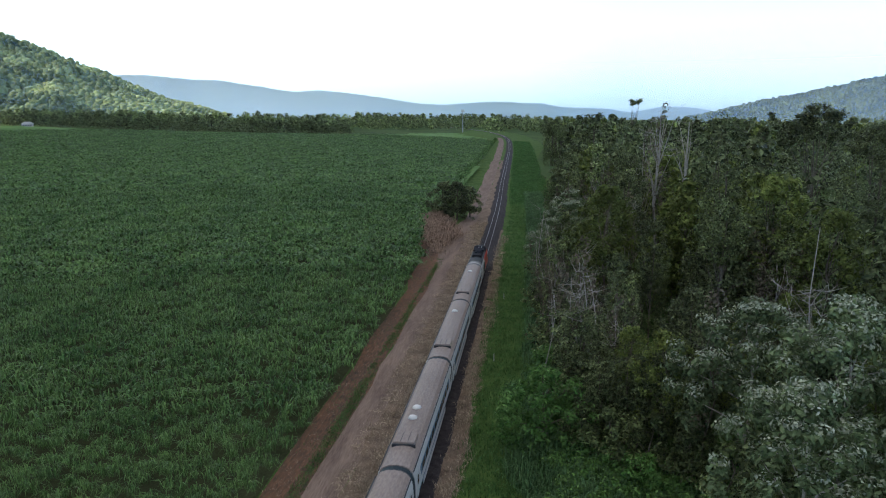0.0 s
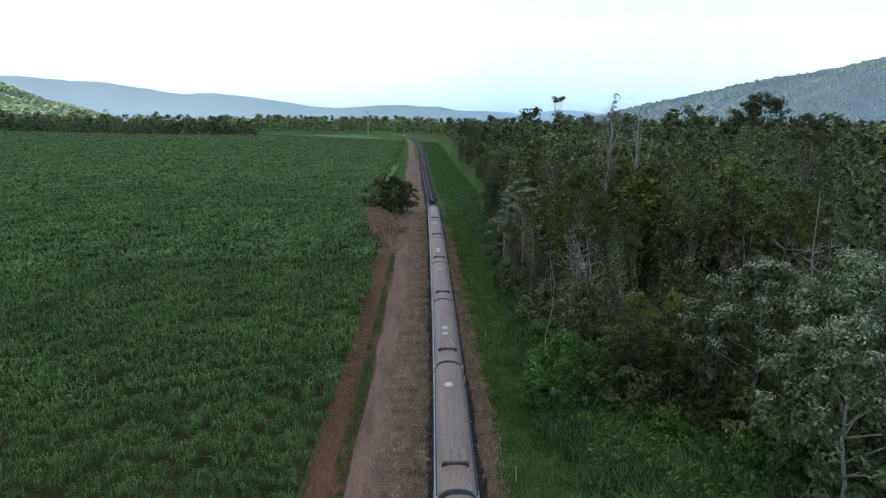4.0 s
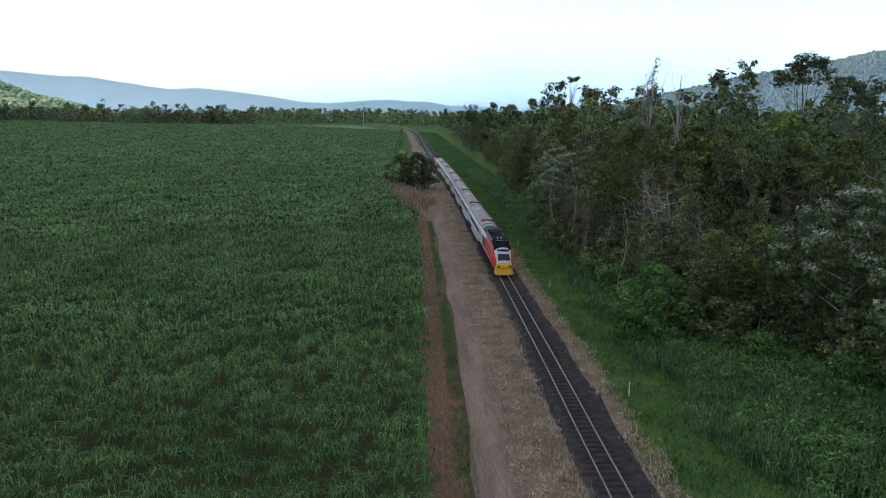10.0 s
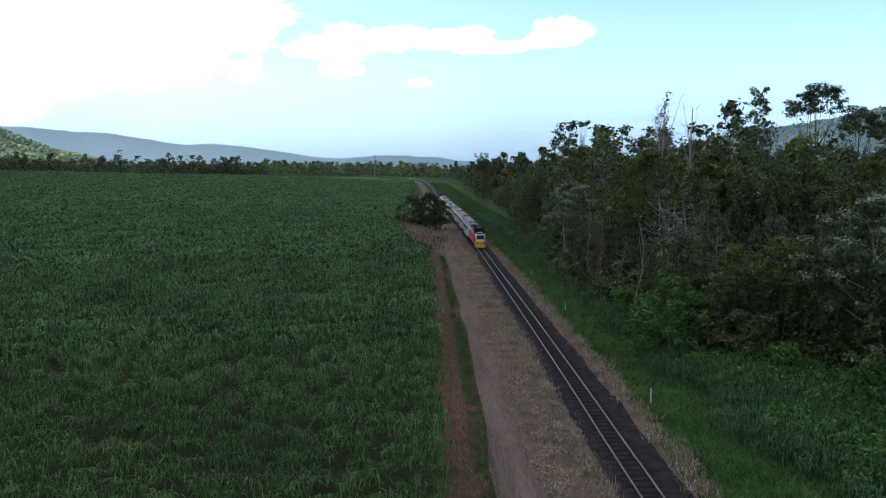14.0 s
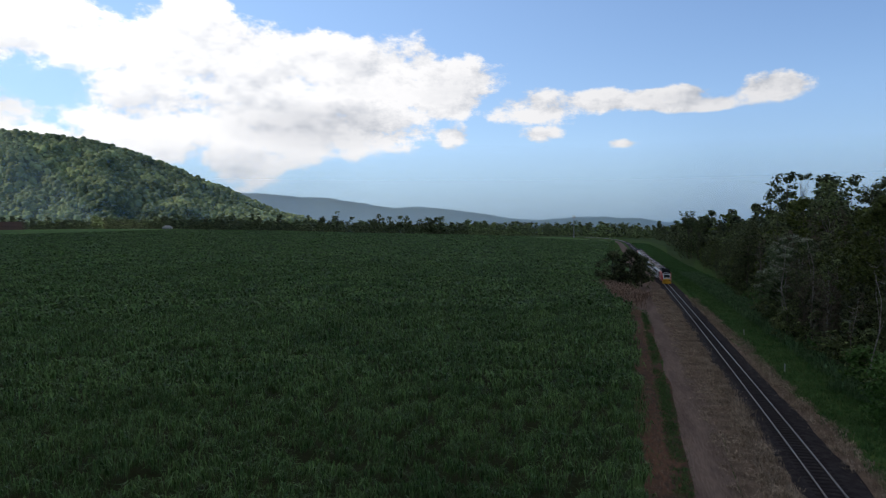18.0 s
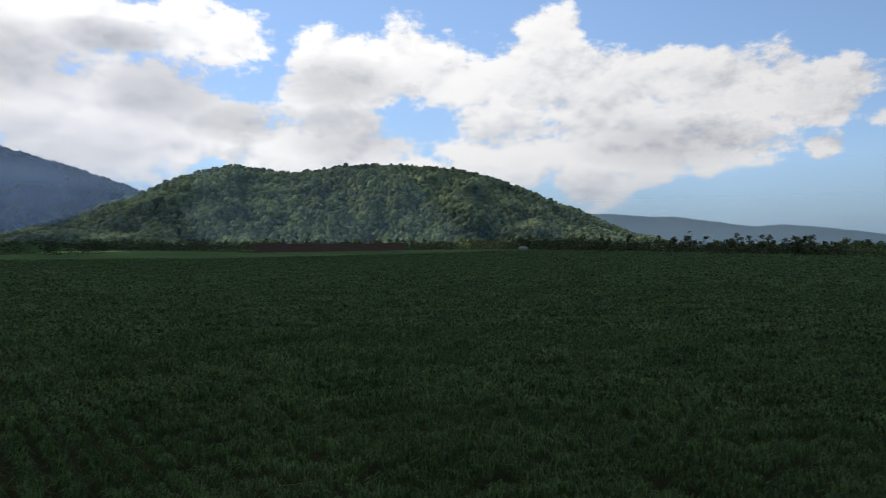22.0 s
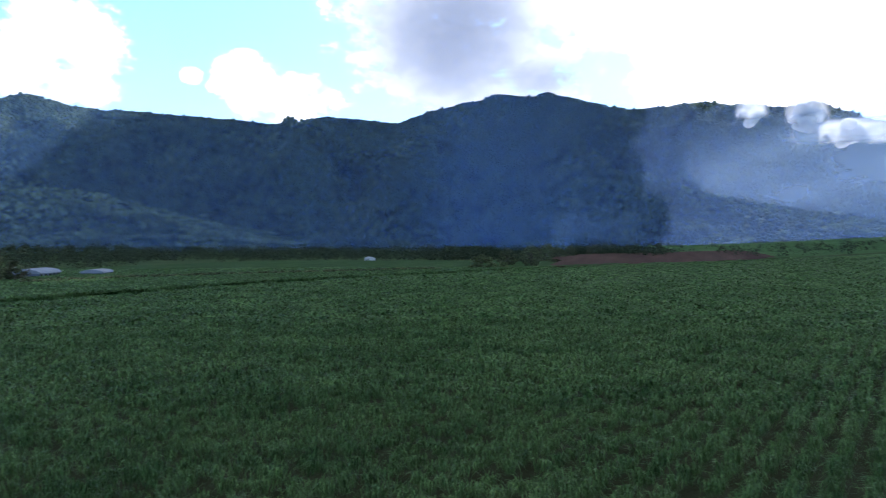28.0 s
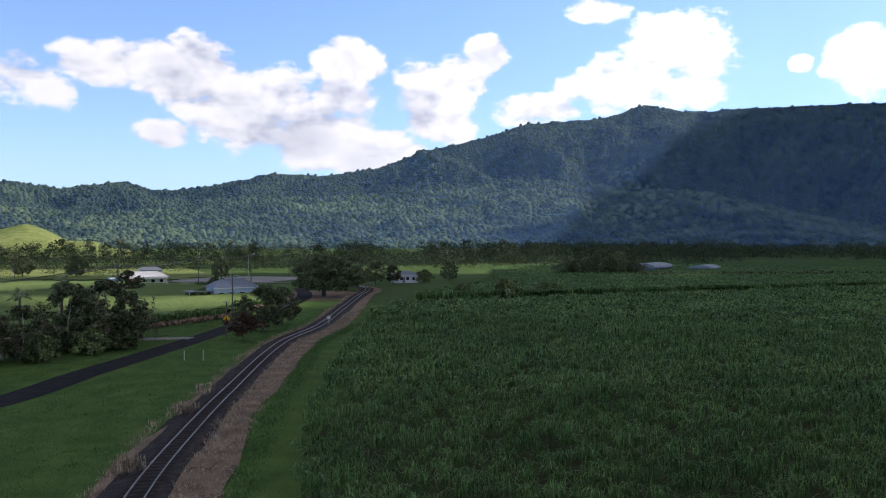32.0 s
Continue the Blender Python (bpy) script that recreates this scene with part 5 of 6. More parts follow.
def build_forest():
    rs = np.random.RandomState(40)
    tall_of = {"flower": 15, "tall": 25, "tall2": 22, "tower": 15, "spire": 27, "umbrella": 29, "emergent": 32, "olive": 16, "far_dense": 17}
    for kind, x, y, h in (("flower", 35.6, 58.0, 14.6), ("flower", 40.5, 54, 16), ("flower", 34.6, 43.5, 13.8), ("flower", 45, 50, 15), ("flower", 41, 40, 14), ("flower", 22.6, 121, 11.5), ("flower", 25.6, 124, 14), ("flower", 26.5, 137, 14.5),
                          ("spire", 42.5, 95.2, 27.2), ("umbrella", 56, 106, 29), ("umbrella", 66, 112, 26), ("spire", 55, 128, 24), ("olive", 47, 92, 21), ("olive", 40, 104, 18), ("tall", 33, 112, 20), ("spire", 60, 96, 24), ("umbrella", 35, 150, 21), ("tall", 31, 160, 20), ("emergent", 50, 238, 32.3), ("tall2", 29, 395, 25), ("tall2", 33, 380, 22), ("tower", 25, 172, 16), ("tower", 27, 190, 17), ("tower", 30, 205, 18), ("far_dense", 31, 398, 23), ("far_dense", 36, 408, 21)):
        place(FOREST[kind], x, y, rs.uniform(0, 360), h / tall_of[kind])
    kinds = ["dense", "olive", "tower", "tall2", "wither", "tall", "dense", "tower", "spire", "wither", "olive", "wither"]
    fars = ["far_dense", "far_olive", "far_tall", "far_dense"]
    for y in np.arange(47, 345, 5.4):
        e = float(east_edge(y))
        for k, dx in enumerate(np.arange(2.0, 30, 5.4)):
            x, yy = e + dx + rs.uniform(-1.6, 1.6), y + rs.uniform(-2, 2)
            if y > 220 and k > 2 or 50 < y < 62 and dx < 8:
                continue
            near = y < 135 and (k < 3 or y < 96)
            kind = kinds[rs.randint(len(kinds))] if near else fars[rs.randint(len(fars))]
            if k == 0 and kind in ("tall", "tall2"):
                kind = "tower"
            low = 0.55 if 29 < x < 54 and yy < 84 else 0.7 if yy > 130 and x < 0.168 * yy else 1.0
            place(FOREST[kind], x, yy, rs.uniform(0, 360), low * rs.uniform(0.6, 1.22) * (0.72 if k == 0 else 1.06) * (0.72 if kind in ("spire", "tall", "tall2") else 1.0))
    for y in np.arange(48, 240, 3.0):
        e = float(east_edge(y))
        place(FOREST["shrub" if rs.rand() < 0.75 else "bright"], e + rs.uniform(-1.2, 1.6), y, rs.uniform(0, 360), rs.uniform(0.6, 1.35))
    for _ in range(40):
        y = rs.uniform(44, 60)
        x = rs.uniform(24, 46)
        if x > float(east_edge(y)) - 7:
            place(FOREST["bright"], x, y, rs.uniform(0, 360), rs.uniform(0.3, 0.8))
    for kind, x, y, size in (("dense", 25.5, 66.5, 0.5), ("tower", 27.6, 63.5, 0.55), ("dense", 30.2, 62.5, 0.48), ("tower", 32.4, 60.2, 0.6), ("olive", 28.4, 67.5, 0.6), ("dense", 33.5, 64.5, 0.62), ("tower", 24.4, 69, 0.7),
                             ("shrub", 26.2, 60.8, 1.0), ("shrub", 29.0, 59.2, 1.1), ("shrub", 31.6, 57.2, 1.0), ("shrub", 24.3, 62.6, 0.9), ("bright", 28.0, 57.0, 0.9), ("shrub", 33.6, 53.5, 1.2), ("shrub", 35.8, 49.5, 1.3), ("bright", 32.4, 50.5, 1.0), ("shrub", 38.0, 46.0, 1.3)):
        place(FOREST[kind], x, y, rs.uniform(0, 360), size)
    mound = tree("creeper_mound", "rounded mound of dark creepers at the forest edge", 7.4, 3.6, 0.3, "leaf_bright", 14, 90, 70, 0.17, 0.85, "round", thick=0.12, limbs=8, category="shrub")
    place(mound, 20.8, 62.6, 30)
    for x, y, h, seed, lab, tuft in ((38.8, 57.5, 20.5, 51, "bleached bare dead tree", 0), (39.1, 122.5, 28.6, 52, "tall dead snag wrapped in withered vines", 5), (42.6, 119, 27.2, 53, "gaunt leafless tree with fine twigs", 0), (36.4, 117, 24.5, 54, "dead tree leaning out of the forest", 3), (32, 98, 17, 56, "slim pale leafless trunk", 3)):
        d = dead_tree(seed, h, lab, tuft=tuft, branches=7 if h < 21 else 11, thick=0.32 if h > 25 else 0.11)
        d.matrix_basis = pose(x, y, 0, 0, 0, seed * 40)
    slim = [dead_tree(61 + k, 14, "slender pale trunk draped in thin vines", bark="bark" if k == 1 else "pale_bark", branches=2 + k, tuft=k, thick=0.09) for k in range(3)]
    for _ in range(46):
        y = rs.uniform(56, 200)
        p = place(slim[rs.randint(3)], float(east_edge(y)) + rs.uniform(-0.6, 6), y, rs.uniform(0, 360), rs.uniform(0.5, 1.1))
        p.matrix_basis = p.matrix_basis @ pose(0, 0, 0, rs.uniform(-9, 9), rs.uniform(-9, 9), 0)


build_forest()


def far_woods(name, label, spots, leaf, seed, size=1.1, clumps=9, per=9):
    """Woods too far off to count, as one mesh of leaf clumps."""
    rs = np.random.RandomState(seed)
    V, F, k = [], [], 0
    for x, y, h, w in spots:
        z = float(ground_z(x, y))
        c = crown_points(clumps, h * 0.1, h * 0.92, w, rs, "round" if rs.rand() < 0.7 else "cone") + [x, y, z]
        v, f = leaf_cards(c, np.full(clumps, w * 0.5), per, size * h / 14, rs)
        V.append(v), F.append(f + k)
        k += len(v)
    me = mesh_of(name, np.concatenate(V), np.concatenate(F), M[leaf])
    return tagged(part(name, me, M[leaf], None), label, "woods", kind="stuff")


def scatter(n, seed, az, dist, h, w):
    rs = np.random.RandomState(seed)
    a, d = np.radians(rs.uniform(*az, n)), rs.uniform(*dist, n)
    return [(math.sin(q) * e, math.cos(q) * e, rs.uniform(*h), rs.uniform(*w)) for q, e in zip(a, d)]


def build_woods():
    rs = np.random.RandomState(60)
    spots = []
    for _ in range(700):
        y = rs.uniform(60, 900)
        x = float(east_edge(y)) + (29 if y < 220 else 16 if y < 340 else 2) + rs.uniform(0, 1) ** 1.5 * (120 + y * 0.35)
        spots.append((x, y, (rs.uniform(10, 23.5) if rs.rand() < 0.8 else rs.uniform(23, 29)) * (0.8 if y > 500 else 1), rs.uniform(3.0, 5.5)))
    close = [q for q in spots if math.hypot(q[0], q[1]) < 250]
    spots = [q for q in spots if q not in close]
    far_woods("woods_east", "dark rainforest behind the forest edge", close, "leaf_dark", 68, 0.28, 26, 21)
    far_woods("woods_east", "dark rainforest stretching away from the railway", spots, "leaf_dark", 61, 0.72, 12, 20)
    far_woods("woods_east_olive", "olive-green crowns among the rainforest", [(x + 4, y + 3, h * 1.02, w) for x, y, h, w in spots[::4]], "leaf_olive", 62, 0.72, 12, 18)
    edge = lambda a: np.interp(a, [-68, -60, -50, -46, -38, -34, -23, -12], [1150, 1090, 1030, 1010, 890, 770, 612, 622])
    belt = []
    for a in np.arange(-68, -12.4, 0.11):
        d = float(edge(a)) + rs.exponential(45) + 6
        p = way(a + rs.uniform(-0.1, 0.1), 0) * d
        belt.append((p.x, p.y, rs.uniform(7, 14) if rs.rand() < 0.7 else rs.uniform(13, 20), rs.uniform(2.6, 5.5)))
    far_woods("woods_north", "dark belt of trees along the cane field", belt, "leaf_dark", 63, 0.85, 14, 12)
    far_woods("woods_north_olive", "paler scrub and trees behind the cane field", scatter(420, 64, (-40, 4), (900, 1500), (10, 21), (4, 9)), "leaf_mid", 64, 1.2, 10, 11)
    far_woods("woods_north_dark", "dark trees on the far plain", scatter(330, 163, (-13, 6), (960, 1500), (9, 23), (4, 8)), "leaf_dark", 163, 1.0, 11, 12)
    far_woods("woods_foothill", "trees at the foot of the hill", scatter(420, 164, (-72, -24), (1340, 1560), (10, 22), (5, 10)), "leaf_mid", 164, 1.3, 9, 12)
    far_woods("woods_north_east", "distant trees beyond the forest", scatter(420, 65, (5, 60), (900, 1900), (9, 17), (6, 11)), "leaf_mid", 65, 1.6)
    far_woods("woods_west", "tree belt below the mountains, leaves darkened as if shaded", scatter(900, 66, (-150, -66), (760, 1350), (8, 15), (6, 12)) + scatter(120, 166, (-99, -91.5), (640, 800), (9, 17), (4, 8)) + scatter(60, 167, (-110, -104), (600, 760), (9, 18), (4, 8)) + scatter(300, 168, (-142, -98), (660, 800), (7, 12), (5, 9)) + scatter(160, 169, (-86, -66), (1340, 1480), (10, 17), (7, 12)), "leaf_belt", 66, 1.1, 9, 9)
    far_woods("woods_village", "dense trees round the village, leaves darkened as if shaded", scatter(210, 68, (-206, -158), (345, 440), (6, 12), (3.5, 6)) + scatter(60, 69, (-158, -146), (380, 460), (6, 11), (3.5, 6)), "leaf_belt", 69, 0.5, 14, 14)
    far_woods("woods_south", "tree belt behind the village, leaves darkened as if shaded", scatter(760, 67, (-212, -132), (430, 800), (8, 17), (4, 8)), "leaf_belt", 67, 0.68, 12, 12)


build_woods()


def tufts(name, label, mat, spots, tall, count, length, width, seed, spread=0.25, bend=0.9):
    v, f = blades(np.array(spots), np.array(tall), count, length, width, seed, base=0.0, spread=spread, bend=bend, simple=count < 7)
    tagged(part(name, mesh_of(name, v, f, M[mat]), M[mat], None), label, "grass", kind="stuff")


def along(n, seed, y0, y1, o0, o1, fade=1.0):
    rs = np.random.RandomState(seed)
    s = s_at(y0) + (s_at(y1) - s_at(y0)) * rs.uniform(0, 1, n) ** fade
    return on_track(s, rs.uniform(o0, o1, n))


def build_grass():
    rs = np.random.RandomState(77)
    p = along(17000, 1, 26, 330, 3.6, 12.5, 1.6)
    tufts("verge_grass", "short green grass blades on the verge", "grass_blade", p, rs.uniform(0.12, 0.4, len(p)), 6, 0.35, 0.07, 1)
    p = along(9000, 2, 230, 640, 3.4, 17)
    p = p[p[:, 0] < east_edge(p[:, 1]) + 1]
    tufts("verge_grass", "green grass on the far verge", "grass_blade", p, rs.uniform(0.3, 0.7, len(p)), 6, 0.7, 0.2, 42, 0.5)
    p = np.column_stack([rs.uniform(17, 60, 15000), rs.uniform(26, 75, 15000)])
    k = (p[:, 0] > 19 + 1.2 * np.sin(p[:, 1] * 0.4)) & (p[:, 0] < east_edge(p[:, 1]) + 2)
    p = p[k]
    tufts("tall_grass", "tall rank grass before the forest", "rank_grass", p, rs.uniform(0.5, 1.35, len(p)), 10, 0.8, 0.06, 2, 0.3)
    c = np.column_stack([rs.uniform(20, 52, 5200), rs.uniform(34, 74, 5200)])
    c = c[(c[:, 0] > 21 + np.sin(c[:, 1] * 0.7)) & (c[:, 0] < east_edge(c[:, 1]) + 2)]
    c = c[np.array([noise.noise(Vector((x * 0.13, y * 0.13, 7.0))) for x, y in c]) > -0.08]
    v, f = leaf_cards(np.column_stack([c, rs.uniform(0.3, 1.25, len(c))]), np.full(len(c), 0.55), 18, 0.15, rs)
    tagged(part("creepers", mesh_of("creepers", v, f, M["leaf_bright"]), M["leaf_bright"], None), "bright green creepers over rank grass", "creeper", kind="stuff")
    p = along(5200, 3, 60, 260, 8.5, 14)
    p = p[p[:, 0] < east_edge(p[:, 1]) + 1]
    tufts("tall_grass", "tall grass along the forest edge", "rank_grass", p, rs.uniform(0.4, 1.4, len(p)), 7, 0.8, 0.10, 3, 0.3)
    for seed, n, y0, y1, o0, o1 in ((4, 7200, 22, 190, -5.4, -2.0), (14, 5600, 22, 190, -3.3, -1.9), (5, 1500, 24, 170, 2.4, 3.9), (6, 3800, -150, -10, -4.6, -2.0), (16, 900, -150, -10, -3.0, -1.9), (7, 700, -190, -20, 2.3, 3.2)):
        p = along(n, seed, y0, y1, o0, o1)
        p = p + wobble(p[:, 1], seed, 4, 0.35)[:, None] * np.array([1, 0])
        tufts("dry_grass", "dry straw-coloured grass tufts", "straw_blade", p, rs.uniform(0.15, 0.55, len(p)) if o0 > -3.5 else rs.uniform(0.08, 0.32, len(p)), 6, 0.4, 0.045, seed, 0.22, 1.4)
    for seed, n, y0, y1, o0, o1 in ((24, 3600, 18, 185, -5.4, -2.0), (27, 2600, 18, 185, -3.1, -1.9), (25, 1500, 18, 150, 2.3, 3.7), (26, 1100, -140, -12, -4.6, -2.0)):
        p = along(n, seed, y0, y1, o0, o1)
        p = p[np.array([noise.noise(Vector((x * 0.7, y * 0.35, seed))) + 0.6 * noise.noise(Vector((x * 1.7, y * 1.2, seed + 3))) for x, y in p]) > 0.02]
        tufts("straw_lump", "matted lumps of pale dry straw", "straw_blade", p, rs.uniform(0.08, 0.28, len(p)) if o0 < -3.5 else rs.uniform(0.14, 0.42, len(p)), 13, 0.38, 0.04, seed, 0.22, 1.6)
    p = along(15000, 8, -150, -26, 3.2, 26)
    gap = np.min(np.hypot(p[:, None, 0] - strip_road[None, :, 0], p[:, None, 1] - strip_road[None, :, 1]), axis=1)
    p = p[gap > 3.0]
    tufts("verge_grass", "short green grass between road and railway", "grass_blade", p, rs.uniform(0.06, 0.2, len(p)), 6, 0.22, 0.06, 8)
    p = along(8500, 9, -4, 142, -8.5, -7.6)
    p = p[np.array([noise.noise(Vector((x * 0.9, y * 0.07, 3.0))) + 0.5 * noise.noise(Vector((x, y * 0.5, 5.0))) for x, y in p]) > -0.25]
    p = np.concatenate([p, along(500, 39, 16, 33, -8.5, -7.6), along(300, 40, 64, 82, -8.5, -7.6)])
    tufts("verge_grass", "broken strip of green grass along the lane", "grass_blade", p, rs.uniform(0.05, 0.22, len(p)), 6, 0.28, 0.05, 9, 0.2)
    p = along(4200, 61, 0, 175, -7.3, -4.6)
    p = p[np.array([noise.noise(Vector((x * 1.6, y * 0.1, 12.0))) + 0.5 * noise.noise(Vector((x * 0.8, y * 0.6, 15.0))) for x, y in p]) > -0.05]
    tufts("dry_grass", "thin straw litter along the lane's ruts", "straw_blade", p, rs.uniform(0.02, 0.10, len(p)), 6, 0.3, 0.035, 61, 0.25, 1.7)
    p = along(2600, 49, 0, 150, -11.2, -8.3)
    p = p[p[:, 0] > np.interp(p[:, 1], EDGE_Y, EDGE_X)]
    tufts("dry_grass", "scattered dry litter on the red soil", "straw_blade", p, rs.uniform(0.03, 0.15, len(p)), 6, 0.35, 0.04, 49, 0.3, 1.6)
    p = along(1500, 50, 0, 150, -11.2, -8.3)
    p = p[(p[:, 0] > np.interp(p[:, 1], EDGE_Y, EDGE_X)) & (np.array([noise.noise(Vector((x * 0.5, y * 0.12, 9.0))) for x, y in p]) > 0.05)]
    tufts("verge_grass", "thin weeds on the red soil", "grass_blade", p, rs.uniform(0.05, 0.2, len(p)), 6, 0.3, 0.05, 50, 0.3)
    for x, y, n, sd in ((-7.7, -64, 26, 51), (-2.7, -49.5, 34, 52), (-10.5, -72, 14, 53)):
        p = np.column_stack([rs.normal(x, 0.45, n), rs.normal(y, 0.45, n)])
        tufts("dry_grass_clump", "tall clump of dry straw-coloured grass", "straw_blade", p, rs.uniform(0.5, 1.1, n), 9, 0.7, 0.05, sd, 0.15, 0.9)
    p = along(2600, 19, -125, -8, -6.6, -4.8)
    tufts("verge_grass", "green grass strip beside the cane", "grass_blade", p, rs.uniform(0.08, 0.25, len(p)), 6, 0.3, 0.06, 19, 0.35)
    for x, y, n, sd in ((-5.4, 192, 260, 10), (-3.2, 176, 260, 11), (0.2, 163, 170, 12)):
        p = np.column_stack([rs.normal(x, 1.4, n), rs.normal(y, 7, n)])
        tufts("cut_cane_heap", "heaped reddish cut cane trash", "trash", p, rs.uniform(0.5, 2.1, n), 16, 1.3, 0.10, sd, 0.6, 1.5)


build_grass()

# tree that leans over the cane at the lane's bend
LANE_TREE = tree("lane_tree", "dark spreading tree beside the dirt lane", 10.5, 4.6, 1.4, "leaf_dark", 71, 74, 56, 0.3, 1.0, "round", vines=5, thick=0.3)
place(LANE_TREE, 0.0, 193, 40, 0.98)
place(LANE_TREE, -4.2, 200, 160, 0.92)
place(LANE_TREE, 3.0, 199, 250, 0.80)

# ---- village and road to the south ----


def build_road():
    t = np.gradient(strip_road, axis=0)
    t /= np.linalg.norm(t, axis=1)[:, None]
    r = np.stack([t[:, 1], -t[:, 0]], 1)
    v = np.stack([np.column_stack([strip_road + r * o, np.full(len(t), 0.07 if abs(o) > 2 else 0.11)]) for o in (-2.05, 0, 2.05)], 1).reshape(-1, 3)
    i = (np.arange(len(t) - 1)[:, None] * 3 + np.arange(2)[None]).ravel()
    tagged(part("road", mesh_of("road", v, np.stack([i, i + 1, i + 4, i + 3], 1), M["asphalt"], True), M["asphalt"], None), "narrow dark asphalt country road", "road", kind="structure")


build_road()
sheet("village_green", M["grass"], [(60, -40), (-2, -62), (-40, -135), (-62, -190), (-60, -260), (10, -300), (120, -160), (120, -60)], 0.03, "mown grass between road and railway", 4.0)
sheet("pale_yard", M["concrete"], [(-27, -268), (-56, -262), (-88, -290), (-60, -312), (-31, -304)], 0.08, "pale concrete yard behind the houses", 3.0)
sheet("driveway", M["concrete"], [(-6, -115.0), (-14.6, -113.0), (-15.5, -115.2), (-6, -118.5)], 0.09, "pale driveway off the road", 0.7)
sheet("bare_yard", M["straw"], [(-44, -176), (-62, -172), (-72, -196), (-60, -216), (-46, -200)], 0.07, "dry mown grass below the fig tree", 3.0)
H = {
    "wall": plain("painted_wall", (0.62, 0.62, 0.60), 0.6),
    "red_wall": plain("red_painted_wall", (0.34, 0.06, 0.045), 0.6),
    "blue_wall": plain("pale_blue_wall", (0.42, 0.50, 0.58), 0.6),
    "tin": material("galvanised_roof", (0.36, 0.36, 0.37), (0.55, 0.55, 0.56), 0.4, 6, rough=0.6, metal=0.1, bump=0.2),
    "blue_tin": material("grey_blue_roof", (0.10, 0.125, 0.17), (0.17, 0.20, 0.26), 0.4, 6, rough=0.6, bump=0.2),
    "shed_tin": material("weathered_blue_roof", (0.18, 0.21, 0.25), (0.30, 0.33, 0.37), 0.3, 5, rough=0.6, bump=0.2),
    "glass": plain("window_glass", (0.02, 0.025, 0.03), 0.1),
    "frame": plain("white_frame", (0.7, 0.7, 0.68), 0.5),
    "timber": material("grey_pole_timber", (0.10, 0.085, 0.07), (0.19, 0.165, 0.14), 2, 14, bump=0.4, stretch=(1, 1, 0.2)),
    "steel": plain("galvanised_steel", (0.4, 0.41, 0.42), 0.4, 0.6),
    "sign": plain("white_sign", (0.75, 0.75, 0.72), 0.5),
    "post": plain("white_post", (0.6, 0.6, 0.57), 0.6),
    "yellow_sign": plain("yellow_sign", (0.75, 0.42, 0.02), 0.5),
    "wire": plain("black_wire", (0.03, 0.03, 0.03), 0.6),
}


def house(label, w, d, h, rise, wall, roof, at, turn, windows=4, verandah=False):
    ob = thing("house", label, "house", "houses", pose(at[0], at[1], float(ground_z(*at)), 0, 0, turn))
    part("wall", boxed(-w / 2, w / 2, -d / 2, d / 2, -0.2, h, 0.02), H[wall], ob)
    o = 0.5
    bm = bmesh.new()
    a = [bm.verts.new(p) for p in ((-w / 2 - o, -d / 2 - o, h), (w / 2 + o, -d / 2 - o, h), (w / 2 + o, d / 2 + o, h), (-w / 2 - o, d / 2 + o, h), (-w / 2 + d * 0.3, 0, h + rise), (w / 2 - d * 0.3, 0, h + rise))]
    for q in ((0, 1, 5, 4), (2, 3, 4, 5), (1, 2, 5), (3, 0, 4), (3, 2, 1, 0)):
        bm.faces.new([a[i] for i in q])
    rf = part("roof", bm, H[roof], ob)
    part("ridge_cap", boxed(-w / 2 + d * 0.3, w / 2 - d * 0.3, -0.12, 0.12, h + rise - 0.06, h + rise + 0.05, 0.02), H[roof], rf)
    part("fascia", boxed(-w / 2 - o, w / 2 + o, d / 2 + o - 0.02, d / 2 + o + 0.04, h - 0.2, h + 0.02, 0.01), H["frame"], rf)
    for side in (-1, 1):
        for k in range(windows):
            x = -w / 2 + w * (k + 0.7) / (windows + 0.4)
            y = side * d / 2
            win = part("window", boxed(x - 0.62, x + 0.62, y - 0.04, y + 0.04, 0.95, 2.15, 0.01), H["frame"], ob)
            part("pane", boxed(x - 0.54, x + 0.54, y - 0.06, y + 0.06, 1.03, 2.07, 0.01), H["glass"], win)
    part("door", boxed(w * 0.12, w * 0.12 + 0.9, d / 2 - 0.04, d / 2 + 0.05, 0, 2.05, 0.01), H["blue_tin"], ob)
    if verandah:
        v = part("verandah_roof", boxed(-w / 2, w / 2, d / 2, d / 2 + 2.6, h - 0.5, h - 0.4, 0.02), H[roof], ob)
        for k in range(5):
            x = -w / 2 + 0.1 + k * (w - 0.2) / 4
            part("post", boxed(x - 0.06, x + 0.06, d / 2 + 2.4, d / 2 + 2.52, -0.1, h - 0.5, 0.01), H["frame"], v)
    return ob


farm = house("long white farmhouse with galvanised roof and red doors", 14, 8, 3.0, 1.7, "wall", "tin", (-16.5, -264), 3, 5, True)
for _x in (4.0, 1.6):
    part("barn_door", boxed(_x, _x + 1.9, 3.97, 4.12, 0, 2.5, 0.02), H["red_wall"], farm, "wide red barn door")
part("side_wing", boxed(7.0, 10.5, -3.6, 3.6, -0.2, 2.6, 0.03), H["blue_wall"], farm, "pale blue end wing")
home = house("pale blue weatherboard house with grey roof", 11, 8, 3.2, 2.0, "blue_wall", "blue_tin", (-33, -189), 6, 4)
part("carport_roof", boxed(5.6, 11.5, -3.0, 3.2, 2.3, 2.45, 0.03), H["blue_tin"], home, "low grey-blue carport roof")
for _x, _y in ((5.9, 2.9), (11.2, 2.9), (11.2, -2.7)):
    part("carport_post", boxed(_x - 0.06, _x + 0.06, _y - 0.06, _y + 0.06, -0.1, 2.3, 0.01), H["frame"], home)
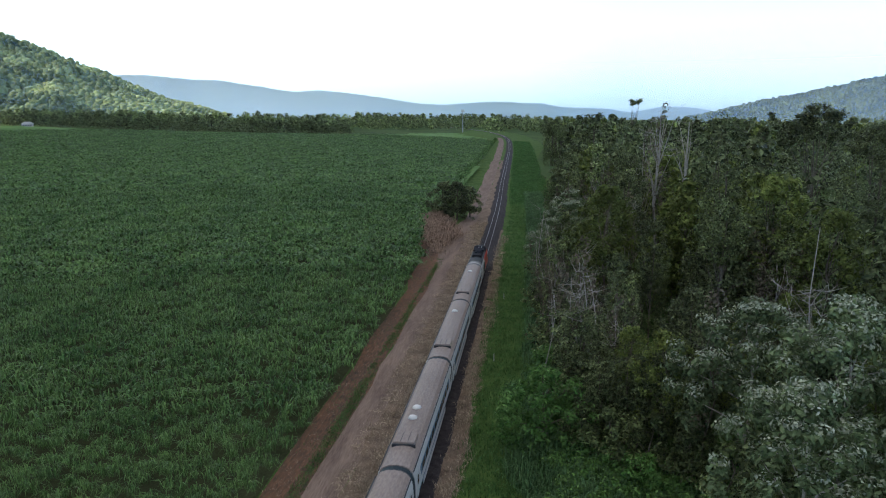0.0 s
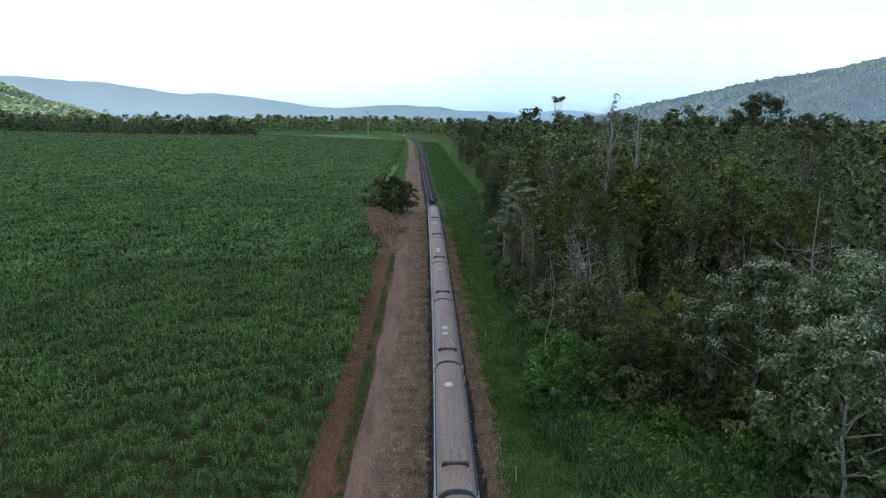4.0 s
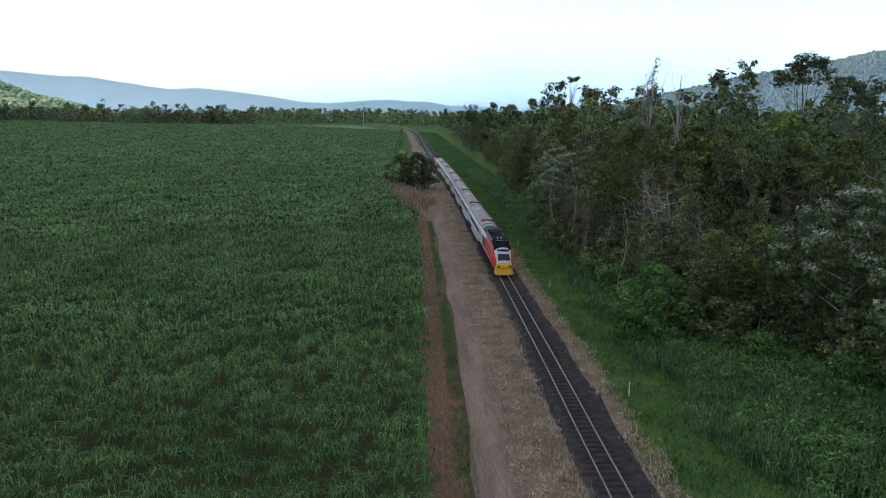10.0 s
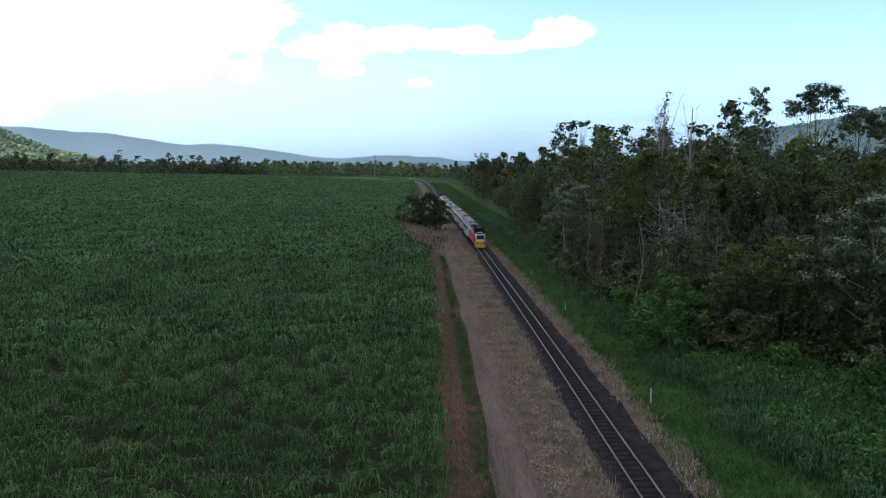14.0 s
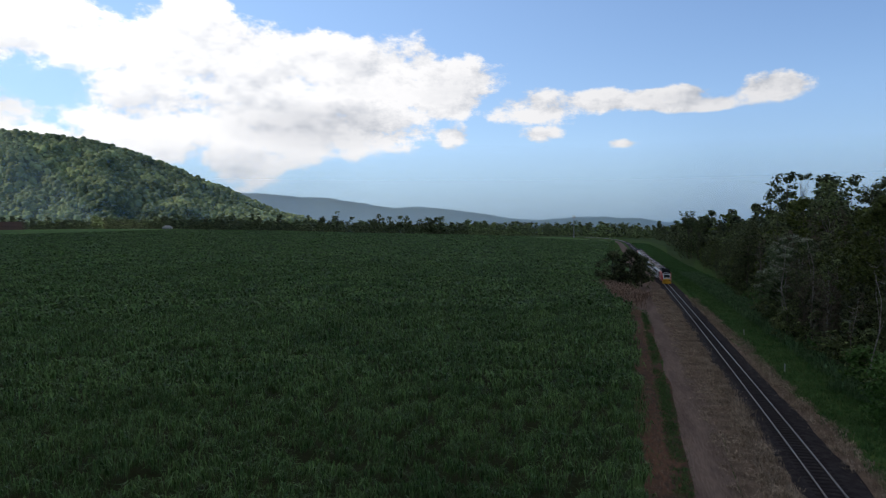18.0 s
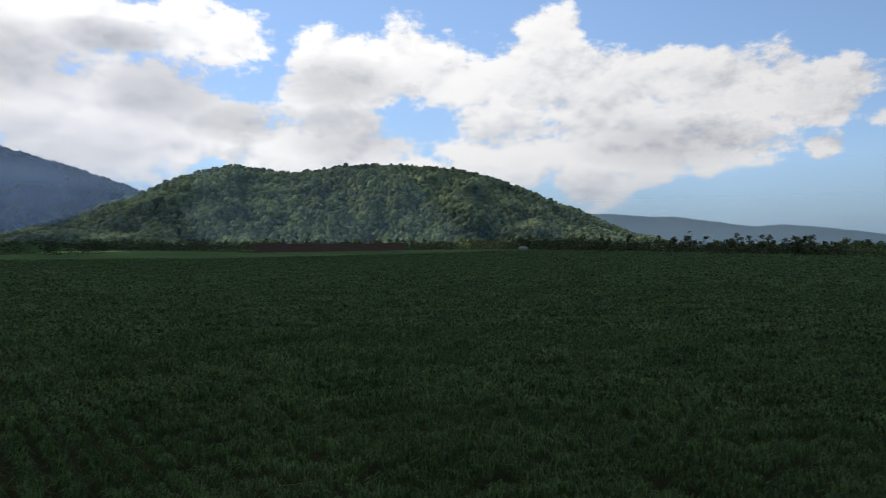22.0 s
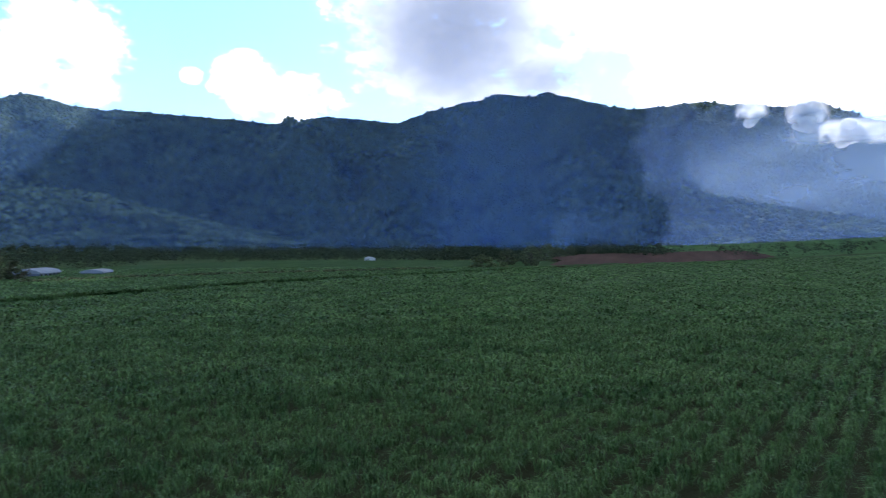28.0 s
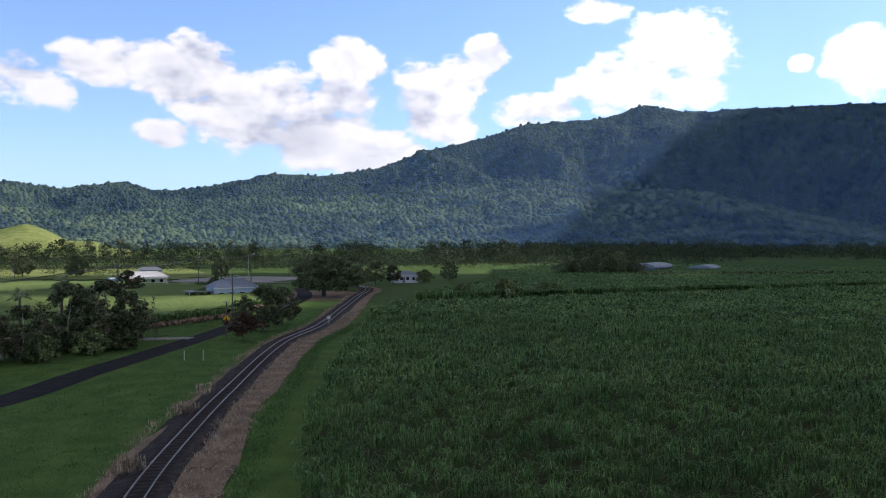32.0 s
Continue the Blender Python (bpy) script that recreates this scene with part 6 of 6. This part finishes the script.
house("small white cottage with grey roof", 8, 6, 2.8, 1.4, "wall", "blue_tin", (-102, -240), 0, 3)
house("low white house with galvanised roof", 9, 6, 2.8, 1.2, "wall", "tin", (-23, -332), 5, 4)
house("white homestead on the rising field", 13, 8, 3.2, 1.6, "wall", "tin", tuple(way(-86.6, 0).xy * 1265), 80, 3)
house("white homestead on the rising field", 9, 8, 3.2, 1.6, "wall", "tin", tuple(way(-84.4, 0).xy * 1275), 80, 3)
house("small white farm building by the trees", 8, 6, 3.0, 1.4, "wall", "tin", tuple(way(-114.5, 0).xy * 655), 60, 3)
house("white farm building with pale roof", 9, 7, 3.2, 1.8, "wall", "tin", tuple(way(-35.1, 0).xy * 790), 30, 4)
house("white farm building in bushes", 9, 6, 2.8, 1.4, "wall", "tin", (14, -101), 60, 3)


def shed(label, w, d, h, at, turn, bays):
    ob = thing("farm_shed", label, "shed", "farm sheds", pose(at[0], at[1], 0, 0, 0, turn))
    part("wall", boxed(-w / 2, w / 2, -d / 2, d / 2, -0.2, h, 0.02), H["blue_tin"], ob)
    bm = bmesh.new()
    n = 8
    ring_a = [(math.cos(math.pi * i / n) * (d / 2 + 0.5), h - 0.2 + math.sin(math.pi * i / n) * d * 0.16) for i in range(n + 1)]
    a = [bm.verts.new((-w / 2 - 0.4, y, z)) for y, z in ring_a]
    b = [bm.verts.new((w / 2 + 0.4, y, z)) for y, z in ring_a]
    for i in range(n):
        bm.faces.new((a[i], a[i + 1], b[i + 1], b[i]))
    bm.faces.new(a[::-1]), bm.faces.new(b)
    part("roof", bm, H["shed_tin"], ob)
    for k in range(bays):
        x = -w / 2 + w * (k + 0.5) / bays
        part("door", boxed(x - 1.4, x + 1.4, d / 2 - 0.04, d / 2 + 0.05, 0, h - 0.6, 0.02), H["glass"], ob, "dark open bay")
    return ob


shed("long farm shed with curved grey roof", 26, 12, 3.2, (-236, -262), 30, 5)
shed("low farm shed with pale roof", 18, 9, 2.6, (-262, -254), 30, 3)


def power_pole(h, at, turn, arms=1):
    ob = thing("power_pole", "grey timber power pole with crossarm", "pole", "power poles", pose(at[0], at[1], float(ground_z(*at)), 0, 0, turn))
    bm = bmesh.new()
    rod(bm, (0, 0, -0.3), (0, 0, h), 0.16, 0.11, 10)
    part("pole", bm, H["timber"], ob)
    for z in (0.0, 1.5)[:arms]:
        arm = part("crossarm", boxed(-1.2, 1.2, -0.06, 0.06, h - 0.75 - z, h - 0.6 - z, 0.015), H["timber"], ob)
        for x in (-1.05, -0.4, 0.4, 1.05):
            bm = bmesh.new()
            rod(bm, (x, 0, h - 0.62 - z), (x, 0, h - 0.4 - z), 0.05, 0.035, 8)
            part("insulator", bm, H["frame"], arm, "pale insulator")
    return ob


POLES = [(-4.7, -135, 11), (-23.5, -133, 9.0), (-30, -230, 10.5), (-52, -262, 10.5), (24, -300, 10), (-75, -300, 10.5)]
for _x, _y, _h in POLES:
    power_pole(_h, (_x, _y), 25, 2 if _h == 11 else 1)


def road_sign(at):
    ob = thing("road_sign", "yellow diamond warning sign on a short timber pole", "sign", "", pose(at[0], at[1], 0, 0, 0, -12))
    bm = bmesh.new()
    rod(bm, (0, 0, -0.3), (0, 0, 5.6), 0.11, 0.09, 8)
    part("pole", bm, H["timber"], ob)
    part("sign_board", boxed(-0.42, 0.42, -0.02, 0.02, -0.42, 0.42, 0.015), H["yellow_sign"], ob, "yellow diamond sign", at=pose(0, 0.14, 2.9, 0, 45, 0))
    part("arrow", boxed(-0.05, 0.05, 0.0, 0.006, -0.25, 0.25, 0.002), H["wire"], ob, "black mark", at=pose(0, 0.165, 2.9))
    part("top_bracket", boxed(-0.5, 0.5, -0.04, 0.04, 5.3, 5.4, 0.01), H["steel"], ob)


road_sign((-19.2, -113))


def street_lamp(at, h, turn):
    ob = thing("street_lamp", "slim grey street lamp with curved arm", "lamp", "street lamps", pose(at[0], at[1], 0, 0, 0, turn))
    bm = bmesh.new()
    rod(bm, (0, 0, -0.2), (0, 0, h), 0.12, 0.07, 8), rod(bm, (0, 0, h), (1.8, 0, h + 0.5), 0.06, 0.05, 8)
    part("pole", bm, H["steel"], ob)
    part("lamp_head", boxed(1.7, 2.5, -0.18, 0.18, h + 0.42, h + 0.6, 0.04), H["frame"], ob, "unlit pale lamp head")


street_lamp((-55, -283), 9.5, 160)
street_lamp((-85, -310), 9.0, 160)


def wires(a, b, sag=1.0):
    for dx in (-1.05, 0.4, 1.05):
        bm = bmesh.new()
        p = None
        for i in range(9):
            t = i / 8
            q = Vector((a[0] + (b[0] - a[0]) * t + dx * 0.9, a[1] + (b[1] - a[1]) * t + dx * 0.3, a[2] + (b[2] - a[2]) * t - 0.4 - sag * 4 * t * (1 - t)))
            if p:
                rod(bm, p, q, 0.035, n=4)
            p = q
        tagged(part("power_line", bm, H["wire"], None), "thin black power line between poles", "wire", "power lines")


wires(POLES[0], POLES[2]), wires(POLES[2], POLES[3]), wires(POLES[0], (30, -70, 10.5)), wires(POLES[4], POLES[2]), wires(POLES[3], POLES[5])


def small_post(at, h, label, name="marker_post", panel=False):
    ob = thing(name, label, "post", "posts", pose(at[0], at[1], 0, 0, 0, 0))
    part("post", boxed(-0.04, 0.04, -0.04, 0.04, -0.2, h, 0.01), H["post"], ob)
    if panel:
        part("sign_board", boxed(-0.3, 0.3, -0.1, -0.055, h - 0.55, h, 0.01), H["sign"], ob, "white square sign")
    return ob


small_post((15.2, 49.9), 1.15, "white wooden marker post in the verge")
small_post((15.6, 84), 0.9, "white wooden marker post in the verge")
small_post((15.6, 112), 0.9, "white wooden marker post in the verge")
small_post((-10.9, -93), 1.3, "short white post in the grass")
small_post((-13, -92), 1.4, "short white post in the grass")
small_post((-38.2, -122.5), 1.6, "white square sign beside the railway", "rail_sign", True)


def mast():
    ob = thing("radio_mast", "slender steel mast beyond the cane", "mast", "", pose(-61, 842, float(ground_z(-61, 842))))
    bm = bmesh.new()
    rod(bm, (0, 0, -0.5), (0, 0, 25.2), 0.5, 0.3, 8)
    part("pole", bm, H["steel"], ob)
    for z in (22.6, 24.4):
        part("antenna", boxed(-2.0, 2.0, -0.3, 0.3, z, z + 1.0, 0.05), H["steel"], ob, "panel antennas")


mast()
VILLAGE = {
    "big": tree("fig_tree", "large round spreading fig tree with pale leaves", 12.2, 8.0, 2.4, "leaf_dark", 81, 300, 90, 0.3, 1.15, "round", thick=0.7, limbs=24),
    "mid": tree("mango_tree", "dark leafy mango tree on the grass", 8.5, 4.2, 1.5, "leaf_dark", 82, 100, 60, 0.24, 0.9, "round", thick=0.25),
    "bush": tree("garden_bush", "rounded dark green bush", 4.0, 2.6, 0.4, "leaf_mid", 83, 46, 55, 0.22, 0.75, "round", thick=0.12, limbs=6, category="shrub"),
    "red": tree("russet_tree", "small dark tree with russet foliage", 4.6, 2.3, 1.2, "leaf_red", 85, 40, 55, 0.2, 0.7, "round", thick=0.1, limbs=6),
    "wild": tree("thicket_tree", "rambling dark tree in a roadside thicket", 9, 4.6, 0.6, "leaf_dark", 84, 110, 50, 0.25, 0.95, "round", vines=8, vine="dry_vine", bark="pale_bark", thick=0.16),
}
for _k, _x, _y, _s in (("big", -56.5, -187, 0.95), ("big", -70, -209, 0.7), ("mid", -25.9, -118, 0.9), ("mid", -30.8, -126, 0.8), ("red", -20.8, -108, 1.0), ("bush", -25, -186, 0.8), ("bush", -86, -164, 1.0), ("bush", -95, -158, 1.35), ("bush", -99, -160, 1.1), ("bush", -109, -161, 1.0), ("bush", -113, -162, 0.9),
                       ("wild", 2, -108, 1.0), ("wild", -2.5, -109, 1.05), ("bush", -4.5, -106, 0.8), ("bush", -0.5, -103.5, 0.9), ("wild", 7, -103, 0.75), ("wild", 12, -99, 0.8), ("wild", -6, -118, 0.8), ("wild", 18, -96, 0.85), ("bush", 5, -99, 0.9),
                       ("mid", -78, -222, 0.9), ("mid", -88, -232, 1.0), ("mid", -96, -236, 0.8), ("bush", -108, -236, 1.2), ("mid", -120, -240, 0.9), ("wild", -184, -246, 1.2), ("wild", -192, -243, 1.3), ("wild", -200, -241, 1.2), ("wild", -206, -238, 1.0), ("wild", -178, -250, 1.0),
                       ("mid", -446, -93, 1.7), ("bush", -400, -112, 2.4), ("mid", -462, -112, 1.5), ("bush", -420, -104, 1.3), ("mid", -560, -118, 1.7), ("mid", -540, -92, 1.5), ("wild", -600, -112, 1.8), ("mid", -630, -98, 1.7), ("wild", -668, -82, 1.7), ("mid", -10, -220, 0.8), ("bush", -32, -210, 1.2), ("mid", -46, -290, 1.0), ("mid", 5, -330, 1.1), ("mid", 25, -345, 1.2)):
    place(VILLAGE[_k], _x, _y, (_x * 37 + _y * 11) % 360, _s)
_palm = palm(91, 8.5, "tall slim palm beside the road")
_palm.matrix_basis = pose(-27.6, -178, 0)
place(_palm, 8, -112, 60, 0.9)
place(_palm, 3, -115, 20, 1.05)
place(_palm, 0.5, -112, 200, 0.95)
place(_palm, -14, -420, 60, 1.8)


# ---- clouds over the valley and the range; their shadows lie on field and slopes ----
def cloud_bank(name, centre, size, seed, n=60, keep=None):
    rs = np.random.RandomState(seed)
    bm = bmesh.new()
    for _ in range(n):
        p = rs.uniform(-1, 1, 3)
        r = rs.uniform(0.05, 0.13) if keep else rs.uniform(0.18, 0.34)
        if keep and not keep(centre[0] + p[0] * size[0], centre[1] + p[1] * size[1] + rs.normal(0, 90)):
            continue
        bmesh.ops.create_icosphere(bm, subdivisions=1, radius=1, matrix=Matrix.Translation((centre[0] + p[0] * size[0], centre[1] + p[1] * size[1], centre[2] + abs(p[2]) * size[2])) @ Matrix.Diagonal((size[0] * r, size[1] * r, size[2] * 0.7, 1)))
    tagged(part(name, bm, M["cloud"], None), "unseen broad cloud placed to shade the valley", "cloud", kind="structure")


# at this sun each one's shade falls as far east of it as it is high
# added out of the camera's view, placed and cut to shape the shade below
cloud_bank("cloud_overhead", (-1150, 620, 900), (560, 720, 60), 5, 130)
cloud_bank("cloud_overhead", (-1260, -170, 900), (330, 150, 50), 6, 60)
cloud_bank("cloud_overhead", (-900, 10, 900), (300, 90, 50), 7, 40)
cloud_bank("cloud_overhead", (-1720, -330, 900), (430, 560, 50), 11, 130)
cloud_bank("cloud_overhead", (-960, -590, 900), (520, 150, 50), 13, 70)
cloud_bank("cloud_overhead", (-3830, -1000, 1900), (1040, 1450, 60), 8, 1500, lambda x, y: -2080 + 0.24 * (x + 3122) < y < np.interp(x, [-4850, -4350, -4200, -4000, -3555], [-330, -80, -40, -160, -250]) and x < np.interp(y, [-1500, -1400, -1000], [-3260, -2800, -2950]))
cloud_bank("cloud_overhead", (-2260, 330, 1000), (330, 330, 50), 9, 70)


def ridge_cloud(turn, up, width, height, seed):
    """A wisp of cloud that clings to the crest."""
    rs = np.random.RandomState(seed)
    c = way(turn, up) * 2480
    side = way(turn + 90, 0)
    bm = bmesh.new()
    for _ in range(18):
        f = rs.uniform(-1, 1)
        p = c + side * (f * width) + Vector((0, 0, rs.normal(0, height * 0.35 * (1.1 - abs(f)))))
        bmesh.ops.create_icosphere(bm, subdivisions=3, radius=rs.uniform(0.35, 0.75) * height * (1.15 - abs(f)), matrix=Matrix.Translation(p) @ Matrix.Diagonal((1, 1, 0.7, 1)))
    for q in bm.verts:
        q.co += noise.noise_vector(q.co * 0.02) * height * 0.25
    tagged(part("ridge_cloud", bm, M["white_cloud"], None), "small white cloud caught on the mountain crest", "cloud", kind="structure")


for _t, _u, _w, _h, _s in ((-85.8, 9.75, 42, 34, 1), (-82.2, 9.5, 55, 52, 2), (-79.8, 7.9, 130, 40, 3), (-76.6, 7.4, 110, 28, 4)):
    ridge_cloud(_t, _u, _w, _h, _s)


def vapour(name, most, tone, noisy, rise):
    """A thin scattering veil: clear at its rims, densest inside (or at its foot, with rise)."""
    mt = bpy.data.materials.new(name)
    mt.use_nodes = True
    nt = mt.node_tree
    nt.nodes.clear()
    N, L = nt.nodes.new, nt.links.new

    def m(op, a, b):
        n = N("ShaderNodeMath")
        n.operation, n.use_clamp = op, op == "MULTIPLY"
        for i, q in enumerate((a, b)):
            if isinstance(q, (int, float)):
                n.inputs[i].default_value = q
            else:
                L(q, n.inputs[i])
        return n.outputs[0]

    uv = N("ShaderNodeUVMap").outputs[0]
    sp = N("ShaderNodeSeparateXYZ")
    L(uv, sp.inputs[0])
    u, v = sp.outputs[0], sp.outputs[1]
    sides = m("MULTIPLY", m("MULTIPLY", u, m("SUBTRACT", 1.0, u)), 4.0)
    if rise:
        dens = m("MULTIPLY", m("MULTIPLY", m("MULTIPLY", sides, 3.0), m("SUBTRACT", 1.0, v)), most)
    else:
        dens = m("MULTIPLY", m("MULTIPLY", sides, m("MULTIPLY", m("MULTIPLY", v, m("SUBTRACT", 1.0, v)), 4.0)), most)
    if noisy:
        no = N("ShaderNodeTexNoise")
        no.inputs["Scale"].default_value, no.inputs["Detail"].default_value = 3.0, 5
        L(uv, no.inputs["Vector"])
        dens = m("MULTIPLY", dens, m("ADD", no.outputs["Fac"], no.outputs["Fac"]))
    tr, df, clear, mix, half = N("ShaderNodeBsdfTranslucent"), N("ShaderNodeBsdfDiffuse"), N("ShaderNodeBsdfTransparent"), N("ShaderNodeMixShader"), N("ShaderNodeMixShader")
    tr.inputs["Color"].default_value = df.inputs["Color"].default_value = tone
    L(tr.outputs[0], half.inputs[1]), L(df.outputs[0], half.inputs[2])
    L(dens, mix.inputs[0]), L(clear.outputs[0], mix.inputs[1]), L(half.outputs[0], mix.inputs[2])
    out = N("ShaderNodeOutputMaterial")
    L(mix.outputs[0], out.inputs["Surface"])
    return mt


def veil(name, V, n, k, mt, label, category, at=None):
    """A sheet of n by k faces with its own rims as map."""
    i, j = np.meshgrid(np.arange(n), np.arange(k), indexing="ij")
    a = (i * (k + 1) + j).ravel()
    me = mesh_of(name, V, np.stack([a, a + k + 1, a + k + 2, a + 1], 1), mt, True)
    me.uv_layers.new(name="map")
    idx = np.zeros(len(me.loops), np.int32)
    me.loops.foreach_get("vertex_index", idx)
    me.uv_layers[0].data.foreach_set("uv", np.column_stack([idx // (k + 1) / n, idx % (k + 1) / k]).astype(np.float32).ravel())
    tagged(part(name, me, mt, None, at=at), label, category, kind="structure")


def mist(turn, low, high, far, width, seed, most, tone=(0.55, 0.74, 1.0, 1)):
    n, k = 24, 14
    V = [(width * (i / n - 0.5), (high - low) * (0.3 * j / k + 0.1 * noise.noise(Vector((i * 0.2, j * 0.2, seed)))), low + (high - low) * j / k) for i in range(n + 1) for j in range(k + 1)]
    veil("mist", V, n, k, vapour("thin_mist", most, tone, True, False), "thin veil of sunlit mist on the mountainside", "mist", pose(*(way(turn, 0) * far), 0, 0, -turn))


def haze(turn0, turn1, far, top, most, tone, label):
    """The valley's haze as a faint curved sheet, its blue put into the tone."""
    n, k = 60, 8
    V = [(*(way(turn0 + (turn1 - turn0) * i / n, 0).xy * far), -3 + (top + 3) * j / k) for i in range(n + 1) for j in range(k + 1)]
    veil("haze_veil", V, n, k, vapour("haze_tint_sheet", most, tone, False, True), label, "haze")


# see-through sheets added to imitate distance haze, each tinted by hand
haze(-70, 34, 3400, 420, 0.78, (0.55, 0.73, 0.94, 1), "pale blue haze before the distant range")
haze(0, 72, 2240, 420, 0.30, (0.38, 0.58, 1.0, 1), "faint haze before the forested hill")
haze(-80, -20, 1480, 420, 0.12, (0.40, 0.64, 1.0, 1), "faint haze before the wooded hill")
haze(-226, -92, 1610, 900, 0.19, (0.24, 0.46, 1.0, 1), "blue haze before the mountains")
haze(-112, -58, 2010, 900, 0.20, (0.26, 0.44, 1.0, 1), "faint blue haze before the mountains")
# a bluish sheet stands in for the hazy light on this slope
mist(-79, 60, 470, 2560, 1600, 3.0, 0.36)
for _t, _u, _w, _h, _s in ((-85.8, 9.75, 42, 34, 1), (-82.2, 9.5, 55, 52, 2), (-79.8, 7.9, 130, 40, 3), (-76.6, 7.4, 110, 28, 4)):
    _z = 2420 * math.tan(radians(_u)) + 15
    mist(_t, _z - _h, _z + _h, 2420, _w * 2.4, _s * 7.0, 1.1, (0.97, 0.97, 0.97, 1))

motions()
